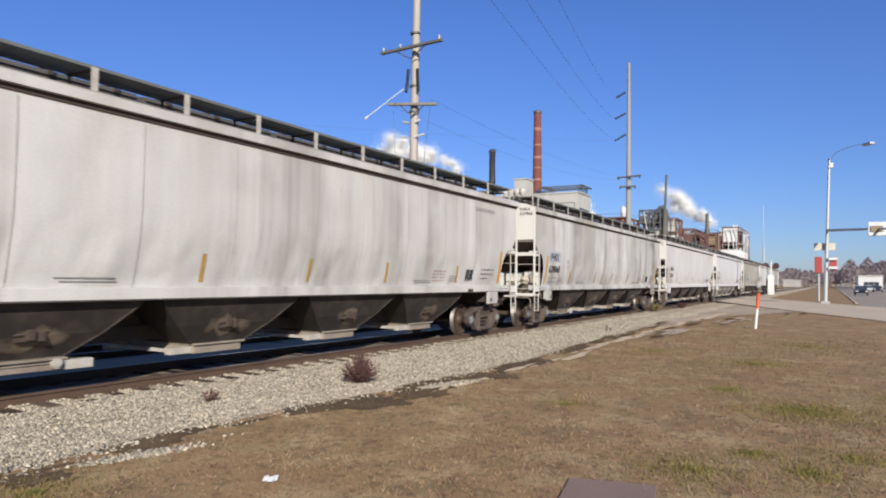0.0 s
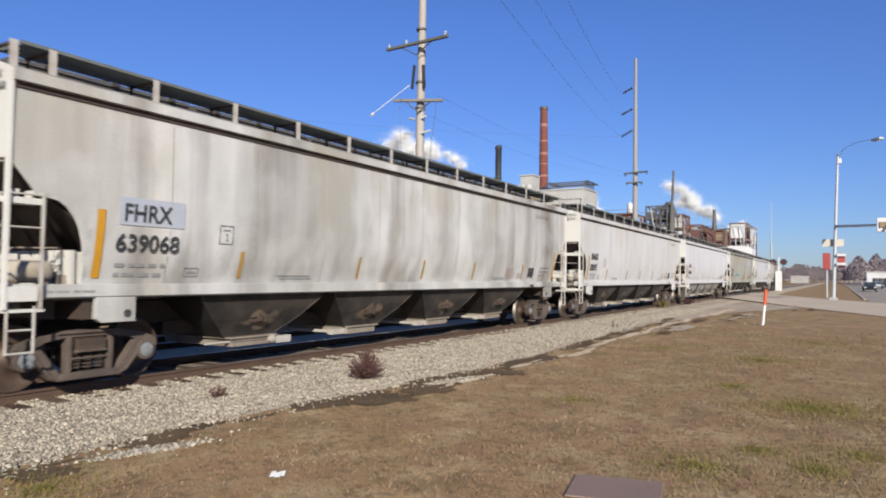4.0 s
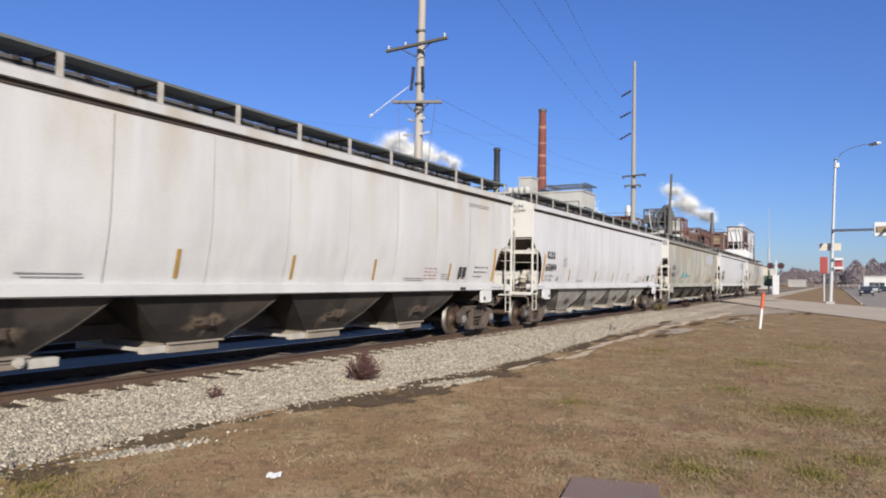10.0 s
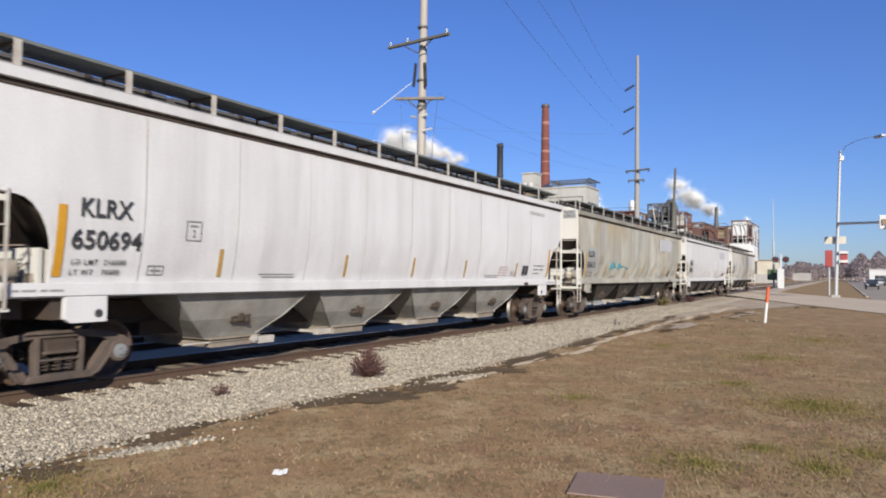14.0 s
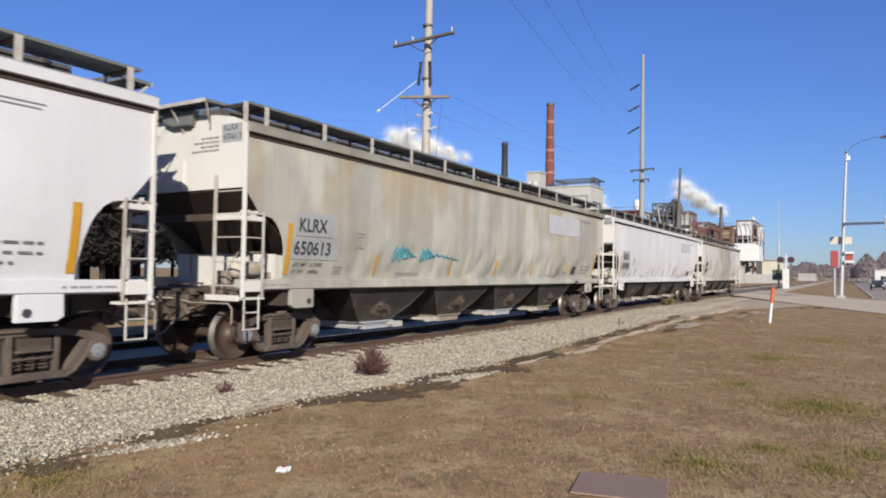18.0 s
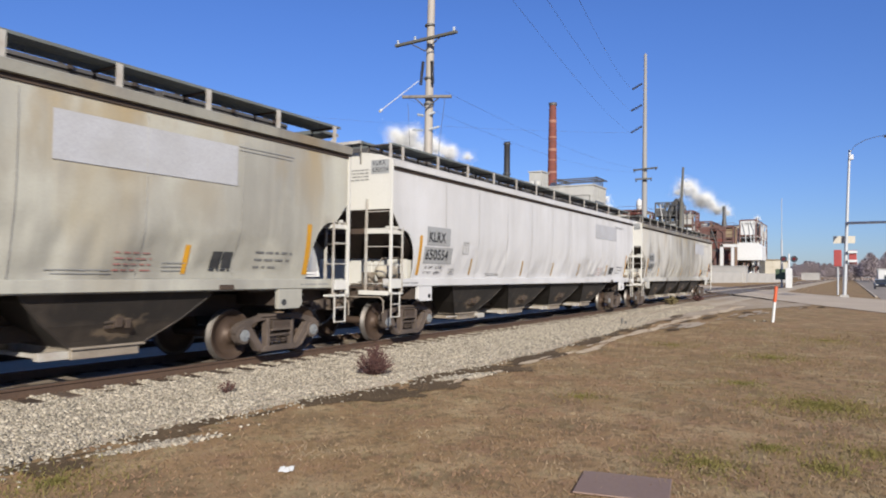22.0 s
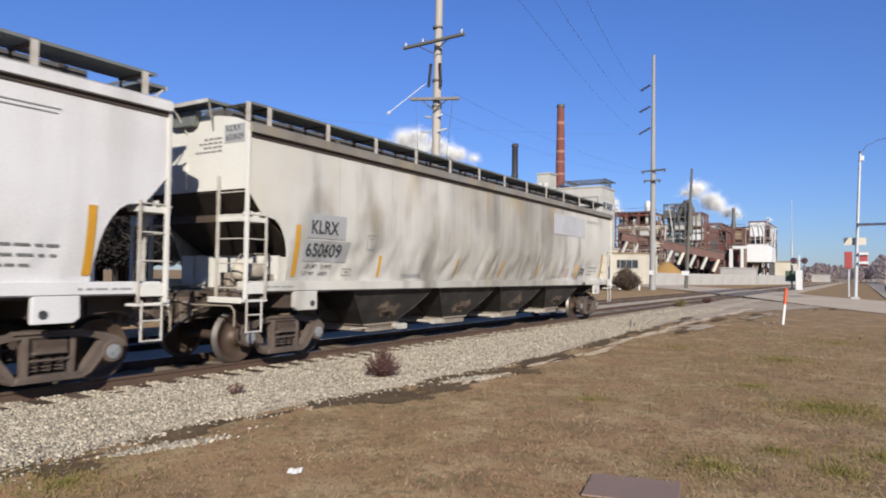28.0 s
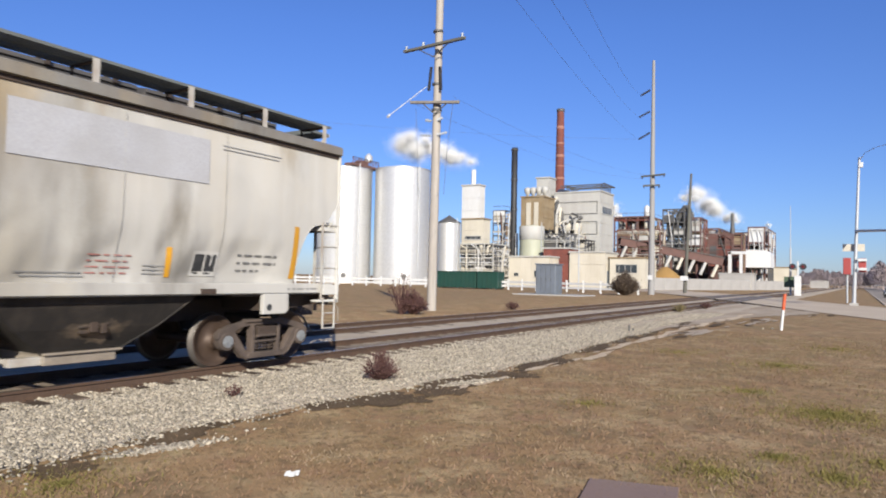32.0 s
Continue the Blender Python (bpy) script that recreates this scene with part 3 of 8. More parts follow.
    for cx, cy, r, k in ((10.9, 0.35, 1.25, 3900), (6.9, 1.2, 0.8, 1000), (8.2, -0.2, 0.9, 1200), (3.2, 5.7, 0.8, 900), (16.5, 1.5, 1.6, 1600), (22, 0.6, 2.2, 1400), (13, -1.0, 1.5, 1200), (18, 4.0, 1.4, 700), (9.6, 3.4, 0.5, 350), (7.4, 0.2, 0.4, 700), (12.4, 1.6, 0.7, 700), (7.9, 0.75, 0.35, 500)):
        for _ in range(k):
            a, e = rnd.uniform(0, 6.283), rnd.gauss(0, 0.5)
            x, y = cx + r * e * math.cos(a), cy + r * e * math.sin(a)
            z, h, w = ground_height(x, y) - 0.004, rnd.uniform(0.02, 0.06), rnd.uniform(0.004, 0.008)
            t = rnd.uniform(0, 6.28)
            dx, dy = w * math.cos(t), w * math.sin(t)
            s.add([(x - dx, y - dy, z), (x + dx, y + dy, z), (x + 0.8 * h * math.sin(t * 3), y + 0.8 * h * math.cos(t * 3), z + h)], [(0, 1, 2)])
    solid("green_grass", s.mesh("green_grass", M_GREENBLADE), "thin patches of green grass in the dry lawn", "grass", kind="stuff")
    # lawn blades close to the eye
    rng = np.random.default_rng(4)
    n = 400000
    d = 0.4 + 27 * rng.random(n) ** 1.5
    a = np.where(rng.random(n) < 0.5, rng.uniform(0, 6.283, n), rng.normal(0.5, 0.75, n))
    x, y = d * np.cos(a), d * np.sin(a)
    ex = np.linspace(-30, 30, 241)
    edge = np.interp(x, ex, [bed_edge(v) for v in ex])
    keep = (y < edge - 0.12 - 0.75 * rng.random(n) ** 1.5) & ((y > -1.2) | (x < 5)) & (np.random.default_rng(9).random(n) < (d / 4) ** 1.3)
    x, y, d = x[keep], y[keep], d[keep]
    n = len(x)
    gx, gy = np.linspace(-30, 30, 121), np.linspace(-30, 8, 77)
    grid = np.array([[ground_height(u, v) for v in gy] for u in gx])
    i, j = np.clip(((x + 30) / 0.5).astype(int), 0, 119), np.clip(((y + 30) / 0.5).astype(int), 0, 75)
    fx, fy = (x + 30) / 0.5 - i, (y + 30) / 0.5 - j
    z = grid[i, j] * (1 - fx) * (1 - fy) + grid[i + 1, j] * fx * (1 - fy) + grid[i, j + 1] * (1 - fx) * fy + grid[i + 1, j + 1] * fx * fy - 0.004
    h, w, t = rng.uniform(0.01, 0.034, n) * (1 + d * 0.02), rng.uniform(0.0035, 0.008, n) * (1 + d * 0.035), rng.uniform(0, 6.283, n)
    lean = rng.uniform(0.5, 2.2, n) * h
    dx, dy = w * np.cos(t), w * np.sin(t)
    v = np.empty((n, 3, 3))
    v[:, 0] = np.stack([x - dx, y - dy, z], 1)
    v[:, 1] = np.stack([x + dx, y + dy, z], 1)
    v[:, 2] = np.stack([x + lean * np.sin(t * 3), y + lean * np.cos(t * 3), z + h], 1)
    me = triangles("grass", v.reshape(-1, 3), np.arange(3 * n), M_BLADE)
    solid("grass", me, "short dry lawn grass, straw and brown with some green", "grass", kind="stuff")


def island_material():
    m = bpy.data.materials.new("dry_grass_blades")
    m.use_nodes = True
    n, l = m.node_tree.nodes, m.node_tree.links
    g, r = n.new("ShaderNodeNewGeometry"), n.new("ShaderNodeValToRGB")
    els = r.color_ramp.elements
    els[0].color, els[1].color = (0.172, 0.112, 0.0645, 1), (0.258, 0.185, 0.112, 1)
    for p, c in ((0.35, (0.215, 0.142, 0.0946, 1)), (0.6, (0.178, 0.114, 0.07, 1)), (0.8, (0.129, 0.0903, 0.0516, 1))):
        els.new(p).color = c
    l.new(g.outputs["Random Per Island"], r.inputs["Fac"])
    tc, src = n.new("ShaderNodeTexCoord"), r.outputs["Color"]
    for scale, lo, hi, top, col in ((0.28, 0.44, 0.62, 0.75, (0.15, 0.128, 0.07)), (0.9, 0.52, 0.68, 0.6, (0.25, 0.14, 0.085)), (2.2, 0.54, 0.68, 0.6, (0.10, 0.075, 0.045)), (1.4, 0.55, 0.68, 0.5, (0.33, 0.26, 0.17))):
        tx, rg, mx = n.new("ShaderNodeTexNoise"), n.new("ShaderNodeMapRange"), n.new("ShaderNodeMix")
        tx.inputs["Scale"].default_value, tx.inputs["Detail"].default_value = scale, 5
        rg.inputs["From Min"].default_value, rg.inputs["From Max"].default_value, rg.inputs["To Max"].default_value = lo, hi, top
        mx.data_type = "RGBA"
        l.new(tc.outputs["Object"], tx.inputs["Vector"])
        l.new(tx.outputs["Fac"], rg.inputs["Value"])
        l.new(rg.outputs["Result"], mx.inputs["Factor"])
        l.new(src, mx.inputs["A"])
        mx.inputs["B"].default_value = (*col, 1)
        src = mx.outputs["Result"]
    l.new(src, n["Principled BSDF"].inputs["Base Color"])
    n["Principled BSDF"].inputs["Roughness"].default_value = 0.9
    return m


M_BLADE = island_material()
M_GREENBLADE = material("green_blades", (0.125, 0.112, 0.036), 0.9, 0, (0.205, 0.165, 0.055), 5, fine=30, amount=0.8, bump=0)


@lru_cache(None)
def sleeper_mesh():
    return Shape().box(-0.115, 0.115, -1.3, 1.3, -0.33, -0.155).mesh("sleeper", M_SLEEPER, bevel=0.012)


RAIL = [(-0.07, -0.175), (0.07, -0.175), (0.07, -0.16), (0.012, -0.145), (0.01, -0.05), (0.036, -0.04), (0.036, -0.008), (0.028, -0.002)]
RAIL = RAIL + [(-a, b) for a, b in reversed(RAIL[2:])]


@lru_cache(None)
def rail_mesh():
    s = Shape()
    s.prism(RAIL, 0, 20, "x")
    s.k = 1
    s.box(0, 20, -0.026, 0.026, -0.006, 0)
    return s.mesh("rail", M_RAIL, M_SHINE)


@lru_cache(None)
def plate_mesh():
    s = Shape().box(-0.1, 0.1, -0.18, 0.18, -0.156, -0.146)
    for a in (-0.06, 0.06):
        for b in (-0.1, 0.1):
            s.box(a - 0.015, a + 0.015, b - 0.015, b + 0.015, -0.15, -0.118)
    return s.mesh("tie_plate", M_RAIL)


def build_track(y, x0, x1, count, label):
    t = thing("railway_track", label, "railway track", pose(0, y, 0), kind="structure")
    for k in range(int((x1 - x0) / 20)):
        for g in (-0.753, 0.753):
            part("rail", rail_mesh(), t, "", pose(x0 + 20 * k, g, 0))
    rnd = random.Random(int(y * 10))
    for k in range(count):
        part("sleeper", sleeper_mesh(), t, "", pose(-2 + 0.53 * k, rnd.uniform(-0.06, 0.06), rnd.uniform(0.0, 0.014), 0, 0, rnd.uniform(-1, 1)))
        if k < 70 and y == TRACK_Y:
            for g in (-0.753, 0.753):
                part("tie_plate", plate_mesh(), t, "", pose(-2 + 0.53 * k, g, 0))


def sheet(name, pts, z, mat, label, category):
    s = Shape()
    s.prism([(x, y) for x, y in pts], z - 0.1, z, "z")
    return solid(name, s.mesh(name, mat), label, category, kind="structure")


def build_roads():
    # the side street climbs to the rails, crosses them and goes on to the plant
    s = Shape()
    k0 = 2.3
    prof = [(-16, GZ + 0.02), (-2, GZ + 0.03), (3, GZ + 0.04), (6.5, -0.06), (8.8, -0.022), (9.64, -0.022), (9.755, -0.06), (9.76, -0.022), (11.1, -0.022), (11.15, -0.022), (12, -0.022), (16.5, -0.022), (19, -0.06), (28, GZ + 0.03), (40, GZ + 0.03)]
    vs = []
    for y, z in prof:
        xa = 44.5 + k0 * y
        vs += [(xa, y, z), (xa + 26, y, z)]
    s.add(vs, [(2 * i, 2 * i + 1, 2 * i + 3, 2 * i + 2) for i in range(len(prof) - 1)])
    solid("side_street", s.mesh("side_street", M_STREET), "pale worn asphalt side street over the railway crossing", "street", kind="structure")
    sheet("road", [(6, -16), (1200, -16), (1200, -2.2), (36, -2.2)], GZ + 0.012, M_ASPHALT, "wide grey asphalt main road beside the railway", "road")
    s = Shape()
    s.box(74, 420, -2.15, -1.95, GZ - 0.1, GZ + 0.08)
    solid("kerb", s.mesh("kerb", M_STREET, bevel=0.02), "pale concrete kerb along the main road", "kerb", kind="structure")


for m in (M_LAWN, M_BALLAST, M_STONE, M_SOIL, M_SAND, M_BLADE, M_GREENBLADE, M_ASPHALT, M_STREET, M_APRON, M_SLEEPER):
    m.node_tree.nodes["Principled BSDF"].inputs["Specular IOR Level"].default_value = 0.1   # dusty, without sheen

build_ground()
build_bed()


def build_apron():
    """Pale gravel that spills from the ballast to the street."""
    rim = [(21, 6.7), (27, 6.3), (33, 5.5), (39, 5.0), (44, 3.2), (48, 2.0), (51, 2.9), (58, 6.0), (63, 8.3), (52, 8.6), (40, 8.4), (30, 8.2), (23, 8.0)]
    ring = []
    for (x0, y0), (x1, y1) in zip(rim, rim[1:] + rim[:1]):
        for i in range(14):
            f = i / 14
            x, y = x0 + (x1 - x0) * f, y0 + (y1 - y0) * f
            ring.append((x + 1.1 * noise.noise((x * 0.9, y * 2, 5)), y + 0.35 * noise.noise((x * 1.3, y * 3, 9)) + 0.15 * noise.noise((x * 4, y, 2)), GZ + 0.024))
    s = Shape().add(ring, [tuple(range(len(ring)))])
    solid("gravel_apron", s.mesh("gravel_apron", M_APRON), "pale tan gravel between the ballast and the street", "gravel", kind="structure")
    rnd = random.Random(77)
    for k in range(26):
        x, y = rnd.uniform(22, 50), 0
        y = float(np.interp(x, (22, 33, 44, 50), (6.0, 5.0, 2.7, 1.6))) - rnd.uniform(0, 1.0)
        n, rx, ry = 22, rnd.uniform(0.4, 1.6), rnd.uniform(0.06, 0.2)
        ring = []
        for i in range(n):
            a = 6.283 * i / n
            f = 1 + 0.5 * noise.noise((math.cos(a) * 1.7, math.sin(a) * 1.7, k * 2.1)) + 0.25 * noise.noise((math.cos(a) * 5, math.sin(a) * 5, k))
            ring.append((x + rx * f * math.cos(a), y + ry * f * math.sin(a), GZ + 0.03 + 0.0003 * k))
        solid("gravel_patch", Shape().add(ring, [tuple(range(n))]).mesh("gravel_patch", M_APRON if k % 3 else M_SOIL), "thin spread of pale gravel or soil at the lawn's edge", "gravel", kind="structure")


M_PLANK = material("crossing_timber", (0.105, 0.088, 0.072), 0.9, 0, (0.17, 0.145, 0.12), 1.5, (0.4, 3, 3), 25, 0.8, 0.4, per_object=0.25)


def build_crossing_planks():
    """Timber panels along both rails of each track where the street crosses."""
    plank = Shape().box(0, 2.56, -0.155, 0.155, -0.12, -0.012).mesh("plank", M_PLANK, bevel=0.012)
    for y in (TRACK_Y, TRACK2_Y):
        t = thing("level_crossing", "worn dark timber crossing panels between the rails", "level crossing", pose(0, y, 0), kind="structure")
        x0 = 44.5 + 2.3 * y
        for row in (-1.30, -0.98, -0.50, -0.17, 0.17, 0.50, 0.98, 1.30):
            for i in range(10):
                part("plank", plank, t, "", pose(x0 + 2.6 * i + 2.3 * row, row, 0))


build_roads()
build_apron()
build_crossing_planks()


# ---- the train ----
CAR = 21.29           # over the couplers
END = CAR / 2 - 0.865  # end of the body from the car's middle
SIDE = [(1.44, 1.43), (1.6, 1.465), (1.8, 1.51), (2.05, 1.55), (2.3, 1.58), (2.7, 1.60), (3.2, 1.60), (3.6, 1.597), (4.03, 1.585)]


def half(z):
    return float(np.interp(z, [a for a, _ in SIDE], [b for _, b in SIDE]))


DENTED = {"seed": 0.0, "deep": 0.0}   # how rumpled the car now being built is


def body_half(x, z):
    """Half width of the body at one point: the profile, dished between the seams and rumpled low down."""
    a, k = DENTED["deep"] * max(0.0, min(1.0, (END - abs(x) - 1.1) / 1.0)), DENTED["seed"] * 3.7
    low = max(0.0, min(1.0, (z - 1.45) / 0.15)) * max(0.0, min(1.0, (2.5 - z) / 0.5))
    high = max(0.0, min(1.0, (3.95 - z) / 0.4)) * max(0.0, min(1.0, (z - 1.5) / 0.4))
    # below a wavy fold the sheet has been pressed in between the hoppers' ribs
    fold = 2.05 + 0.5 * noise.noise((x * 0.33, 0.0, k)) + 0.12 * noise.noise((x * 1.3, 1.0, k))
    press = max(0.0, min(1.0, 0.45 + 1.3 * noise.noise((x * 0.45, 4.0, k))))
    crease = abs(noise.noise(((x - 0.55 * z) * 1.25, z * 0.5, k + 5)))
    pleat = abs(noise.noise(((x - 0.3 * z) * 2.6, z * 0.6, k + 9)))
    return half(z) + max(-0.11, a * (-0.10 * press * max(0.0, fold - z) + low * (0.055 * crease + 0.022 * pleat - 0.03) + high * 0.012 * noise.noise((x * 0.8, z * 0.3, k + 2))))


def cut(d):
    """Lower edge of the side sheet at d metres from the body's end."""
    if d < 0.38:
        return 3.06 - d * 1.2
    if d < 0.52:
        return 2.6
    if d < 1.06:
        return 1.60 + 1.0 * math.sqrt(max(0.0, 1 - ((d - 0.52) / 0.54) ** 2))
    return 1.44


def side_shape():
    s = Shape()
    ds = [0, 0.19, 0.37, 0.39, 0.52, 0.65, 0.76, 0.87, 0.95, 1.01, 1.055, 1.065] + [1.065 + 0.09 * i for i in range(1, 12)] + [2.2]
    xs = [-END + d for d in ds] + [-END + 2.2 + (2 * END - 4.4) * i / 190 for i in range(1, 190)] + [END - d for d in reversed(ds)]
    zs = [1.44 + 0.075 * i for i in range(19)] + [3.0, 3.3, 3.65, 4.03]
    for sg in (-1, 1):
        vs, n = [], len(zs)
        for x in xs:
            b = cut(END - abs(x))
            for z in zs:
                z = b + (z - 1.44) / (4.03 - 1.44) * (4.03 - b)
                vs.append((x, sg * body_half(x, z), z))
        s.add(vs, [(i * n + j, (i + 1) * n + j, (i + 1) * n + j + 1, i * n + j + 1) for i in range(len(xs) - 1) for j in range(n - 1)], True)
        # flange round the cut-away corner
        for e in (-1, 1):
            pts = [(e * (END - d), sg * (half(cut(d)) - 0.012), cut(d) + 0.012) for d in ds[:12]]
            s.path(pts, 0.016, 5)
    return s


@lru_cache(None)
def roof_shape():
    s = Shape()
    prof = [(-1.55, 4.02), (-1.685, 4.03), (-1.69, 4.17), (-1.61, 4.21), (-1.3, 4.30), (-0.9, 4.37), (-0.4, 4.42), (0, 4.43)]
    prof = prof + [(-a, b) for a, b in reversed(prof[:-1])]
    n = len(prof)
    for j in range(n - 1):
        s.k = 1 if j in (0, 1, n - 3, n - 2) else 0   # the fascia is washed cleaner than the slope
        s.add([(x, *prof[i]) for x in (-END + 0.005, END - 0.005) for i in (j, j + 1)], [(0, 2, 3, 1)])
    s.k = 0
    for x in (-END + 0.005, END - 0.005):
        s.add([(x, a, b) for a, b in prof], [tuple(range(n))])
    return s


@lru_cache(None)
def end_shape(e):
    """Upper bulkhead of one end."""
    s = Shape()
    arch = [(1.60, 4.03), (1.62, 4.18), (1.3, 4.305), (0.9, 4.375), (0.4, 4.425), (0, 4.435)]
    o = [(-1.585, 3.06), (1.585, 3.06)] + arch + [(-a, b) for a, b in reversed(arch[:-1])]
    s.prism(o, e * (END + 0.028), e * (END - 0.01), "x")
    for y in (0.0, 0.6):
        s.box(*sorted((e * END, e * (END + 0.07))), y - 0.04, y + 0.04, 3.1, 3.6)
    return s


@lru_cache(None)
def slope_mesh(e):
    s = Shape()
    a, b = END - 0.02, END - 2.5
    s.add([(e * a, -1.55, 3.06), (e * a, 1.55, 3.06), (e * b, 1.18, 1.30), (e * b, -1.18, 1.30), (e * (a + 0.02), -1.55, 3.03), (e * (a + 0.02), 1.55, 3.03), (e * (b + 0.03), 1.18, 1.26), (e * (b + 0.03), -1.18, 1.26)],
          [(0, 1, 2, 3), (4, 7, 6, 5), (0, 4, 5, 1), (0, 3, 7, 4), (1, 5, 6, 2)])
    return s


@lru_cache(None)
def sill_shape():
    s = Shape()
    for sg in (-1, 1):
        o = [(sg * 1.36, 1.28), (sg * 1.50, 1.28), (sg * 1.50, 1.30), (sg * 1.53, 1.30), (sg * 1.53, 1.475), (sg * 1.36, 1.475)]
        s.prism(o, -END + 0.02, END - 0.02, "x")
        for e in (-1, 1):
            # body bolster end; a black disc marks its jacking hole
            x = e * (END - 1.57)
            s.prism([(x + e * a, b) for a, b in ((0.33, 1.29), (0.34, 0.99), (0.25, 0.93), (-0.27, 0.93), (-0.27, 1.29))], sg * 1.44, sg * 1.535, "y")
    return s


@lru_cache(None)
def floor_mesh():
    s = Shape()
    s.box(-CAR / 2 + 0.55, CAR / 2 - 0.55, -0.28, 0.28, 0.78, 1.16)
    s.box(-END + 3.2, END - 3.2, -0.34, 0.34, 0.56, 0.80)
    for e in (-1, 1):
        s.box(e * (END - 1.41) - 0.3, e * (END - 1.41) + 0.3, -1.4, 1.4, 0.98, 1.26)
        # end deck and shear plate
        s.box(*sorted((e * (END - 2.4), e * END)), -1.36, 1.36, 1.24, 1.28)
    return s.mesh("centre_sill", M_STEEL)


@lru_cache(None)
def hopper_shape():
    s = Shape()
    rows = [(1.64, 1.40, 1.44), (1.46, 1.32, 1.18), (1.06, 1.12, 0.82), (0.70, 0.92, 0.56), (0.58, 0.86, 0.47)]
    vs = [(sx * a, sy * b, z) for a, b, z in rows for sx, sy in ((-1, -1), (1, -1), (1, 1), (-1, 1))]
    for j in range(4):
        s.k = j % 2   # dusty flanks; slopes coloured black for the shade they lie in
        s.add(vs, [(4 * i + j, 4 * i + (j + 1) % 4, 4 * i + 4 + (j + 1) % 4, 4 * i + 4 + j) for i in range(4)])
    s.k = 0
    for sx in (-1, 1):
        for i in range(4):
            a, b = rows[i], rows[i + 1]
            s.tube((sx * a[0], -a[1], a[2]), (sx * b[0], -b[1], b[2]), 0.018, n=5)
    return s


@lru_cache(None)
def vibrator_mesh():
    s = Shape().box(-0.2, 0.2, -1.12, -1.0, 0.74, 0.79).box(-0.07, 0.05, -1.17, -1.02, 0.76, 0.93).box(0.1, 0.19, -1.16, -1.02, 0.74, 0.88)
    s.tube((-0.22, -1.12, 0.84), (0.24, -1.13, 0.87), 0.028, n=6)
    return s.mesh("vibrator_bracket", M_STEEL, bevel=0.01)


@lru_cache(None)
def gate_shape():
    s = Shape().box(-0.58, 0.58, -1.03, 0.95, 0.452, 0.485).box(-0.50, 0.56, -0.98, 0.9, 0.31, 0.452)
    s.box(-0.54, 0.58, -1.005, -0.98, 0.40, 0.425)
    return s


@lru_cache(None)
def slide_mesh():
    """Open rail tray into which the gate slides."""
    s = Shape().box(0.55, 0.98, -1.0, -0.86, 0.30, 0.435).box(0.55, 0.98, 0.7, 0.84, 0.32, 0.435).box(0.92, 0.98, -0.86, 0.7, 0.36, 0.42)
    return s.mesh("gate_slide", M_LADDER, bevel=0.008)


@lru_cache(None)
def capstan_mesh():
    s = Shape().tube((0.42, -1.06, 0.405), (0.42, -0.9, 0.405), 0.075, n=10).tube((0.42, -1.09, 0.405), (0.42, -1.0, 0.405), 0.045, n=6).tube((-1.05, -0.9, 0.40), (0.5, -0.9, 0.40), 0.022, n=6)
    return s.mesh("gate_capstan", M_LADDER)


@lru_cache(None)
def ladder_meshes(e):
    """Corner post, side ladder and end ladder of one end, near or far side built alike."""
    x = lambda d: e * (END - d)
    post = Shape()
    post.box(*sorted((x(-0.035), x(0.025))), -1.625, -1.565, 1.16, 4.05)
    side = Shape()
    side.box(*sorted((x(0.42), x(0.455))), -1.615, -1.58, 1.16, 2.66)
    for z in (2.62, 2.2, 1.78, 1.4):
        side.tube((x(-0.01), -1.60, z), (x(0.45), -1.60, z), 0.014, n=6)
    end = Shape()
    end.box(*sorted((x(-0.09), x(-0.05))), -0.97, -0.92, 1.12, 3.3)
    for z in (3.0, 2.6, 2.2, 1.78, 1.36):
        end.tube((x(-0.07), -1.6, z), (x(-0.07), -0.93, z), 0.014, n=6)
    beam = Shape()
    beam.box(*sorted((x(-0.06), x(0.02))), -1.0, 1.0, 2.5, 2.62)
    shelf = Shape()
    shelf.box(*sorted((x(-0.08), x(0.45))), -1.57, -1.3, 2.50, 2.58)
    shelf.box(*sorted((x(-0.08), x(-0.04))), -1.57, -0.9, 2.50, 2.62)
    for d in (0.12, 0.32):
        shelf.box(*sorted((x(d), x(d + 0.03))), -1.57, -1.35, 2.58, 2.68)
    plat = Shape()
    plat.box(*sorted((x(-0.10), x(0.10))), -1.58, -0.76, 1.12, 1.165)
    plat.box(*sorted((x(-0.10), x(-0.06))), -1.58, -0.76, 1.10, 1.20)
    plat.box(*sorted((x(0.0), x(0.40))), -1.615, -1.535, 1.26, 1.45)
    plat.box(*sorted((x(0.06), x(0.5))), -1.6, -1.4, 1.12, 1.16)
    step = Shape()
    for d in (0.04, 0.37):
        step.tube((x(d), -1.59, 1.2), (x(d), -1.59, 0.6), 0.019, n=6)
    for z in (0.9, 0.61):
        step.tube((x(0.03), -1.59, z), (x(0.38), -1.59, z), 0.017, n=6)
    return post, side, end, beam, plat, step, shelf


@lru_cache(None)
def board_mesh():
    s = Shape()
    y0, y1, z = -1.47, -0.86, 4.60
    for y in (y0, -1.16, y1):
        s.box(-END + 0.15, END - 0.15, y - 0.012, y + 0.012, z - 0.045, z)
    n = 300
    for i in range(n):
        x = -END + 0.2 + (2 * END - 0.4) * i / (n - 1)
        s.box(x - 0.016, x + 0.016, y0, y1, z - 0.045, z - 0.004)
    return s.mesh("running_board", M_GRATE)


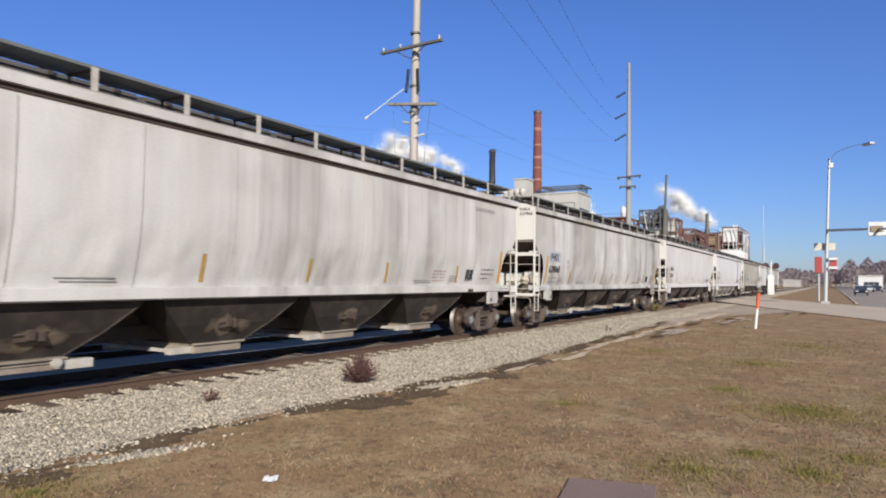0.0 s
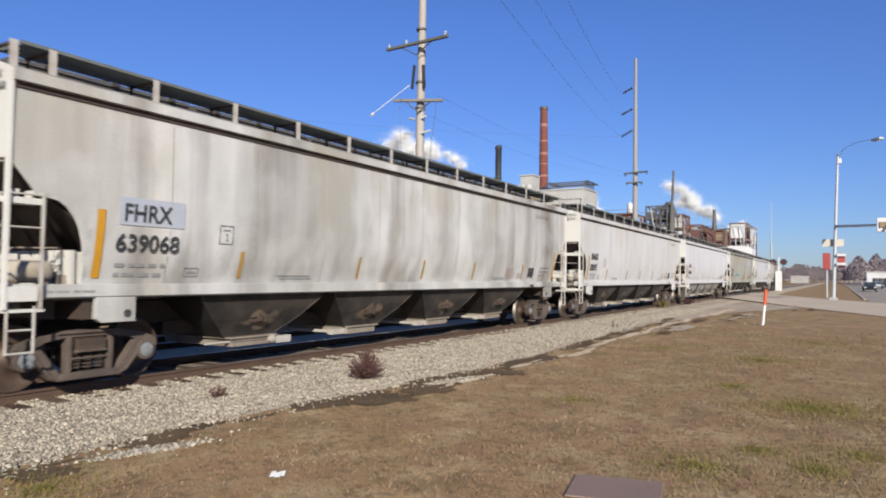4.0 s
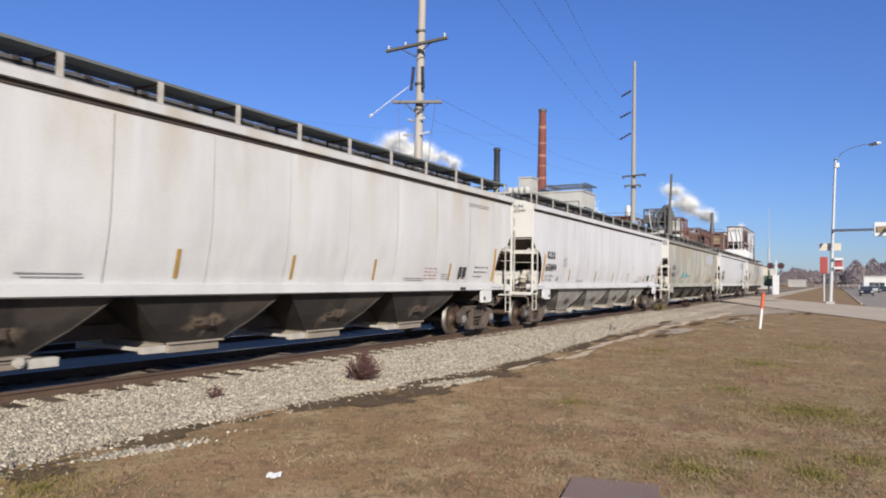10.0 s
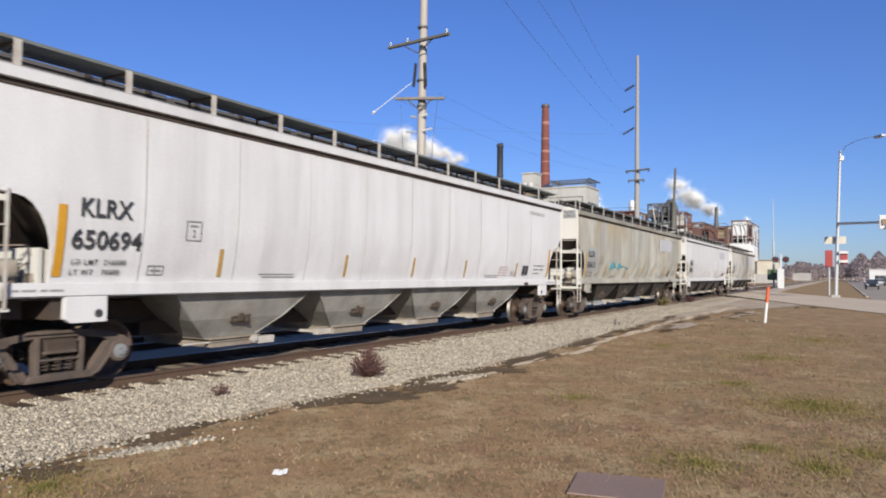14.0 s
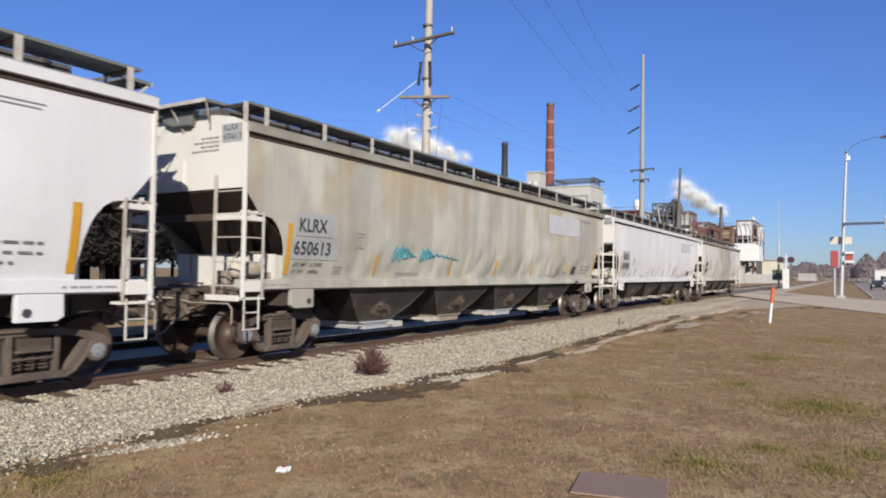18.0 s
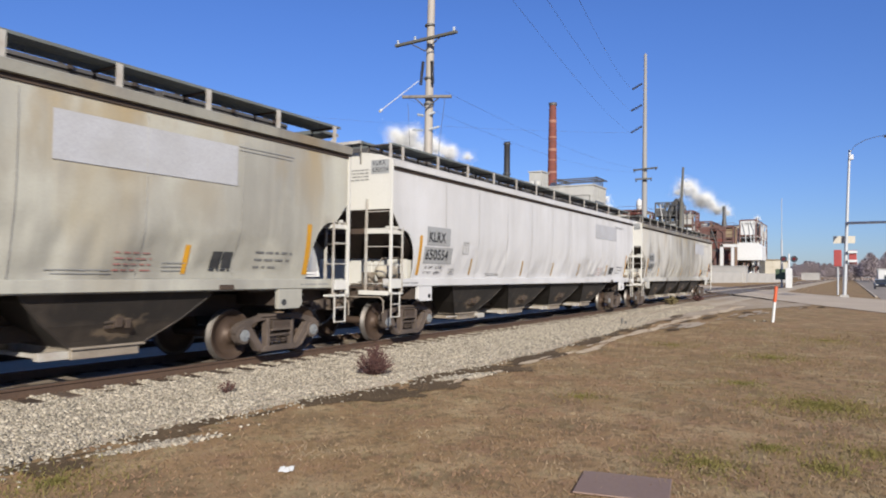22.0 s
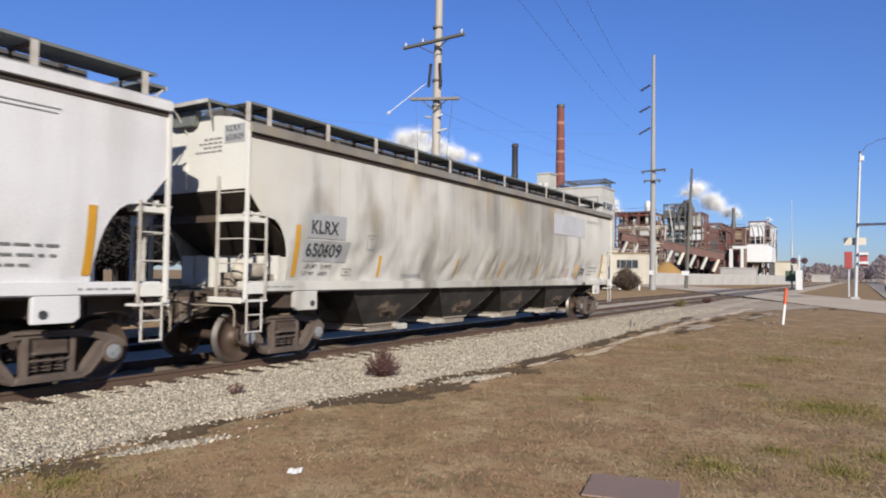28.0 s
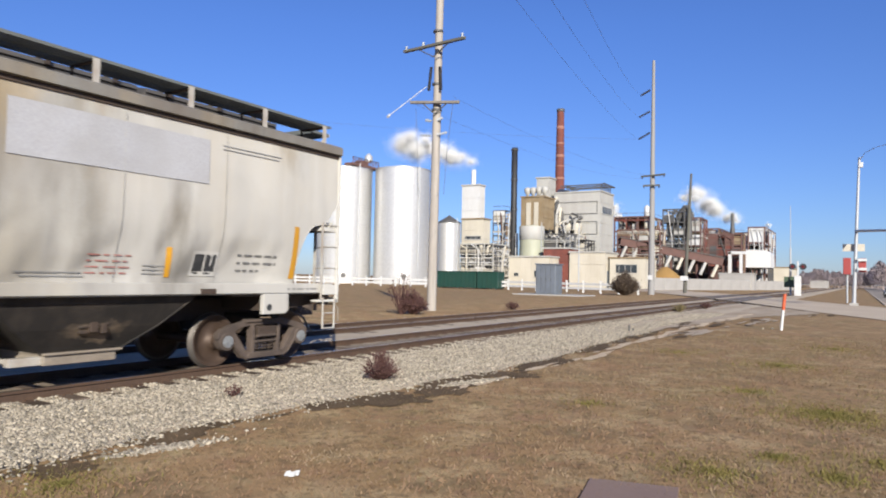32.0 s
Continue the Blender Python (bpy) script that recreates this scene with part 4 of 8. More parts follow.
@lru_cache(None)
def bracket_mesh():
    s = Shape().box(-0.05, 0.05, -1.50, -1.488, 4.2, 4.575)
    s.k = 1
    s.box(-0.03, 0.03, -1.49, -0.86, 4.53, 4.552).tube((0, -0.88, 4.36), (0, -0.88, 4.55), 0.02, n=5)
    return s.mesh("bracket", M_LADDER, M_STEEL)


@lru_cache(None)
def hatch_mesh():
    """One length of the trough hatch: coaming, domed lid."""
    s = Shape().box(-1.48, 1.48, -0.42, 0.42, 4.36, 4.60)
    s.prism([(-0.46, 4.60), (0.46, 4.60), (0.44, 4.67), (0.2, 4.715), (-0.2, 4.715), (-0.44, 4.67)], -1.46, 1.46, "x")
    return s.mesh("roof_hatch", M_HATCH, bevel=0.01)


@lru_cache(None)
def latch_mesh():
    """Pale lock bar over the hatch lid."""
    s = Shape().box(-0.03, 0.03, -0.5, 0.5, 4.72, 4.745)
    for g in (-1, 1):
        s.box(-0.035, 0.035, *sorted((g * 0.47, g * 0.52)), 4.6, 4.745)
    return s.mesh("hatch_latch", M_STEEL)


@lru_cache(None)
def end_board_mesh(e):
    s = Shape()
    x = lambda d: e * (END - d)
    for d in (-0.36, 0.19):
        s.box(*sorted((x(d), x(d + 0.02))), -0.97, 0.97, 4.55, 4.6)
    for y in (-0.95, 0, 0.95):
        s.box(*sorted((x(-0.36), x(0.2))), y - 0.015, y + 0.015, 4.55, 4.6)
    s.k = 1
    s.box(*sorted((x(-0.385), x(-0.36))), -0.97, 0.97, 4.535, 4.6)
    for y in (-0.95, 0, 0.95):
        s.tube((x(-0.33), y, 4.54), (x(-0.03), y * 0.75, 4.13), 0.018, n=5)
    return s.mesh("end_walkway", M_GRATE, M_LADDER)


@lru_cache(None)
def end_bracket_mesh(e):
    """Dark gusset box that carries the end walkway."""
    x = lambda d: e * (END - d)
    s = Shape().prism([(-0.42, 4.50), (0.5, 4.52), (0.44, 4.34), (0.2, 4.24), (-0.3, 4.23)], *sorted((x(-0.03), x(-0.17))), "x")
    return s.mesh("walkway_gusset", M_GRATE, bevel=0.02)


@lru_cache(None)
def eave_shade_mesh():
    # dark strip in place of the shadow line below the eave lip
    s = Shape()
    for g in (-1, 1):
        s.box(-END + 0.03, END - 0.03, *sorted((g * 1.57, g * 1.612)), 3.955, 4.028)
    return s.mesh("eave_shade_strip", M_STEEL)


@lru_cache(None)
def hole_mesh():
    # flat black disc in place of the dark inside the hole
    return Shape().tube((0, 0, 0), (0, -0.006, 0), 0.06, n=14).mesh("jacking_hole_disc", M_BLACK)


@lru_cache(None)
def slat_mesh():
    return Shape().box(-0.006, 0.006, -0.95, 0.95, 4.56, 4.597).mesh("slat", M_GRATE)


@lru_cache(None)
def wheelset_mesh():
    s = Shape()
    s.tube((0, -0.95, 0), (0, 0.95, 0), 0.085, n=14)
    for g in (-1, 1):
        # the plate is rusty, the tread bright
        o = [(0.05, g * 0.85), (0.13, g * 0.85), (0.14, g * 0.79), (0.25, g * 0.765), (0.37, g * 0.775), (0.385, g * 0.815), (0.45, g * 0.818)]
        i = [(0.42, g * 0.70), (0.38, g * 0.70), (0.36, g * 0.735), (0.22, g * 0.72), (0.14, g * 0.68), (0.09, g * 0.68)]
        s.k = 0
        s.lathe(o, (0, 0, 0), "y", 36).lathe(i, (0, 0, 0), "y", 36)
        s.k = 1
        s.lathe([(0.45, g * 0.818), (0.457, g * 0.81), (0.462, g * 0.745), (0.485, g * 0.73), (0.485, g * 0.705), (0.42, g * 0.70)], (0, 0, 0), "y", 40)
        s.k = 2
        s.tube((0, g * 0.98, 0), (0, g * 1.19, 0), 0.105, n=16)
        s.tube((0, g * 1.19, 0), (0, g * 1.205, 0), 0.075, n=12)
        for a in range(3):
            c, d = 0.05 * math.cos(a * 2.094), 0.05 * math.sin(a * 2.094)
            s.tube((c, g * 1.20, d), (c, g * 1.225, d), 0.017, n=6)
        s.k = 0
        s.tube((0, g * 0.85, 0), (0, g * 0.98, 0), 0.1, n=12)
    return s.mesh("wheelset", M_WHEEL, M_TREAD, M_CAP)


@lru_cache(None)
def frame_mesh(g):
    """Cast side frame: a thick top chord, sloped tension arms, round bearing housings and the spring nest's opening."""
    s = Shape()
    y0, y1 = g * 1.02, g * 1.15
    A = 0.889
    top = [(-A - 0.20, 0.50), (-A + 0.13, 0.60), (-A + 0.26, 0.67), (-0.34, 0.715), (0.34, 0.715), (A - 0.26, 0.67), (A - 0.13, 0.60), (A + 0.20, 0.50), (A + 0.19, 0.60), (A + 0.10, 0.67), (A - 0.1, 0.735), (0.42, 0.80), (-0.42, 0.80), (-A + 0.1, 0.735), (-A - 0.10, 0.67), (-A - 0.19, 0.60)]
    s.prism(top, y0, y1, "y")
    s.prism([(-0.50, 0.77), (0.50, 0.77), (0.43, 0.815), (-0.43, 0.815)], g * 1.0, g * 1.19, "y")
    for e in (-1, 1):
        s.prism([(e * (A - 0.16), 0.64), (e * (A - 0.10), 0.60), (e * (A - 0.13), 0.40), (e * 0.55, 0.15), (e * 0.44, 0.115), (e * 0.28, 0.115), (e * 0.28, 0.20), (e * 0.42, 0.225), (e * (A - 0.29), 0.47)], y0, y1, "y")
        # raised rim along the arm
        s.prism([(e * (A - 0.12), 0.42), (e * 0.57, 0.18), (e * 0.44, 0.13), (e * 0.44, 0.17), (e * 0.55, 0.215), (e * (A - 0.16), 0.45)], y1, y1 + g * 0.03, "y")
        s.prism([(e * 0.27, 0.20), (e * 0.34, 0.20), (e * 0.35, 0.73), (e * 0.27, 0.73)], y0, y1 + g * 0.015, "y")
        s.prism([(e * (A + 0.09), 0.62), (e * (A + 0.18), 0.60), (e * (A + 0.16), 0.42), (e * (A + 0.12), 0.39)], y0, y1, "y")
        s.tube((e * A, y0 - g * 0.005, 0.457), (e * A, y1 + g * 0.025, 0.457), 0.17, 0.155, n=20)
        s.box(e * A - 0.14, e * A + 0.14, min(y0, y1), max(y0, y1), 0.5, 0.63)
    s.prism([(-0.48, 0.125), (0.48, 0.125), (0.40, 0.225), (-0.40, 0.225)], g * 0.98, g * 1.18, "y")
    s.prism([(-0.24, 0.50), (0.24, 0.50), (0.22, 0.53), (0.20, 0.60), (-0.20, 0.60), (-0.22, 0.53)], g * 1.05, g * 1.20, "y")
    s.box(-0.27, 0.27, *sorted((g * 1.13, g * 1.16)), 0.40, 0.43)
    return s.mesh("side_frame", M_FRAME, bevel=0.012)


@lru_cache(None)
def spring_mesh():
    s = Shape()
    pts = [(0.062 * math.cos(a * 0.7), 0.062 * math.sin(a * 0.7), 0.255 + 0.275 * a / 52) for a in range(53)]
    s.path(pts, 0.014, 5)
    return s.mesh("spring", M_STEEL)


@lru_cache(None)
def bolster_mesh():
    s = Shape()
    s.prism([(-1.2, 0.53), (1.2, 0.53), (1.2, 0.68), (0.5, 0.9), (-0.5, 0.9), (-1.2, 0.68)], -0.22, 0.22, "x")
    return s.mesh("bogie", M_STEEL, bevel=0.015)


@lru_cache(None)
def shoe_mesh():
    s = Shape()
    for e in (-1, 1):
        s.box(e * 0.36 - 0.03, e * 0.36 + 0.03, -0.85, 0.85, 0.42, 0.52)
    return s.mesh("brake_beam", M_STEEL)


@lru_cache(None)
def coupler_mesh(e):
    s = Shape()
    x = lambda d: e * (CAR / 2 - d)
    s.box(*sorted((x(0.35), x(1.0))), -0.09, 0.09, 0.84, 1.0)
    s.prism([(x(0.4), -0.13), (x(0.05), -0.17), (x(-0.07), -0.14), (x(-0.04), 0.02), (x(0.05), 0.14), (x(0.4), 0.15)], 0.76, 1.06, "z")
    s.box(*sorted((x(0.55), x(0.8))), -0.32, 0.32, 0.72, 1.18)
    s.box(*sorted((x(0.02), x(0.2))), -0.06, 0.06, 1.06, 1.13)
    return s.mesh("coupler", M_DUST, bevel=0.02)


@lru_cache(None)
def hose_mesh(e):
    s = Shape()
    x = lambda d: e * (CAR / 2 - d)
    s.path([(x(0.7), -0.35, 0.85), (x(0.45), -0.36, 0.72), (x(0.25), -0.3, 0.50), (x(0.08), -0.22, 0.42), (x(0.0), -0.2, 0.45)], 0.024, 6)
    return s.mesh("air_hose", M_DGREY)


@lru_cache(None)
def end_sill_mesh(e):
    s = Shape()
    x = lambda d: e * (END - d)
    s.box(*sorted((x(0.12), x(0.24))), -1.5, 1.5, 1.06, 1.27)
    for y in (-1.1, -0.62, 0.62, 1.1):
        s.prism([(x(0.12), 1.06), (x(0.9), 0.98), (x(0.9), 1.24), (x(0.12), 1.27)], y - 0.015, y + 0.015, "y")
    s.box(*sorted((x(-0.3), x(0.12))), -0.3, 0.3, 1.10, 1.24)
    return s.mesh("end_sill", M_STEEL, bevel=0.008)


@lru_cache(None)
def end_rigging(e):
    """Uncoupling lever, train pipe with its cock, brackets and brake rods about the coupler."""
    x = lambda d: e * (END - d)
    lever = Shape().path([(x(-0.16), -1.52, 0.98), (x(-0.16), -1.42, 1.06), (x(-0.18), -0.5, 1.05), (x(-0.3), -0.2, 1.12), (x(-0.55), -0.05, 1.14)], 0.017, 6)
    lever.path([(x(-0.16), -1.52, 0.98), (x(-0.16), -1.52, 0.72)], 0.017, 6)
    pipe = Shape().path([(x(1.1), -0.52, 1.02), (x(0.2), -0.5, 1.02), (x(-0.22), -0.42, 0.92)], 0.026, 6).tube((x(-0.18), -0.43, 0.86), (x(-0.26), -0.41, 1.0), 0.05, n=8)
    pipe.path([(x(0.1), -0.46, 1.0), (x(0.02), -0.62, 1.22), (x(0.02), -1.1, 1.24), (x(0.2), -1.3, 1.3)], 0.014, 5)
    brackets = []
    for y, z, w in ((-1.38, 1.17, 0.09), (-1.12, 1.17, 0.13), (-0.9, 1.17, 0.07), (-0.66, 1.0, 0.12), (-0.4, 1.18, 0.14), (0.35, 1.18, 0.16), (0.7, 1.17, 0.1), (1.0, 1.17, 0.14)):
        piece = Shape().box(*sorted((x(-0.04), x(0.1))), y, y + w, z, z + 0.09 + 0.06 * math.sin(y * 9) ** 2)
        brackets.append(("bracket", piece.mesh("bracket", M_DUST, bevel=0.01)))
    rods = [Shape().tube((x(0.3), -0.75, 1.36), (x(1.3), -0.7, 1.40), 0.02, n=6), Shape().tube((x(0.25), -0.25, 1.33), (x(1.9), -0.3, 1.30), 0.018, n=6), Shape().tube((x(0.1), 0.5, 1.33), (x(1.5), 0.62, 1.38), 0.02, n=6),
            Shape().path([(x(0.05), -1.25, 1.24), (x(0.12), -0.95, 1.40), (x(0.4), -0.6, 1.42), (x(0.6), -0.2, 1.36)], 0.014, 5)]
    return [("uncoupling_lever", lever.mesh("uncoupling_lever", M_GATE)), ("train_pipe", pipe.mesh("train_pipe", M_DUST))] + brackets + [("brake_rod", r.mesh("brake_rod", M_DUST)) for r in rods]


@lru_cache(None)
def brake_meshes(e):
    x = lambda d: e * (END - d)
    tank_shape = Shape().lathe([(0.02, 0), (0.11, 0.02), (0.155, 0.08), (0.155, 0.58), (0.11, 0.64), (0.02, 0.66)], (min(x(0.15), x(0.81)), -1.12, 1.64), "x", 16)
    legs = [Shape().box(*sorted((x(d), x(d + 0.06))), -1.22, -1.02, 1.28, 1.52) for d in (0.28, 0.68)]
    valve = Shape().box(*sorted((x(0.92), x(1.12))), -1.28, -1.08, 1.40, 1.60).tube((x(1.02), -1.3, 1.5), (x(1.02), -1.2, 1.5), 0.075, n=12).tube((x(1.0), -1.18, 1.58), (x(1.0), -1.18, 1.78), 0.035, n=8)
    box = Shape().box(*sorted((x(0.4), x(0.62))), -0.7, -0.45, 1.28, 1.62)
    pipe = Shape().path([(x(0.1), -1.2, 1.36), (x(0.3), -1.34, 1.44), (x(0.7), -1.36, 1.44), (x(0.95), -1.35, 1.35)], 0.016, 5)
    pipe2 = Shape().path([(x(0.82), -1.12, 1.64), (x(0.9), -1.14, 1.72), (x(1.0), -1.18, 1.76), (x(1.18), -1.22, 1.86), (x(1.26), -1.25, 1.6), (x(1.2), -1.25, 1.3)], 0.016, 5)
    pipe3 = Shape().path([(x(0.2), -1.1, 1.80), (x(0.3), -1.12, 1.95), (x(0.9), -1.2, 1.97), (x(1.0), -1.2, 1.75)], 0.012, 5)
    return [("air_reservoir", tank_shape.mesh("air_reservoir", M_TANKPAINT)), ("brake_valve", valve.mesh("brake_valve", M_GATE, bevel=0.012)), ("relay_valve", box.mesh("relay_valve", M_GATE, bevel=0.02))] + [("reservoir_leg", p.mesh("reservoir_leg", M_DUST)) for p in legs] + [("brake_pipe", p.mesh("brake_pipe", M_GATE)) for p in (pipe, pipe2, pipe3)]


@lru_cache(None)
def shear_shape(e):
    """Pale plates that stand on the end deck under the slope sheet."""
    s = Shape()
    x = lambda d: e * (END - d)
    for y in (-1.30, 1.30):
        s.prism([(x(0.98), 1.28), (x(2.3), 1.28), (x(2.05), 1.55), (x(1.6), 1.92), (x(0.98), 1.92)], y - 0.01, y + 0.01, "y")
    for y0, y1 in ((-1.36, -0.98), (-0.9, -0.4), (-0.32, 0.32), (0.4, 0.9), (0.98, 1.36)):
        s.box(*sorted((x(0.95), x(0.98))), y0, y1, 1.30, 1.94)
    s.box(*sorted((x(0.99), x(1.01))), -1.36, 1.36, 1.28, 1.94)
    return s


def bars(s, x, z, w, h):
    """A flat mark that follows the side sheet."""
    k, m = max(1, round(h / 0.1)), max(1, round(w / 0.15))
    vs = [(x + w * a / m, -body_half(x + w * a / m, z + h * b / k) - 0.015, z + h * b / k) for b in range(k + 1) for a in range(m + 1)]
    return s.add(vs, [(b * (m + 1) + a, b * (m + 1) + a + 1, (b + 1) * (m + 1) + a + 1, (b + 1) * (m + 1) + a) for b in range(k) for a in range(m)], True)


def words(s, x, z, w, h, seed):
    """A line of small lettering that cannot be read: word-long bars."""
    rnd, u = random.Random(seed), 0.0
    while u < w - 0.03:
        n = min(w - u, rnd.uniform(0.07, 0.2))
        bars(s, x + u, z, n, h)
        u += n + rnd.uniform(0.035, 0.07)
    return s


def letters(text, height, x, z, mat, parent, spread=1.0, end=None, wide=1.0):
    """Stencilled characters on the side, or on an end bulkhead."""
    cu = bpy.data.curves.new("marking", "FONT")
    cu.body, cu.size, cu.space_character, cu.offset = text, height / 0.72, spread, 0.009 if height > 0.2 else 0.0009
    tmp = bpy.data.objects.new("marking", cu)
    scene.collection.objects.link(tmp)
    bpy.context.view_layer.update()
    me = bpy.data.meshes.new_from_object(tmp.evaluated_get(bpy.context.evaluated_depsgraph_get()))
    bpy.data.objects.remove(tmp)
    me.materials.clear()
    me.materials.append(mat)
    for v in me.vertices:
        u, w = v.co.x, v.co.y
        if end is None:
            v.co = (x + u * wide, -body_half(x + u * wide, z + w) - 0.024, z + w)
        else:
            v.co = (end, x - u, z + w)
    if height < 0.1:
        return tagged(part("marking", me, parent, "small black stencilled load figures " + text), kind="stuff")
    # one object for each character
    bm = bmesh.new()
    bm.from_mesh(me)
    left = set(bm.verts)
    while left:
        todo, found = [left.pop()], []
        while todo:
            v = todo.pop()
            found.append(v)
            for ed in v.link_edges:
                w = ed.other_vert(v)
                if w in left:
                    left.remove(w)
                    todo.append(w)
        index = {v: i for i, v in enumerate(found)}
        faces = {f for v in found for f in v.link_faces}
        one = Shape().add([v.co for v in found], [tuple(index[v] for v in f.verts) for f in faces])
        part("letter", one.mesh("letter", mat), parent, "black stencilled letter")
    bm.free()


def truck(car, x):
    b = part("bogie", bolster_mesh(), car, "two-axle bogie with cast rusty side frames", pose(x, 0, 0))
    for g in (-1, 1):
        part("side_frame", frame_mesh(g), b)
        for d in (-0.17, 0, 0.17):
            part("spring", spring_mesh(), b, "", pose(d, g * 1.07, 0))
    part("brake_beam", shoe_mesh(), b)
    sets = []
    for d in (-0.889, 0.889):
        sets.append(part("wheelset", wheelset_mesh(), b, "", pose(d, 0, 0.457)))
    return sets


WHEELS, CARS = [], []


def build_car(k, spec):
    mark, label, dirt, tone, hop, rusty = spec["mark"], spec["label"], spec["dirt"], spec["tone"], spec["hopper"], spec.get("rusty", 0.15)
    car = thing("hopper_car", label, "freight car", pose(first_car(0) + k * CAR, TRACK_Y, 0), "hopper cars of the train")
    DENTED["seed"], DENTED["deep"] = k + 1.3, spec.get("rumple", 0.5)
    car.scale.x = spec.get("stretch", 1.0)   # the cars differ a little in length
    CARS.append((car, k))
    grime, mottle = spec.get("grime", GRIME), spec.get("mottle", 0.0)
    skin = paint("weathered_paint", tone, grime, RUSTY, dirt, k + 1, rusty, spec.get("dark", 0.2), spec.get("dents", 0.22), mottle, spec.get("fresh", 0.0))
    lid = paint("roof_paint", tuple(c * (0.62 if mottle > 0.5 else 0.72) for c in tone), (0.127, 0.105, 0.0827), RUSTY, min(0.9, dirt + 0.2), k + 20, 0.3, 0.3)
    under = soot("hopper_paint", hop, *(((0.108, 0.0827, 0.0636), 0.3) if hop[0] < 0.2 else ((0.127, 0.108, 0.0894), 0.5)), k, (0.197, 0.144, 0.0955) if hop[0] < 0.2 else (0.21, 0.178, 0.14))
    part("body_side", side_shape().mesh("body_side", skin), car, "curved white side sheets with grime streaks")
    part("roof", roof_shape().mesh("roof", lid, lid if mottle > 0.5 else skin), car)
    part("eave_shade_strip", eave_shade_mesh(), car, "dark strip standing in for the shade under the eave")
    for i in range(9):
        part("weld_seam", bars(Shape(), -END + 2.343 + 1.8 * i, 1.46, 0.013, 2.45).mesh("weld_seam", M_SEAM), car)
    part("side_sill", sill_shape().mesh("side_sill", skin, bevel=0.008), car)
    part("centre_sill", floor_mesh(), car)
    for i in range(6):
        lid_part = part("roof_hatch", hatch_mesh(), car, "", pose(-7.7 + 3.08 * i, 0, 0))
        for d in (-1.05, 0, 1.05):
            part("hatch_latch", latch_mesh(), lid_part, "", pose(d, 0, 0))
    for g in (1, -1):
        part("running_board", board_mesh(), car, "dark steel grating walkway", Matrix.Diagonal((1, g, 1, 1)))
        for i in range(14):
            d = (0.06, 0.55)[i] if i < 2 else 0.55 + (2 * END - 0.9) * (i - 1) / 12
            part("bracket", bracket_mesh(), car, "", Matrix.Translation((-END + d, 0, 0)) @ Matrix.Diagonal((1, g, 1, 1)))
    for e in (-1, 1):
        part("end_bulkhead", end_shape(e).mesh("end_bulkhead", M_ENDPAINT), car)
        part("slope_sheet", slope_mesh(e).mesh("slope_sheet", M_STEEL), car)
        part("shear_plate", shear_shape(e).mesh("shear_plate", M_ENDPAINT), car)
        post, side, endl, beam, plat, step, shelf = ladder_meshes(e)
        for g in (1, -1):
            mm = Matrix.Diagonal((1, g, 1, 1))
            part("corner_post", post.mesh("corner_post", M_ENDPAINT, bevel=0.006), car, "", mm)
            part("side_ladder", side.mesh("side_ladder", M_LADDER), car, "", mm)
            part("sill_step", step.mesh("sill_step", M_LADDER), car, "", mm)
            part("end_ladder", endl.mesh("end_ladder", M_LADDER), car, "", mm)
            part("corner_shelf", shelf.mesh("corner_shelf", M_ENDPAINT), car, "", mm)
            part("end_platform", plat.mesh("end_platform", M_ENDPAINT, bevel=0.008), car, "", mm)
        part("cross_beam", beam.mesh("cross_beam", M_STEEL), car)
        part("walkway_gusset", end_bracket_mesh(e), car, "dark steel gusset under the end walkway")
        w = part("end_walkway", end_board_mesh(e), car)
        for i in range(14):
            part("slat", slat_mesh(), w, "", pose(e * (END + 0.335 - 0.03 * i), 0, 0))
        part("end_sill", end_sill_mesh(e), car, "dark rusty end sill under the platform")
        for nm, me in end_rigging(e):
            part(nm, me, car)
        part("coupler", coupler_mesh(e), car)
        part("air_hose", hose_mesh(e), car)
        if e < 0:
            for nm, me in brake_meshes(e):
                part(nm, me, car)
    for i in range(4):
        m = pose(-5.1 + 3.4 * i, 0, 0)
        h = part("hopper", hopper_shape().mesh("hopper", under, under if spec["hopper"][0] > 0.2 else M_SLOPE_SHADE), car, spec["hopper_label"], m)
        part("vibrator_bracket", vibrator_mesh(), h)
        if i:
            m = m @ Matrix.Rotation(math.pi, 4, "Z")
        g = part("outlet_gate", gate_shape().mesh("outlet_gate", M_GALV if i in spec.get("blue", ()) else M_GATE, bevel=0.01), car, "", m)
        part("gate_capstan", capstan_mesh(), g)
        part("gate_slide", slide_mesh(), g)
    for e in (-1, 1):
        part("jacking_hole_disc", hole_mesh(), car, "", pose(e * (END - 1.71), -1.537, 1.05))
    for x in (-END + 1.405, END - 1.405):
        WHEELS.extend(truck(car, x))
    # markings
    for d in STRIPES:
        part("reflector_stripe", bars(Shape(), -END + d - 0.042, 1.56, 0.084, 0.46).mesh("reflector_stripe", M_ORANGE if spec.get("bright") else M_OCHRE), car, "yellow reflective stripe" if spec.get("bright") else "dusty ochre reflective stripe")
    for d in (1.23 + 0.5 * spec.get("mark_at", 0.0), 2 * END - 1.14):
        part("reflector_stripe", bars(Shape(), -END + d - 0.06, 1.56, 0.12, 0.96).mesh("reflector_stripe", M_ORANGE), car, "tall yellow reflective stripe")

    def line(x, z, w, h, mat=M_GREY):
        part("stencil_line", bars(Shape(), x, z, w, h).mesh("stencil_line", mat), car)

    def lettering(x, z, w, h, mat=M_GREY):
        part("stencil_line", words(Shape(), x, z, w, h, int(x * 100 + z * 37) + k).mesh("stencil_line", mat), car)

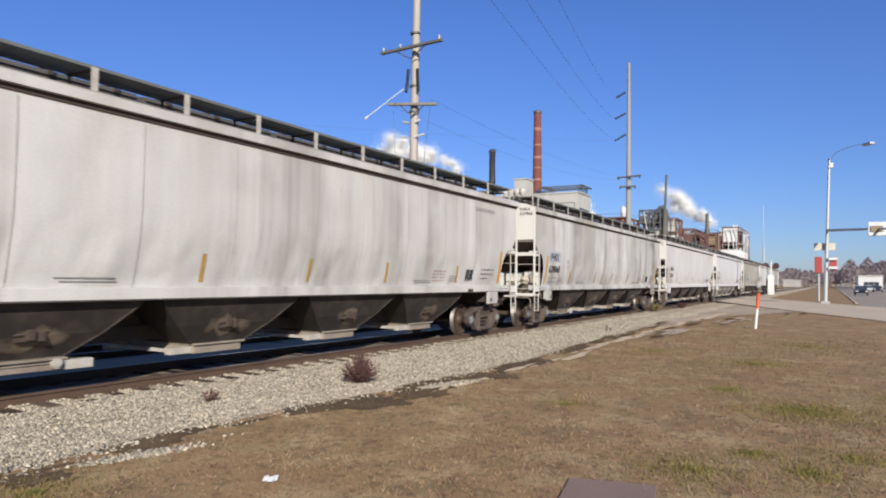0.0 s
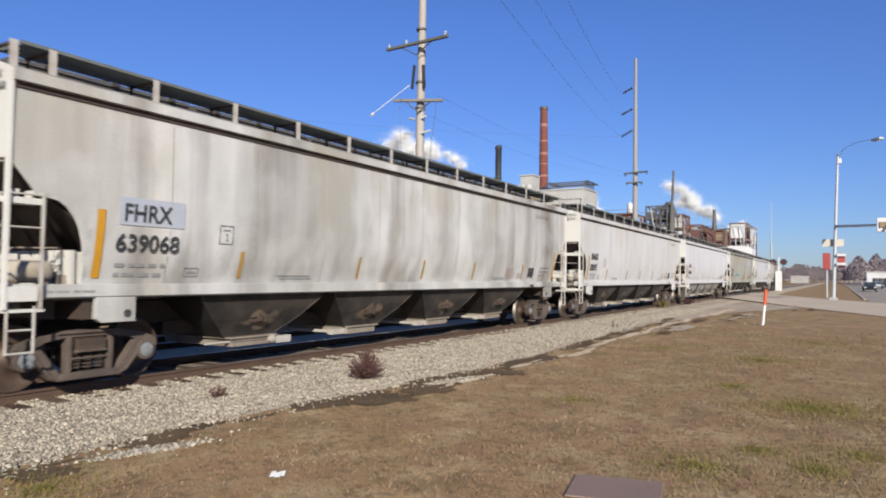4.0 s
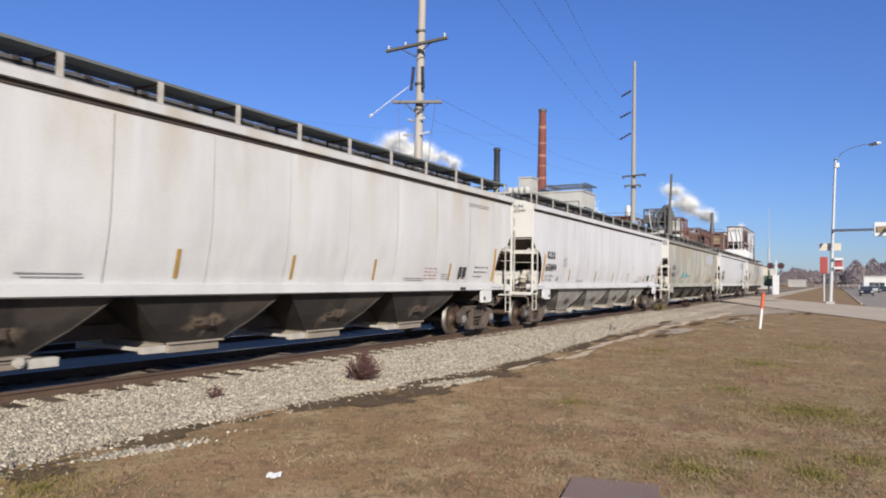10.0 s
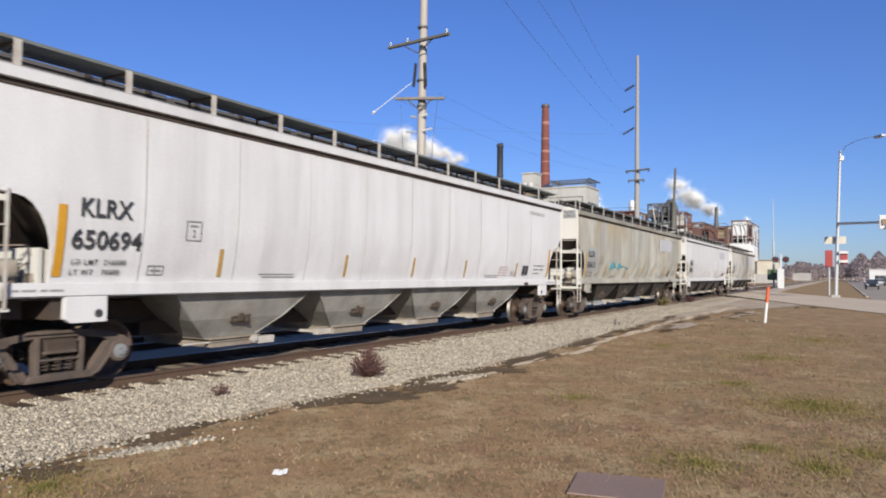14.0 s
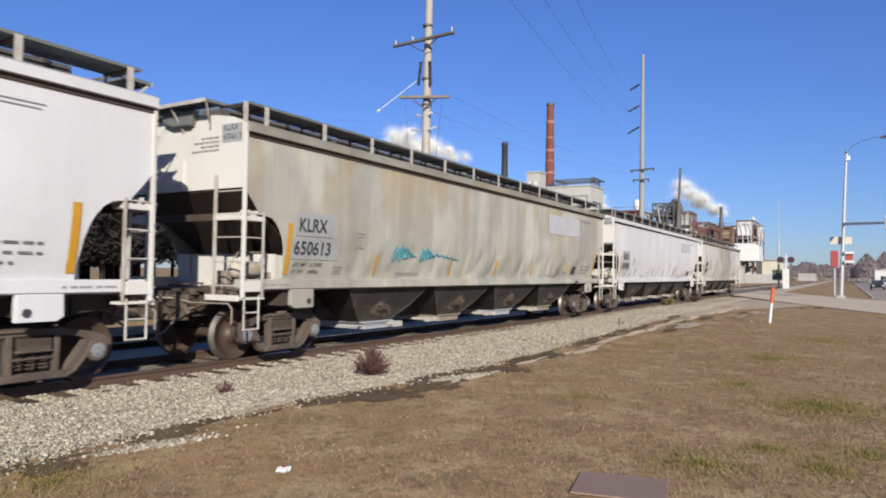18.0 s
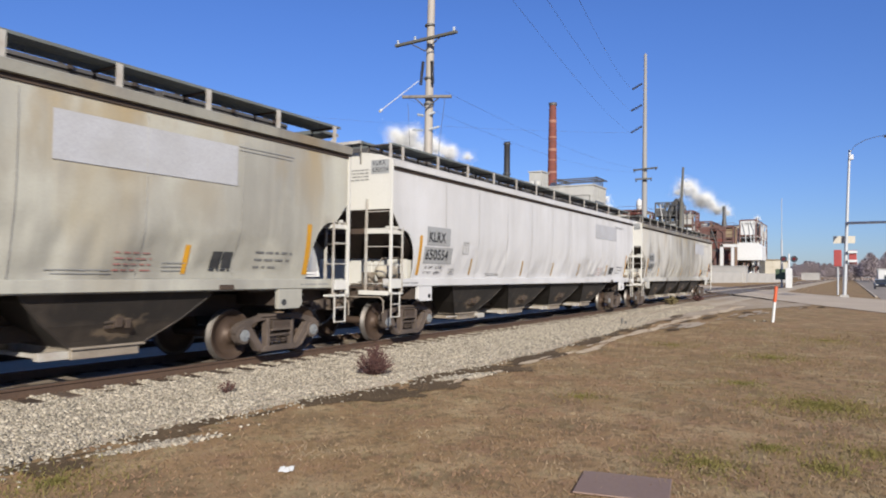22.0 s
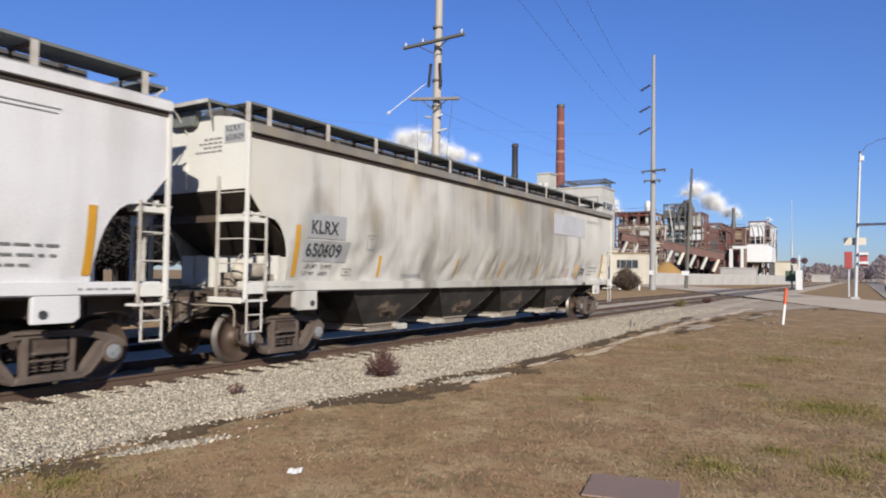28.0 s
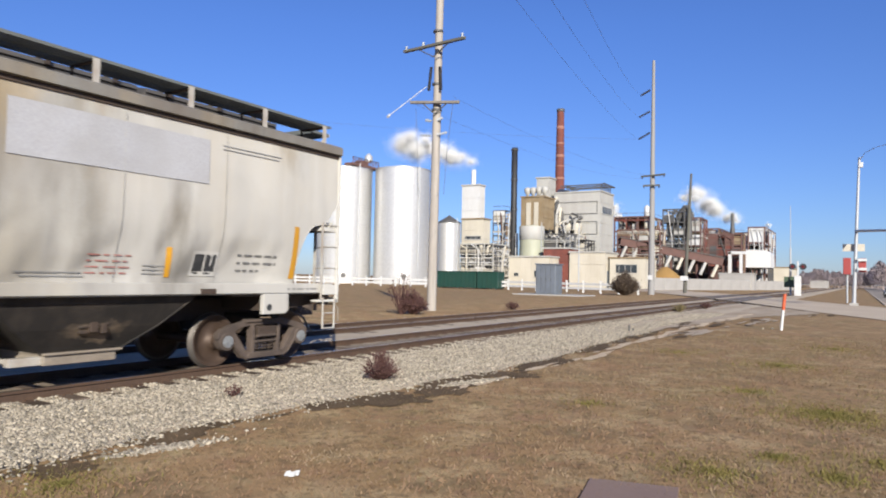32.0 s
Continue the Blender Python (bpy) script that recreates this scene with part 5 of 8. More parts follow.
    x = -END + 1.54 + spec.get("mark_at", 0.0)
    if spec.get("patch"):
        part("patch", bars(Shape(), x - 0.05, 2.30, 1.1, 0.46).mesh("patch", M_PATCH), car, "grey repainted patch")
        part("patch", bars(Shape(), x - 0.13, 1.85, 1.36, 0.41).mesh("patch", M_PATCH), car, "grey repainted patch")
    if spec.get("small_patch"):
        part("patch", bars(Shape(), x - 0.04, 2.33, 1.1, 0.4).mesh("patch", M_BLUEPATCH), car, "pale blue-grey patch behind the mark")
    if mark:
        a, b = mark.split()
        letters(a, 0.255, x + 0.02, 2.39, M_BLACK, car, 1.05, None, 0.87)
        letters(b, 0.255, x - 0.07, 1.95, M_BLACK, car, 1.05, None, 0.96)
        ld, lt = spec.get("load", (None, None))
        if ld:
            letters("LD LMT  " + ld, 0.075, x - 0.04, 1.725, M_BLACK, car, 1.15)
            letters("LT WT   " + lt, 0.075, x - 0.05, 1.585, M_BLACK, car, 1.15)
        else:
            for z in (1.72, 1.58):
                lettering(x - 0.04, z, 0.86, 0.055)
        # marks on the leading end
        e = -END - 0.034
        if spec.get("patch"):
            part("patch", Shape().box(e - 0.002, e + 0.002, -1.53, -1.02, 3.87, 4.19).mesh("patch", M_PATCH), car)
        for j, w in enumerate((a, b)):
            letters(w, 0.11, -1.06 + spec.get("end_shift", 0.0), 4.07 - 0.155 * j, M_BLACK, car, 1.0, e - 0.005)
        rnd = random.Random(k)
        for i in range(4):
            t, u, z = Shape(), -0.95, 3.74 + 0.075 * i - 1.6 * spec.get("end_shift", 0.0)
            while u < -0.36 - 0.12 * (i % 2):
                n = rnd.uniform(0.05, 0.13)
                t.box(e - 0.006, e - 0.002, u, u + n, z, z + 0.03)
                u += n + 0.03
            part("stencil_line", t.mesh("stencil_line", M_GREY), car)
    for u, v, w, h in ((0, 0, 0.28, 0.016), (0, 0.13, 0.28, 0.016), (0, 0, 0.016, 0.13), (0.264, 0, 0.016, 0.146), (0.05, 0.055, 0.18, 0.03), (0.12, 0, 0.016, 0.13)):
        line(x + 1.15 + u, 1.585 + v, w, h)
    for u, v, w, h in ((0, 0, 0.3, 0.022), (0, 0.30, 0.3, 0.022), (0, 0, 0.022, 0.3), (0.28, 0, 0.022, 0.322), (0.125, 0.06, 0.07, 0.018), (0.15, 0.06, 0.022, 0.11), (0.125, 0.16, 0.05, 0.018), (0.07, 0.225, 0.16, 0.03)):
        line(x + 1.76 + u, 2.13 + v, w, h * 0.8 if h < 0.05 else h)
    for u in (4.75, 13.6):
        line(-END + u, 1.60, 0.9, 0.018)
        line(-END + u + 0.08, 1.55, 0.85, 0.018)
    for z, w in ((1.93, 0.84), (1.80, 0.84), (1.67, 0.5)):
        lettering(7.4, z, w, 0.036, M_STENCIL)
    # test panel of two dark columns, with a pale border on the last car
    if spec.get("last"):
        line(6.44, 1.585, 0.53, 0.40, M_ENDPAINT)
    for u in (0, 0.235):
        part("stencil_line", bars(Shape(), 6.485 + u, 1.66, 0.205, 0.275).mesh("stencil_line", M_BLACK), car, "", pose(0, -0.004, 0))
        part("stencil_line", words(Shape(), 6.485 + u, 1.615, 0.2, 0.03, k + 3).mesh("stencil_line", M_BLACK), car, "", pose(0, -0.004, 0))
    for i in range(4):
        lettering(4.75, 1.60 + 0.085 * i, 0.66, 0.022, M_RED)
    for z in (1.72, 1.66, 1.60):
        line(5.6, z, 0.44, 0.016)
    line(END - 2.9, 3.72, 1.3, 0.014)
    line(END - 2.9, 3.66, 1.25, 0.014)
    for e in (-1, 1):
        t, u = Shape(), e * (END - 0.85) - 0.42
        for i in range(7):
            t.box(u, u + 0.06 + 0.03 * (i % 3), -1.536, -1.531, 1.36, 1.39)
            u += 0.12
        part("stencil_line", t.mesh("stencil_line", M_GREY), car)
    part("jack_pad", Shape().box(6.6, 6.9, -1.545, -1.40, 1.30, 1.385).mesh("jack_pad", M_STEEL, bevel=0.008), car, "dark steel jack pad on the sill")
    if spec.get("pale"):
        x0, x1, z0, z1 = spec["pale"]
        part("patch", bars(Shape(), x0, z0, x1 - x0, z1 - z0).mesh("patch", M_PALE), car, "pale rectangle where a sign was painted out")
    if spec.get("spray"):
        for x0, n, w, hgt, k in ((-5.35, 60, 0.85, 0.19, 9.5), (-5.2, 50, 0.75, 0.13, 14.0), (-4.2, 46, 0.62, 0.17, 8.2), (-4.1, 40, 0.55, 0.11, 13.0), (-3.45, 16, 1.2, 0.04, 13.0)):
            pts = []
            for i in range(n):
                u = i / (n - 1)
                px = x0 + w * u + 0.10 * math.sin(k * 2.3 * u + 1) * (hgt > 0.1)
                pz = 2.08 - 0.05 * u + hgt * math.sin(k * 2.6 * u) * (0.6 + 0.4 * math.sin(5 * u)) - (0.06 * u if hgt < 0.1 else 0)
                pts.append((px, -body_half(px, pz) - 0.004, pz))
            part("spray_scrawl", Shape().path(pts, 0.021, 5).mesh("spray_scrawl", M_TEAL), car, "teal spray-paint scrawl")
    if spec.get("last"):
        s = Shape().box(END + 0.98, END + 1.16, -0.24, 0.0, 1.0, 1.26)
        part("marker_bracket", Shape().box(END + 0.9, END + 1.0, -0.2, -0.04, 0.86, 1.12).tube((END + 1.07, -0.12, 1.26), (END + 1.07, -0.12, 1.42), 0.05, n=10).mesh("marker_bracket", M_DUST, bevel=0.01), car, "dusty bracket of the end marker")
        part("marker_light", s.mesh("marker_light", material("red_marker", (0.382, 0.0318, 0.0191), 0.4), bevel=0.02), car, "red end-of-train marker")
    return car


M_BLUEPATCH = material("pale_blue_patch", (0.318, 0.344, 0.395), 0.6, 0, (0.382, 0.382, 0.395), 2, amount=0.5, bump=0.02)
M_SEAM = material("seam_dirt", (0.33, 0.315, 0.28), 0.7, 0, (0.45, 0.435, 0.395), 1.5, (1, 1, 0.5), 20, 0.9, 0)
M_ENDPAINT = paint("end_paint", (0.503, 0.49, 0.452), GRIME, RUSTY, 0.14, 9, 0.08, 0.04)
M_GATE = material("brown_gate_paint", (0.255, 0.217, 0.172), 0.7, 0, (0.14, 0.108, 0.0827), 2.5, fine=20, amount=0.9, bump=0.2)
M_DUST = material("dust_caked_steel", (0.133, 0.0989, 0.0731), 0.85, 0, (0.043, 0.031, 0.0241), 4, fine=30, amount=0.9, bump=0.3)
M_SLOPE_SHADE = material("hopper_slope_shade", (0.0138, 0.0112, 0.0095), 0.75, 0, (0.0258, 0.0198, 0.0155), 2, fine=25, amount=0.6, bump=0.3)
M_TANKPAINT = material("faded_reservoir_paint", (0.396, 0.361, 0.292), 0.65, 0, (0.232, 0.181, 0.129), 4, fine=25, amount=0.8, bump=0.15)
SPEED = 4.29


def first_car(t):
    """Middle of the leading car at t seconds; the train's speed wavers a little."""
    drift = float(np.interp(t, range(0, 33, 2), (0.383, 0.328, 0.274, 0.230, 0.197, 0.172, 0.148, 0.132, 0.140, 0.171, 0.224, 0.286, 0.324, 0.322, 0.301, 0.275, 0.252)))
    return drift - SPEED * t + END


STRIPES = (3.85, 7.17, 9.77, 12.40, 15.79)
SOOT = "soot-dark discharge hopper"
SPECS = [
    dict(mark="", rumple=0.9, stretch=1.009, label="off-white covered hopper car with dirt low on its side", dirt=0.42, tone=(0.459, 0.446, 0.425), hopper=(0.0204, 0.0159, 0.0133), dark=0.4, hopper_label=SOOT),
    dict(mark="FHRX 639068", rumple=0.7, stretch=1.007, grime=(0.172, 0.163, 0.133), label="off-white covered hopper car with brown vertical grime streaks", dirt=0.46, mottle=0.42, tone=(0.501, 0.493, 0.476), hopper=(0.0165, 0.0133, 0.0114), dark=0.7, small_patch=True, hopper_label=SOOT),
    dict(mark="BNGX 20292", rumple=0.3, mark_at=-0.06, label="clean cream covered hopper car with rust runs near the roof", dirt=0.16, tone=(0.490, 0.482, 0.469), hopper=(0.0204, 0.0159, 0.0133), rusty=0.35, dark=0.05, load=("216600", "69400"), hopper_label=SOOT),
    dict(mark="KLRX 650694", end_shift=0.18, rumple=0.3, stretch=0.997, mark_at=-0.2, label="white covered hopper car with pale grey hoppers", dirt=0.14, tone=(0.503, 0.496, 0.499), hopper=(0.292, 0.28, 0.255), rusty=0.03, dark=0.06, load=("216000", "70000"), hopper_label="pale grey discharge hopper"),
    dict(mark="KLRX 650613", rumple=1.7, bright=True, stretch=1.010, mark_at=-0.24, label="heavily weathered grey-stained covered hopper car with teal scrawl", dirt=0.6, mottle=0.9, grime=(0.21, 0.2, 0.175), dents=0.3, tone=(0.378, 0.366, 0.31), hopper=(0.0204, 0.0159, 0.0133), patch=True, pale=(3.8, 6.85, 3.05, 3.72), spray=True, blue=(0, 2), rusty=0.6, dark=0.28, load=("217000", "69000"), hopper_label=SOOT),
    dict(mark="KLRX 650554", rumple=1.1, stretch=1.009, label="white covered hopper car with grey number patches", dirt=0.22, tone=(0.494, 0.488, 0.487), hopper=(0.0165, 0.0133, 0.0114), patch=True, pale=(4.3, 7.1, 3.1, 3.68), rusty=0.04, dark=0.1, load=("217000", "69000"), hopper_label=SOOT),
    dict(mark="KLRX 650609", rumple=2.1, bright=True, label="streaked grey-white last covered hopper car with rust stains", dirt=0.9, mottle=1.35, grime=(0.15, 0.137, 0.114), dents=0.8, fresh=0.55, tone=(0.303, 0.291, 0.261), hopper=(0.0165, 0.0133, 0.0114), patch=True, pale=(3.6, 6.62, 3.06, 3.77), last=True, rusty=0.7, dark=0.6, load=("217000", "69000"), hopper_label=SOOT),
]
for k, spec in enumerate(SPECS):
    build_car(k, spec)


# ---- poles and wires ----
def tapered(a, b, r0, r1, mat, n=12):
    return Shape().tube(a, b, r0, r1, n).mesh("pole_shaft", mat)


def insulator_shape(a, b, r=0.07, k=5):
    s, a, b = Shape(), Vector(a), Vector(b)
    s.tube(a, b, r * 0.4, n=6)
    for i in range(k):
        p = a.lerp(b, (i + 0.5) / k)
        d = (b - a).normalized() * 0.03
        s.tube(p - d, p + d, r, r * 0.7, 8)
    return s


M_INSUL = material("dark_insulator", (0.0318, 0.0318, 0.035), 0.4, 0, (0.0573, 0.0509, 0.0509), 3, amount=0.4, bump=0)
M_GLASS_INS = material("pale_insulator", (0.395, 0.42, 0.433), 0.25, 0, (0.318, 0.331, 0.35), 3, amount=0.3, bump=0)


M_ARM = material("weathered_crossarm", (0.2, 0.178, 0.15), 0.9, 0, (0.12, 0.105, 0.09), 2, (0.5, 4, 4), 20, 0.8, 0.3)


def build_pole_near():
    p = thing("utility_pole", "tall weathered grey utility pole with two crossarms beside the tracks", "utility pole", pose(30.3, 19.45, GZ))
    z = lambda h: h - GZ
    part("pole_shaft", tapered((0, 0, -0.3), (0.12, -0.1, 21), 0.262, 0.185, M_POLE, 16), p)
    arms = (("crossarm", (0.0, 2.1, z(14.08)), (-0.45, -2.05, z(14.02)), M_DARKWOOD), ("crossarm", (-0.45, 1.28, z(11.04)), (0.3, -1.35, z(10.92)), M_ARM))
    for name, a, b, mat in arms:
        a, b = Vector(a), Vector(b)
        s = Shape()
        q = (b - a).to_track_quat("Z", "Y").to_matrix().to_4x4()
        s.box(-0.09, 0.09, -0.07, 0.07, 0, (b - a).length, Matrix.Translation(a + Vector((-0.24, -0.1, 0))) @ q)
        c = part(name, s.mesh(name, mat, bevel=0.012), p, "heavy wooden crossarm")
        for f in ((0.04, 0.33, 0.96) if mat is M_DARKWOOD else ()):
            pt = a.lerp(b, f) + Vector((-0.24, -0.1, 0.08))
            part("insulator", insulator_shape(pt, pt + Vector((0, 0, 0.2)), 0.075, 3).mesh("insulator", M_GLASS_INS), c)
        mid = a.lerp(b, 0.5)
        for f in (0.26, 0.74):
            pt = a.lerp(b, f)
            part("brace", Shape().tube(pt + Vector((-0.24, -0.1, -0.07)), mid + Vector((-0.2, -0.08, -0.62)), 0.034, n=6).mesh("brace", M_DGREY), c)
    for y, z0 in ((0.27, 12.45), (-0.3, 12.4)):
        part("insulator", insulator_shape((-0.1, y, z(z0 + 0.55)), (-0.16, y * 1.35, z(z0 - 0.75)), 0.1, 12).mesh("insulator", M_INSUL), p, "black long insulator string")
    for z0, s in ((10.05, 0.55), (9.25, 0.85)):
        for g in (-1, 1):
            part("insulator", insulator_shape((-0.1, g * 0.2, z(z0)), (-0.15, g * s, z(z0 + 0.08)), 0.08, 4).mesh("insulator", M_GLASS_INS), p)
    s = Shape().tube((-3.9, 0.25, z(9.5)), (-0.55, 0.25, z(11.82)), 0.022, n=6)
    s.tube((-3.95, 0.25, z(9.46)), (-3.8, 0.25, z(9.56)), 0.07, n=8)
    part("guy_strain_rod", s.mesh("guy_strain_rod", M_WHITE), p, "white fibreglass guy rod")
    for y in (1.15, -1.2):
        part("drop_wire", Shape().path([(-0.2, y, z(10.8)), (-0.3, y * 0.8, z(8.4)), (-0.35, y * 0.7, z(6))], 0.012, 4).mesh("drop_wire", M_WIRE), p)
    for hz in (14.9, 12.0, 10.6):
        part("band", Shape().tube((0.05, -0.04, z(hz)), (0.05, -0.04, z(hz + 0.1)), 0.275, n=14).mesh("band", M_DGREY), p)


M_DARKWOOD = material("dark_wood", (0.0764, 0.0764, 0.0636), 0.9, 0, (0.127, 0.114, 0.0955), 2, amount=0.6)
INS_ENDS = [(89.6, 24.9, 26.45), (89.55, 25.05, 23.55), (89.55, 25.1, 20.58)]


def build_pole_far():
    bx, by = 91.0, 23.65
    p = thing("transmission_pole", "very tall pale grey transmission pole with three angled insulators", "transmission pole", pose(bx, by, GZ))
    z = lambda h: h - GZ
    part("pole_shaft", tapered((0, 0, -0.3), (0, -0.1, 31.6), 0.43, 0.19, M_FARPOLE, 14), p)
    for (x, y, h), up in zip(INS_ENDS, (27.4, 24.5, 21.6)):
        part("insulator", insulator_shape((-0.2, 0.3, z(up)), (x - bx, y - by, z(h)), 0.16, 8).mesh("insulator", M_INSUL), p, "dark long insulator")
    for h, r0, r1 in ((15.77, (0.6, 1.5), (-0.6, -1.9)), (14.4, (-0.2, 1.0), (-0.3, -1.15))):
        a, b = Vector((r0[0] - 0.5, r0[1], z(h))), Vector((r1[0] - 0.2, r1[1], z(h)))
        q = (b - a).to_track_quat("Z", "Y").to_matrix().to_4x4()
        c = part("crossarm", Shape().box(-0.12, 0.12, -0.1, 0.1, 0, (b - a).length, Matrix.Translation(a) @ q).mesh("crossarm", M_DARKWOOD), p)
        for f in (0.05, 0.5, 0.95):
            pt = a.lerp(b, f)
            part("insulator", insulator_shape(pt, pt + Vector((0, 0, -0.35)), 0.1, 3).mesh("insulator", M_INSUL), c)
    part("notice", Shape().box(-0.72, -0.66, -0.3, 0.3, 2.0, 2.6).mesh("notice", M_WHITE), p)
    q = thing("utility_pole", "slim leaning brown utility pole by the plant wall", "utility pole", pose(107.6, 22.9, GZ))
    part("pole_shaft", tapered((0, 0, -0.3), (0.2, -0.85, 18.5), 0.3, 0.17, M_DARKWOOD, 10), q)
    part("junction_box", Shape().box(-0.5, -0.28, -0.55, 0.55, 2.0, 2.7).mesh("junction_box", M_WHITE, bevel=0.03), q)
    part("guy_wire", Shape().tube((0.15, -0.7, 16), (3, -2.5, 8), 0.02, n=4).mesh("guy_wire", M_WIRE), q)


def wire(a, b, sag, r=0.014, mat=None):
    a, b = Vector(a), Vector(b)
    pts = [a.lerp(b, i / 24) - Vector((0, 0, sag * 4 * (i / 24) * (1 - i / 24))) for i in range(25)]
    solid("power_line", Shape().path(pts, r, 5).mesh("power_line", mat or M_WIRE), "thin dark overhead power line hanging from the poles", "power line", group="overhead power lines")


build_pole_near()
build_pole_far()
for a, (x, y) in zip(INS_ENDS, ((24.28, 9.3), (23.78, 10.52), (23.16, 11.81))):
    d = Vector((x - a[0], y - a[1], 12.55 - a[2])) * 1.75
    wire(a, Vector(a) + d + Vector((0, 0, 4.5)), 2.0, 0.008)
wire((89.5, 25.1, 20.6), (10, 74, 17.5), 1.6, 0.008)
wire((29.9, 18.1, 11.1), (90.4, 22, 15.5), 1.0, 0.006)
wire((29.8, 20.7, 11.1), (91.0, 25, 15.5), 1.0, 0.006)


# ---- the plant behind the tracks ----
def tank(cx, cy, r, h, label, mat, cone=1.2, n=48, rings=6, name="storage_tank", roof=None):
    t = thing(name, label, "tank", pose(cx, cy, GZ), "storage tanks of the plant")
    part("shell", Shape().lathe([(r, -0.2), (r, h)], (0, 0, 0), "z", n).mesh("shell", mat), t)
    part("tank_roof", Shape().lathe([(r + 0.08, h - 0.05), (r + 0.08, h + 0.1), (r * 0.5, h + cone * 0.55), (0.02, h + cone)], (0, 0, 0), "z", n).mesh("tank_roof", roof or mat), t)
    for i in range(1, rings):
        part("seam_ring", Shape().lathe([(r + 0.005, h * i / rings - 0.05), (r + 0.035, h * i / rings - 0.04), (r + 0.035, h * i / rings + 0.04), (r + 0.005, h * i / rings + 0.05)], (0, 0, 0), "z", n).mesh("seam_ring", mat), t)
    # ladder with cage rail on the side that faces the tracks
    a = radians(250)
    for d in (-0.03, 0.03):
        part("ladder_rail", Shape().tube(((r + 0.25) * math.cos(a + d * 3 / r), (r + 0.25) * math.sin(a + d * 3 / r), 0), ((r + 0.25) * math.cos(a + d * 3 / r), (r + 0.25) * math.sin(a + d * 3 / r), h + 1), 0.05, n=5).mesh("ladder_rail", M_GALV), t)
    part("manhole", Shape().tube(((r - 0.1) * math.cos(a - 0.5), (r - 0.1) * math.sin(a - 0.5), 1.7), ((r + 0.25) * math.cos(a - 0.5), (r + 0.25) * math.sin(a - 0.5), 1.7), 0.55, n=16).mesh("manhole", M_DGREY), t)
    return t


def block(name, x0, x1, y0, y1, z1, mat, label, ribs=0.9, roof=M_DGREY, windows=(), doors=(), z0=GZ, band=None):
    """A clad building: walls with upright ribs, a roof with a parapet, and windows on the two sides that show."""
    b = thing(name, label, "industrial building", pose(x0, y0, z0))
    w, d, h = x1 - x0, y1 - y0, z1 - z0
    part("wall", Shape().box(0, w, 0, d, -0.3, h).mesh("wall", mat), b)
    s = Shape()
    for i in range(int(w / ribs) + 1):
        s.box(i * ribs, i * ribs + 0.08, -0.05, 0.002, 0, h)
    for i in range(int(d / ribs) + 1):
        s.box(-0.05, 0.002, i * ribs, i * ribs + 0.08, 0, h)
    tagged(part("cladding_ribs", s.mesh("cladding_ribs", mat), b), kind="stuff")
    for i in range(1, int(h / 3.2) + 1):
        z = i * h / (int(h / 3.2) + 1)
        part("girt", Shape().box(-0.075, w + 0.01, -0.075, 0.003, z - 0.06, z + 0.06).box(-0.075, 0.003, 0.004, d, z - 0.06, z + 0.06).mesh("girt", mat), b)
    part("roof", Shape().box(-0.25, w + 0.25, -0.25, d + 0.25, h - 0.05, h + 0.3).mesh("roof", roof), b)
    for side, u, z, ww, hh in windows:
        m = pose(0, 0, 0) if side == "y" else Matrix(((0, -1, 0, 0), (1, 0, 0, 0), (0, 0, 1, 0), (0, 0, 0, 1)))
        s = Shape()
        if side == "y":
            s.box(u, u + ww, -0.09, 0.03, z, z + hh)
        else:
            s.box(-0.09, 0.03, u, u + ww, z, z + hh)
        win = part("window", s.mesh("window", M_DARKGLASS), b)
        f = Shape()
        for a in range(int(ww / 1.4) + 1):
            c = u + min(ww, a * 1.4)
            f.box(c - 0.05, c + 0.05, -0.13, -0.085, z, z + hh) if side == "y" else f.box(-0.13, -0.085, c - 0.05, c + 0.05, z, z + hh)
        for zz in (z, z + hh):
            f.box(u - 0.08, u + ww + 0.08, -0.14, -0.08, zz - 0.07, zz + 0.07) if side == "y" else f.box(-0.14, -0.08, u - 0.08, u + ww + 0.08, zz - 0.07, zz + 0.07)
        part("frame", f.mesh("frame", M_CLAD), win)
    for side, u, ww, hh, dm in doors:
        s = Shape().box(u, u + ww, -0.1, 0.05, 0, hh) if side == "y" else Shape().box(-0.1, 0.05, u, u + ww, 0, hh)
        part("door", s.mesh("door", dm), b)
    if band:
        z, hh, bm = band
        part("band", Shape().box(-0.07, w + 0.07, -0.07, d + 0.07, z, z + hh).mesh("band", bm), b)
    return b


M_DARKGLASS = material("dim_glazing", (0.0318, 0.0382, 0.0445), 0.2, 0, (0.0636, 0.0636, 0.0636), 1, amount=0.4, bump=0.02)
M_TANK = material("brushed_tank_steel", (0.60, 0.595, 0.575), 0.42, 0.55, (0.46, 0.465, 0.47), 0.5, (1, 1, 0.05), 2, 0.5, 0.02)
M_STRIPE = material("faded_pale_brick", (0.255, 0.121, 0.0894), 0.9, 0, (0.255, 0.127, 0.0955), 1, amount=0.5)
M_CORN = material("yellow_grain", (0.27, 0.16, 0.05), 0.9, 0, (0.229, 0.127, 0.0382), 0.8, amount=0.6, bump=0.5)
M_PALEGREEN = material("pale_green_shell", (0.331, 0.337, 0.255), 0.6, 0, (0.255, 0.255, 0.191), 0.5, (1, 1, 0.3), amount=0.5)


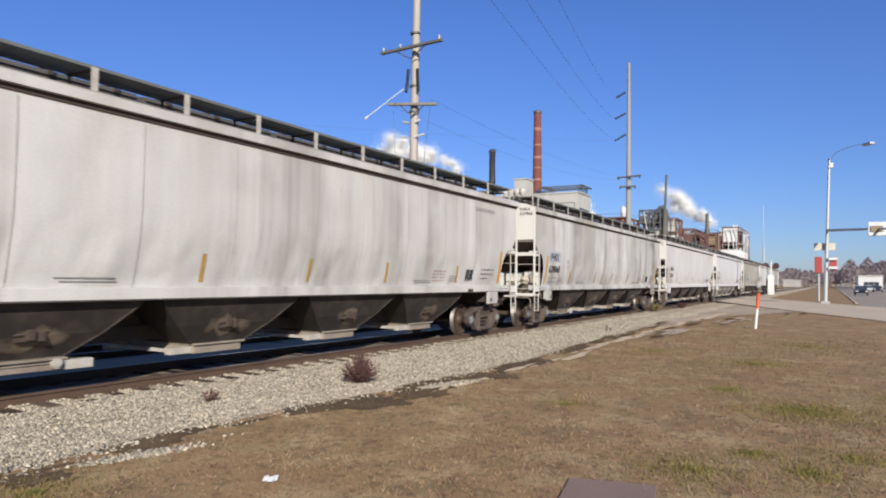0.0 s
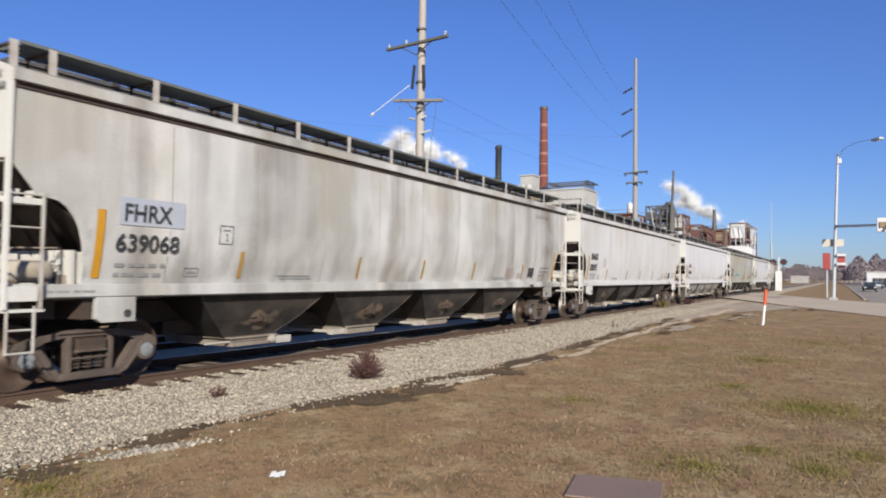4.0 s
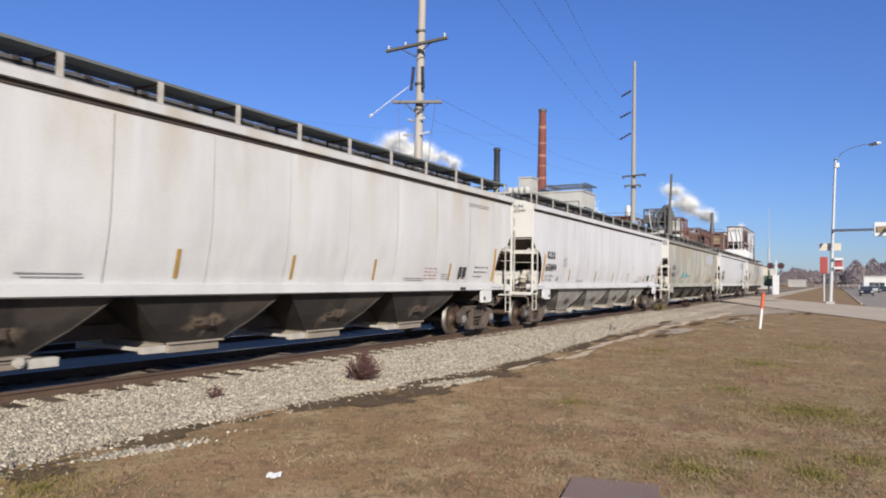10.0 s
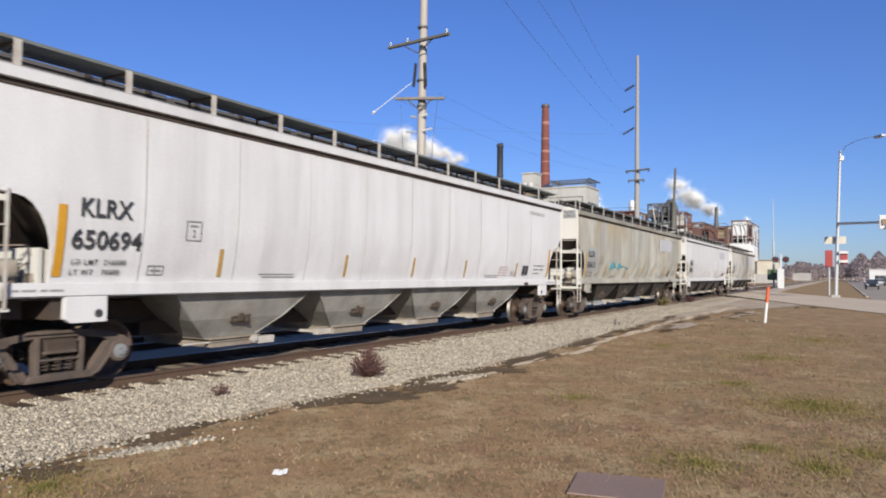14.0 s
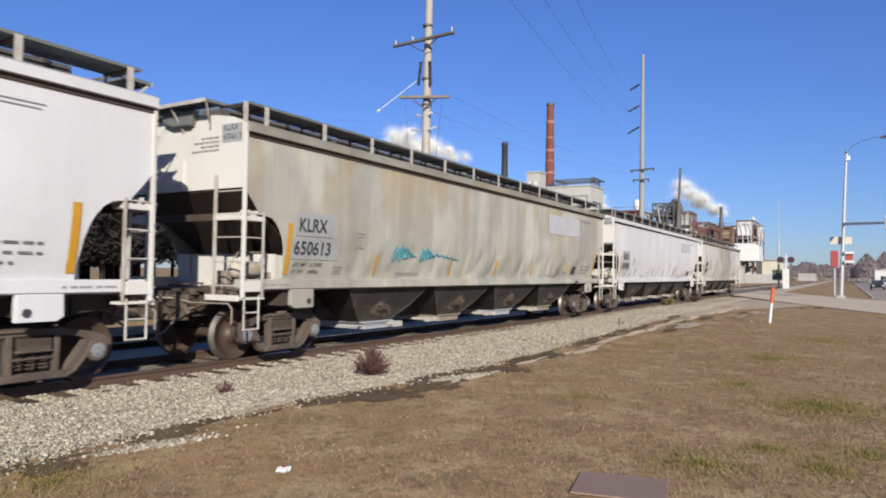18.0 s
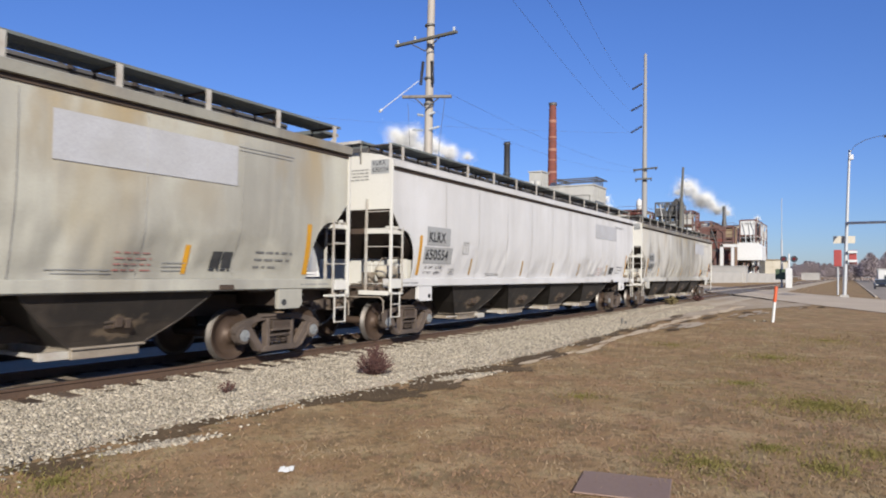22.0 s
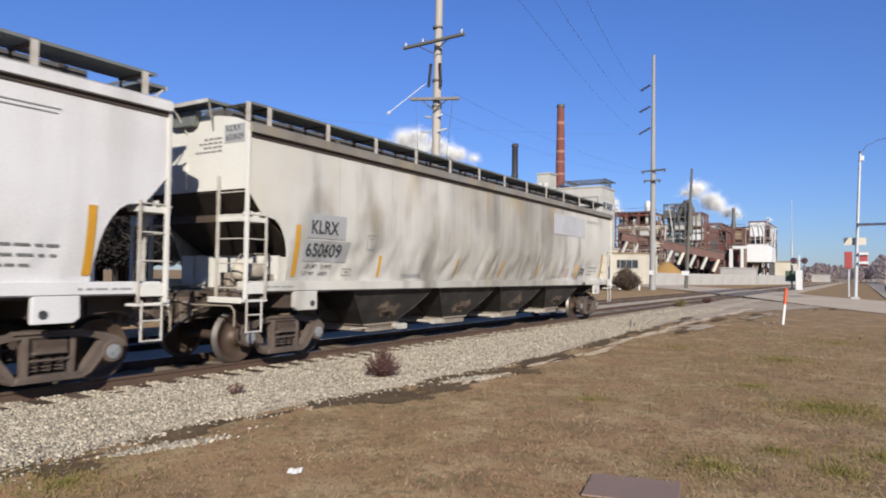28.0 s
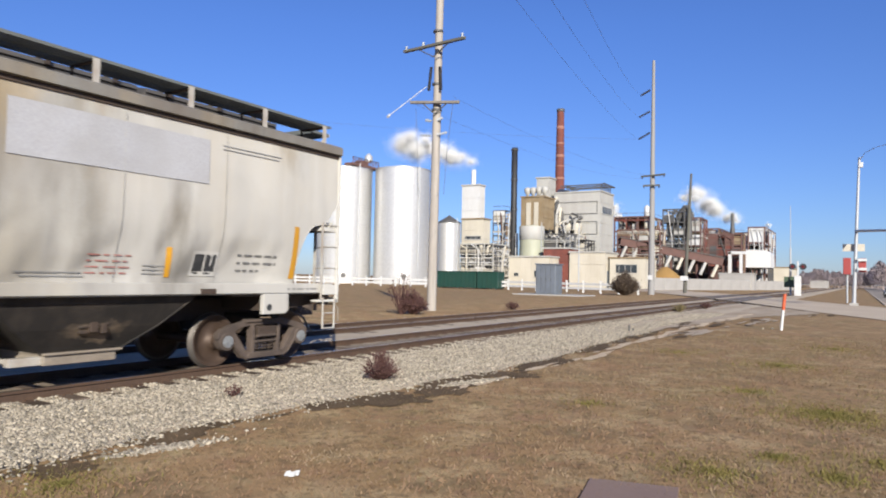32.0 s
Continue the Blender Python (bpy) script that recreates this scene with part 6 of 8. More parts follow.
def frame_tower(name, x0, x1, y0, y1, z0, z1, nx, ny, nz, label, mat, seed, fill=0.6, thick=0.3, mats=None, clad=0.35):
    """Open steel structure with floors, ducts and vessels in its bays."""
    rnd = random.Random(seed)
    mats = mats or (M_CLAD, M_CREAM, M_PLANT, M_BRICK, M_DGREY, M_PLANT, M_WHITE, M_BROWN)
    t = thing(name, label, "steel structure", pose(x0, y0, z0))
    w, d, h = x1 - x0, y1 - y0, z1 - z0
    for i in range(nx + 1):
        for j in range(ny + 1):
            x, y = w * i / nx, d * j / ny
            part("column", Shape().box(x - thick / 2, x + thick / 2, y - thick / 2, y + thick / 2, -0.3 if z0 < 1 else 0, h).mesh("column", mat), t)
    for k in range(1, nz + 1):
        z = h * k / nz
        for j in range(ny + 1):
            part("beam", Shape().box(0, w, d * j / ny - thick / 2.4, d * j / ny + thick / 2.4, z - thick, z).mesh("beam", mat), t)
        for i in range(nx + 1):
            part("beam", Shape().box(w * i / nx - thick / 2.4, w * i / nx + thick / 2.4, 0, d, z - thick, z).mesh("beam", mat), t)
        if k < nz or rnd.random() < 0.5:
            part("deck", Shape().box(0.1, w - 0.1, 0.1, d - 0.1, z - 0.08, z + 0.02).mesh("deck", M_DGREY), t)
            part("handrail", Shape().tube((0, 0, z + 1.05), (w, 0, z + 1.05), 0.06, n=5).tube((0, 0, z + 1.05), (0, d, z + 1.05), 0.06, n=5).mesh("handrail", mat), t)
    bw, bd, bh = w / nx, d / ny, h / nz
    for k in range(nz):
        for i in range(nx):
            for j in range(ny):
                cx, cy, z = bw * (i + 0.5), bd * (j + 0.5), bh * k
                if j == 0 and rnd.random() < clad:
                    part("panel", Shape().box(bw * i + 0.1, bw * (i + 1) - 0.1, -0.06, 0.06, z + 0.1, z + bh * rnd.choice((0.5, 0.75, 0.95))).mesh("panel", rnd.choice(mats)), t)
                if i == 0 and rnd.random() < clad:
                    part("panel", Shape().box(-0.06, 0.06, bd * j + 0.1, bd * (j + 1) - 0.1, z + 0.1, z + bh * rnd.choice((0.5, 0.75, 0.95))).mesh("panel", rnd.choice(mats)), t)
                for _ in range(2):
                    if rnd.random() > fill:
                        continue
                    m, kind = rnd.choice(mats), rnd.random()
                    r = min(bw, bd) * rnd.uniform(0.16, 0.36)
                    px, py = cx + rnd.uniform(-0.25, 0.25) * bw, cy + rnd.uniform(-0.25, 0.25) * bd
                    if kind < 0.4:
                        part("vessel", Shape().lathe([(0.02, 0.05), (r * 0.4, 0.1), (r, bh * 0.2), (r, bh * 0.8), (r * 0.5, bh * 0.93), (0.02, bh * 0.96)], (px, py, z), "z", 12).mesh("vessel", m), t)
                    elif kind < 0.65:
                        part("machine_housing", Shape().box(px - r, px + r, py - r, py + r, z + 0.05, z + bh * rnd.uniform(0.4, 0.85)).mesh("machine_housing", m, bevel=0.06), t)
                    else:
                        part("duct", Shape().path([(px - r, py, z + 0.1), (px - r, py, z + bh * 0.6), (px - r * 0.4, py - r * 0.4, z + bh * 0.8), (px - r * 0.4, py - r * 0.4, z + bh)], r * 0.28, 7).mesh("duct", m), t)
        for _ in range(3):
            z = bh * (k + rnd.uniform(0.3, 0.95))
            part("pipe", Shape().tube((-0.25, -0.2, z), (w, -0.2, z), rnd.uniform(0.06, 0.16), n=6).mesh("pipe", rnd.choice(mats)), t)
            part("pipe", Shape().tube((-0.2, 0, z - 0.4), (-0.2, d, z - 0.4), rnd.uniform(0.06, 0.16), n=6).mesh("pipe", rnd.choice(mats)), t)
    for j in range(3):
        x = rnd.uniform(0.1, 0.8) * w
        part("pipe", Shape().path([(x, -0.3, 0), (x, -0.3, h * rnd.uniform(0.5, 0.95)), (x + w * 0.2, -0.3, h * 0.97)], 0.14, 6).mesh("pipe", rnd.choice(mats)), t)
        y = rnd.uniform(0.1, 0.8) * d
        part("pipe", Shape().path([(-0.3, y, 0), (-0.3, y, h * rnd.uniform(0.5, 0.95)), (-0.3, y + d * 0.2, h * 0.97)], 0.14, 6).mesh("pipe", rnd.choice(mats)), t)
    for i in range(nx):
        k = rnd.randrange(nz)
        part("cross_brace", Shape().tube((bw * i, -0.05, bh * k), (bw * (i + 1), -0.05, bh * (k + 1)), 0.09, n=5).mesh("cross_brace", mat), t)
    return t


def build_plant():
    tank(122.3, 86.8, 6.12, 25.3, "tall white steel storage tank with a low conical roof", M_TANK, 1.3)
    t = tank(116.0, 98.2, 6.1, 25.2, "tall white steel storage tank with dark conveyor head on top", M_TANK, 1.0)
    part("conveyor_head", Shape().box(-4.2, 5.0, -5.6, -3.2, 25.5, 26.1).box(-1.0, 1.4, -5.5, -3.4, 26.1, 27.0).mesh("conveyor_head", M_PLANT, bevel=0.06), t)
    for i in range(10):
        x = -4.1 + i
        part("truss_post", Shape().box(x - 0.07, x + 0.07, -5.6, -5.46, 26.1, 27.3).mesh("truss_post", M_PLANT), t)
        if i < 9:
            part("truss_brace", Shape().tube((x, -5.55, 26.1 if i % 2 else 27.3), (x + 1, -5.55, 27.3 if i % 2 else 26.1), 0.06, n=5).mesh("truss_brace", M_PLANT), t)
    part("top_rail", Shape().box(-4.2, 5.0, -5.62, -5.48, 27.25, 27.4).mesh("top_rail", M_DGREY), t)
    part("dust_hood", Shape().lathe([(0.9, 0), (0.9, 1.2), (0.3, 1.9), (0.02, 2)], (2.6, -4.5, 27.2), "z", 14).mesh("dust_hood", M_GALV), t)
    tank(100, 108, 6.1, 25.2, "tall white steel storage tank behind the train", M_TANK, 1.0)
    tank(136.7, 83.2, 2.75, 14.6, "small pale tank with a dark conical roof", M_TANK, 1.9, rings=3, roof=M_DGREY)
    # white stair tower with its short stack
    block("boiler_tower", 149, 151.8, 81.9, 87, 25.1, M_WHITE, "narrow white clad tower with a short steel stack", 0.7, M_CLAD, (("x", 0.4, 8.5, 0.9, 2.2),))
    c = thing("exhaust_stack", "short white steel exhaust stack", "stack", pose(150.2, 84.3, 24.9))
    part("flue", Shape().lathe([(0.6, 0), (0.6, 4.4), (0.52, 4.4), (0.52, 3)], (0, 0, 0), "z", 16).mesh("flue", M_WHITE), c)
    part("collar", Shape().lathe([(0.9, 0), (0.9, 0.35), (0.6, 0.5)], (0, 0, 0), "z", 16).mesh("collar", M_DGREY), c)
    block("process_house", 147.5, 151.2, 79.8, 86, 16.3, M_CREAM, "cream clad process house on the plant's pipe racks", 0.8, M_BROWN, (("x", 0.6, 11.3, 4.5, 0.9), ("x", 0.6, 9.4, 4.5, 0.8)))
    frame_tower("pipe_rack", 141, 149.2, 73.5, 83, GZ, 9.8, 3, 4, 4, "pale steel pipe rack crowded with vessels and pipes", M_CLAD, 4, 0.85, 0.25, (M_CREAM, M_WHITE, M_CLAD, M_DGREY, M_CREAM))
    frame_tower("stair_frame", 158, 161, 79, 82.5, GZ, 19.5, 1, 1, 6, "slim dark steel stair frame beside the black stack", M_DGREY, 9, 0.6, 0.22)
    c = thing("black_stack", "slim matt black steel smokestack", "stack", pose(162, 78.5, GZ))
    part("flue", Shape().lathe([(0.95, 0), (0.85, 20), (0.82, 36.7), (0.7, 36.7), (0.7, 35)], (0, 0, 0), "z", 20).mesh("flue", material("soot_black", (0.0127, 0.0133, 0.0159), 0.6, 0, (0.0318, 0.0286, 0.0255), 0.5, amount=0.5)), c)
    for h in (12, 20, 28, 36):
        part("ring", Shape().lathe([(0.9, 0), (1.05, 0.05), (1.05, 0.25), (0.9, 0.3)], (0, 0, h), "z", 20).mesh("ring", M_DGREY), c)
    c = thing("vent_pipe", "white vertical vent pipe", "pipe", pose(160.5, 76.8, GZ))
    part("flue", Shape().lathe([(0.4, 0), (0.4, 13.6)], (0, 0, 0), "z", 12).mesh("flue", M_WHITE), c)
    # tan filter house on a pale green tank
    block("filter_house", 168.8, 176.8, 73, 79.5, 24.0, M_BROWN, "tan clad filter house with pale panels", 1.3, M_BROWN, (), (), 15.5)
    for i, y in enumerate((74.3, 76.6)):
        c = solid("wall_panel", Shape().box(168.6, 168.85, y, y + 1.3, 16, 22.5).mesh("wall_panel", M_CREAM), "pale upright panel on the tan filter house", "panel", group="panels of the filter house")
    for y in (73.3, 75, 76.7, 78.4):
        solid("cyclone", Shape().lathe([(0.02, 0), (0.3, 0.2), (0.95, 1.4), (0.95, 2.2), (0.5, 2.6), (0.02, 2.7)], (170.5, y, 24.3), "z", 14).mesh("cyclone", M_CLAD), "small pale dust cyclone on the filter house", "cyclone", group="dust cyclones")
    tank(159.5, 72.0, 3.15, 15.2, "squat pale green process tank with a grey top band", M_PALEGREEN, 0.5, 36, 3, "process_tank")
    solid("tank_band", Shape().lathe([(3.18, 0), (3.26, 0.05), (3.26, 3.4), (3.18, 3.5)], (159.5, 72, 11.6), "z", 36).mesh("tank_band", M_CLAD), "pale grey metal band round the process tank", "band")
    block("pump_house", 149.8, 162, 63, 76.1, 6.9, M_CREAM, "low cream pump house behind the white fence", 1.5, M_CLAD, (("x", 3, 2.2, 0.8, 1.6), ("x", 8, 2.4, 1.2, 0.8)))
    frame_tower("pipe_rack", 164, 168, 63, 74, GZ, 13.5, 1, 3, 3, "tall pipe rack with grey ducts beside the boiler house", M_DGREY, 17, 0.9, 0.25, (M_CLAD, M_CREAM, M_DGREY, M_CLAD))
    # grey boiler house and the brick chimney
    b = block("boiler_house", 180, 191, 60.7, 74.5, 26.2, M_CLAD, "big grey clad boiler house with a dark roof frame", 1.1, M_CLAD, (("y", 1.2, 20.3, 8, 2.0),))
    for i in range(6):
        for y in (0.5, 10.5):
            part("roof_post", Shape().tube((1.5 + i * 1.6, y, 26.4), (1.5 + i * 1.6, y, 28.5), 0.16, n=6).mesh("roof_post", M_DGREY), b)
    for u in (-0.5, 10.5):
        part("roof_beam", Shape().box(0.5, 10.5, u - 0.15, u + 0.15, 28.4, 28.75).mesh("roof_beam", M_DGREY), b)
    for u in (1.5, 4.7, 7.9, 9.5):
        part("roof_beam", Shape().box(u - 0.15, u + 0.15, -0.6, 12.5, 28.4, 28.7).mesh("roof_beam", M_DGREY), b)
    part("steam_drum", Shape().lathe([(0.02, 0), (1.2, 0.15), (1.9, 0.7), (1.9, 6.6), (1.2, 7.15), (0.02, 7.3)], (-2.6, 4.6, 16.2), "y", 20).mesh("steam_drum", M_CREAM), b, "big cream horizontal drum")
    for y in (5.6, 8.2, 10.8):
        part("drum_band", Shape().lathe([(1.9, 0), (1.97, 0.02), (1.97, 0.28), (1.9, 0.3)], (-2.6, y, 16.2), "y", 20).mesh("drum_band", M_CLAD), b)
        part("drum_saddle", Shape().box(-3.8, 0.1, y - 0.15, y + 0.15, 13.6, 14.6).mesh("drum_saddle", M_DGREY), b)
    # dark box standing in for the shadowed opening below the drum
    part("dark_opening_box", Shape().box(-2.2, 0.1, 4.5, 9.5, 10.5, 12.6).mesh("dark_opening_box", M_DGREY, bevel=0.1), b)
    for i in range(5):
        part("duct", Shape().path([(-1.5 - 0.6 * i, 10.5 + 0.7 * i, 8), (-1.5 - 0.6 * i, 10.5 + 0.7 * i, 18 + i), (-0.5, 11.2 + 0.4 * i, 21 + i)], 0.42, 8).mesh("duct", (M_DGREY, M_CREAM, M_CLAD)[i % 3]), b)
    for u, z, ww, hh in ((1.0, 14.5, 6.5, 3.5), (8.3, 14.5, 4.5, 3.5), (1.0, 20.2, 12.2, 3.4)):
        f = Shape()
        for zz in (z, z + hh):
            f.box(-0.14, -0.07, u, u + ww, zz - 0.08, zz + 0.08)
        for uu in (u, u + ww):
            f.box(-0.14, -0.07, uu - 0.08, uu + 0.08, z, z + hh)
        part("panel_frame", f.mesh("panel_frame", M_DGREY), b)
    part("walkway", Shape().box(-1.2, 0, 0.5, 13.5, 9.6, 9.75).box(-1.2, -1.1, 0.5, 13.5, 10.7, 10.8).mesh("walkway", M_DGREY), b)
    part("flue_duct", Shape().path([(5, 12, 26.3), (14, 17, 28), (26, 22, 30), (31, 24.5, 29)], 1.5, 12).mesh("flue_duct", M_DGREY), b)
    rnd = random.Random(61)
    c = thing("duct_bank", "crowded bank of ducts on steel legs beside the boiler house", "ducts", pose(172, 62, GZ))
    for i in range(4):
        for j in range(3):
            part("leg", Shape().box(i * 2.2 - 0.14, i * 2.2 + 0.14, j * 5.2 - 0.14, j * 5.2 + 0.14, 0, 12.5 + 3.0 * (j == 2)).mesh("leg", M_DGREY), c)
    for z in (5.2, 8.8, 12.4):
        part("catwalk", Shape().box(-0.5, 7.2, -0.4, 10.8, z, z + 0.12).mesh("catwalk", M_DGREY), c)
        part("handrail", Shape().tube((-0.5, -0.4, z + 1.1), (-0.5, 10.8, z + 1.1), 0.06, n=5).tube((-0.5, -0.4, z + 0.6), (-0.5, 10.8, z + 0.6), 0.04, n=5).mesh("handrail", M_CLAD), c)
    for i in range(16):
        x, y, r = rnd.uniform(0, 5), rnd.uniform(0.5, 14), rnd.uniform(0.22, 0.6)
        z0, z1 = rnd.uniform(5, 11), rnd.uniform(13, 21)
        pts = [(x, y, z0), (x, y, z0 + 0.5 * (z1 - z0)), (x - 0.8, y + rnd.uniform(-2.5, 2.5), z1 - 1.0), (x + 2, y + rnd.uniform(-2, 2), z1)]
        part("duct", Shape().path(pts, r, 9).mesh("duct", (M_DGREY, M_CREAM, M_CLAD, M_DGREY, M_PLANT)[i % 5]), c)
    for i in range(7):
        y, z = rnd.uniform(0, 10), rnd.choice((5.3, 8.9, 12.5))
        part("machine_housing", Shape().box(0.2, 2.4, y, y + rnd.uniform(1, 2.4), z, z + rnd.uniform(1.2, 2.8)).mesh("machine_housing", (M_CREAM, M_CLAD, M_DGREY)[i % 3], bevel=0.08), c)
    for i in range(10):
        z = 4.6 + 1.05 * i
        part("pipe", Shape().path([(-0.9, -1 + rnd.uniform(0, 2), z), (-0.9, 7 + rnd.uniform(0, 4), z), (-0.9, 12, z + rnd.uniform(-2, 2))], rnd.uniform(0.07, 0.16), 6).mesh("pipe", (M_CREAM, M_DGREY, M_CLAD)[i % 3]), c)
    block("hoist_tower", 179.5, 184, 75.8, 79.8, 30.8, M_CLAD, "grey clad hoist tower beside the chimney", 0.9, M_CLAD)
    c = thing("brick_chimney", "tall red brick chimney with faded pale bands", "chimney", pose(213.2, 86.3, GZ))
    part("shaft", Shape().lathe([(1.95, 0), (1.6, 32), (1.2, 58.8)], (0, 0, 0), "z", 28).mesh("shaft", M_BRICK), c)
    part("cap", Shape().lathe([(1.22, 0), (1.38, 0.15), (1.38, 1.0), (1.0, 1.0), (1.0, 0)], (0, 0, 58.6), "z", 28).mesh("cap", M_DGREY), c)
    for h, bh in ((35.5, 0.7), (39.8, 0.35), (43.0, 0.9), (47.5, 0.5), (52.6, 1.1)):
        r = 1.6 - (h - 32) / 26.8 * 0.40
        part("pale_band", Shape().lathe([(r + 0.01, 0), (r + 0.03, 0.02), (r + 0.02, bh), (r - 0.01, bh + 0.02)], (0, 0, h), "z", 28).mesh("pale_band", M_STRIPE), c, "faded pale painted band")
    block("brick_house", 155.8, 163, 60.5, 67.1, 9.2, M_BRICK, "small red brick house among the cream sheds", 2.0, M_CLAD)
    block("cream_shed", 155.2, 164, 51, 60, 8.2, M_CREAM, "cream clad shed with grey roller doors", 1.2, M_CLAD, (), (("y", 1, 3, 4, M_CABINET), ("y", 5, 3, 4, M_CABINET)))
    block("cream_shed", 156.7, 166, 42, 50.5, 6.9, M_CREAM, "low cream clad shed by the plant gate", 1.2, M_BROWN, (("x", 2, 3.6, 5, 2),))
    # rusty works on the far side
    frame_tower("process_tower", 221, 236, 58, 69.7, GZ, 22.9, 3, 3, 5, "rust-brown process steelwork packed with vessels", M_PLANT, 21, 0.8, 0.45)
    solid("head_tank", Shape().lathe([(0.02, 0), (0.95, 0.4), (0.95, 3.6), (0.02, 4.4)], (227, 60.6, 22.8), "z", 16).mesh("head_tank", M_WHITE), "small white head tank on the steelwork", "tank")
    frame_tower("process_tower", 234, 248, 50, 57, GZ, 26.3, 2, 2, 6, "blue-grey tower of ducts and filters", M_DGREY, 22, 0.9, 0.4, (M_CABINET, M_CLAD, M_DGREY, M_WHITE))
    solid("elbow_duct", Shape().path([(236, 54, 18), (235, 51.5, 25), (234.6, 49.6, 27), (234.5, 48.6, 26.2), (234.5, 48.4, 16)], 0.9, 10).mesh("elbow_duct", M_DGREY), "big dark elbow duct over the tower", "duct")
    frame_tower("process_tower", 235, 246, 45, 49.6, GZ, 23.3, 2, 1, 5, "brown steel tower with pale vessels", M_PLANT, 23, 0.9, 0.4)
    frame_tower("process_tower", 246, 296, 41, 48, GZ, 20.4, 6, 2, 4, "long rust-brown process steelwork with tanks", M_PLANT, 24, 0.75, 0.45)
    c = thing("dark_stack", "short dark steel stack above the rusty works", "stack", pose(247.3, 37, 12))
    part("flue", Shape().lathe([(0.9, 0), (0.85, 7), (0.6, 9), (0.55, 13.5)], (0, 0, 0), "z", 16).mesh("flue", M_DGREY), c)
    block("works_hall", 248, 282, 32, 40, 18.6, M_CREAM, "tan works hall behind the rusty steelwork", 2.0, M_PLANT, (("y", 4, 13, 20, 2.5), ("x", 1, 13, 5, 2.5)), (), GZ, (15.4, 0.8, M_PLANT))
    frame_tower("process_tower", 243.5, 276, 26.6, 31.5, GZ, 20.4, 3, 1, 4, "open brown steel frame with white columns", M_PLANT, 26, 0.5, 0.45, (M_WHITE, M_WHITE, M_CLAD))
    frame_tower("process_tower", 254, 300, 52, 71, GZ, 17.0, 5, 2, 4, "broad rust-red steelwork behind the conveyor", M_PLANT, 27, 0.85, 0.5, (M_PLANT, M_BRICK, M_CREAM, M_CLAD, M_BRICK))
    b = thing("white_screen_house", "plain white clad hopper house on dark legs", "industrial building", pose(233, 26.4, GZ))
    part("wall", Shape().prism([(-2.6, 6.8), (5.4, 6.8), (5.4, 12.4), (-1.4, 12.2), (-2.6, 11.2)], 0, 12, "x").mesh("wall", material("fresh_white_cladding", (0.56, 0.56, 0.554), 0.5, 0, (0.509, 0.509, 0.503), 0.3, fine=2, amount=0.4, bump=0.02), bevel=0.05), b)
    for x in (0.6, 6, 11.4):
        for y in (-2.1, 4.9):
            part("leg", Shape().box(x - 0.3, x + 0.3, y - 0.3, y + 0.3, 0, 6.8).mesh("leg", M_DGREY), b)
    frame_tower("process_tower", 219, 226, 30.2, 39.4, GZ, 16.6, 2, 4, 5, "dark rust-red steelwork with stairs and ducts", M_PLANT, 31, 0.95, 0.4, (M_PLANT, M_BRICK, M_DGREY, M_PLANT, M_BROWN), 0.55)
    frame_tower("process_tower", 206, 212, 51, 64, GZ, 17.5, 1, 4, 5, "orange-brown steelwork with pale ducts by the conveyor", M_PLANT, 33, 0.9, 0.4, (M_CREAM, M_BROWN, M_PLANT, M_CLAD))
    solid("concrete_bin", Shape().box(192, 196, 23.4, 32, GZ - 0.2, 4.2).box(191.8, 196.2, 23.2, 32.2, 4.0, 4.3).mesh("concrete_bin", M_CONC, bevel=0.06), "low pale concrete bin behind the yard wall", "bin")
    solid("white_portal", Shape().box(216, 216.8, 32.6, 33.5, GZ, 11).box(216, 216.8, 28.6, 33.5, 10.2, 11).box(216, 216.8, 29.6, 30.4, GZ, 10.2).mesh("white_portal", M_WHITE, bevel=0.05), "white steel portal frame in front of the rusty works", "frame")
    # conveyor gallery that slopes down over the yard
    g = thing("conveyor_gallery", "long sloping rust-brown conveyor gallery on slanted legs", "conveyor")
    a, e = Vector((206, 63, 13.6)), Vector((213, 34.5, 7.6))
    q = (e - a).to_track_quat("Y", "Z").to_matrix().to_4x4()
    part("gallery", Shape().box(-1.4, 1.4, 0, (e - a).length, -1.1, 1.3, Matrix.Translation(a) @ q).mesh("gallery", M_PLANT, bevel=0.08), g)
    part("gallery_roof", Shape().box(-1.7, 1.7, -0.4, (e - a).length + 0.4, 1.3, 1.5, Matrix.Translation(a) @ q).mesh("gallery_roof", M_DGREY), g)
    for i in range(9):
        p = a.lerp(e, (i + 0.6) / 9)
        part("chute", Shape().tube((p.x - 1, p.y, p.z - 1.0), (p.x - 1.8, p.y + 1.4, p.z - 4.6), 0.5, n=10).mesh("chute", (M_CLAD, M_CLAD, M_CREAM)[i % 3]), g)
    for i in range(5):
        p = a.lerp(e, i / 4)
        part("leg", Shape().box(p.x + 0.5, p.x + 1.1, p.y - 0.3, p.y + 0.3, GZ, p.z - 1).mesh("leg", M_PLANT), g)
    s = Shape()
    s.lathe([(7.2, 0), (5.2, 2.2), (2.6, 4.6), (0.6, 6.0), (0.02, 6.1)], (196, 47, GZ - 0.05), "z", 24)
    solid("grain_pile", s.mesh("grain_pile", M_CORN), "heap of orange-yellow grain behind the yard wall", "grain pile")
    b = thing("loading_shed", "open dark loading shed with a tapered hopper", "shed", pose(226, 36, GZ))
    for x in (0, 6):
        for y in (0, 4, 8, 12):
            part("post", Shape().box(x - 0.3, x + 0.3, y - 0.3, y + 0.3, 0, 9).mesh("post", M_PLANT), b)
    part("roof", Shape().box(-1, 7, -1, 13, 9, 9.6).mesh("roof", M_PLANT), b)
    part("back_wall", Shape().box(6.4, 6.7, -1, 13, 0, 9).mesh("back_wall", M_DGREY), b)
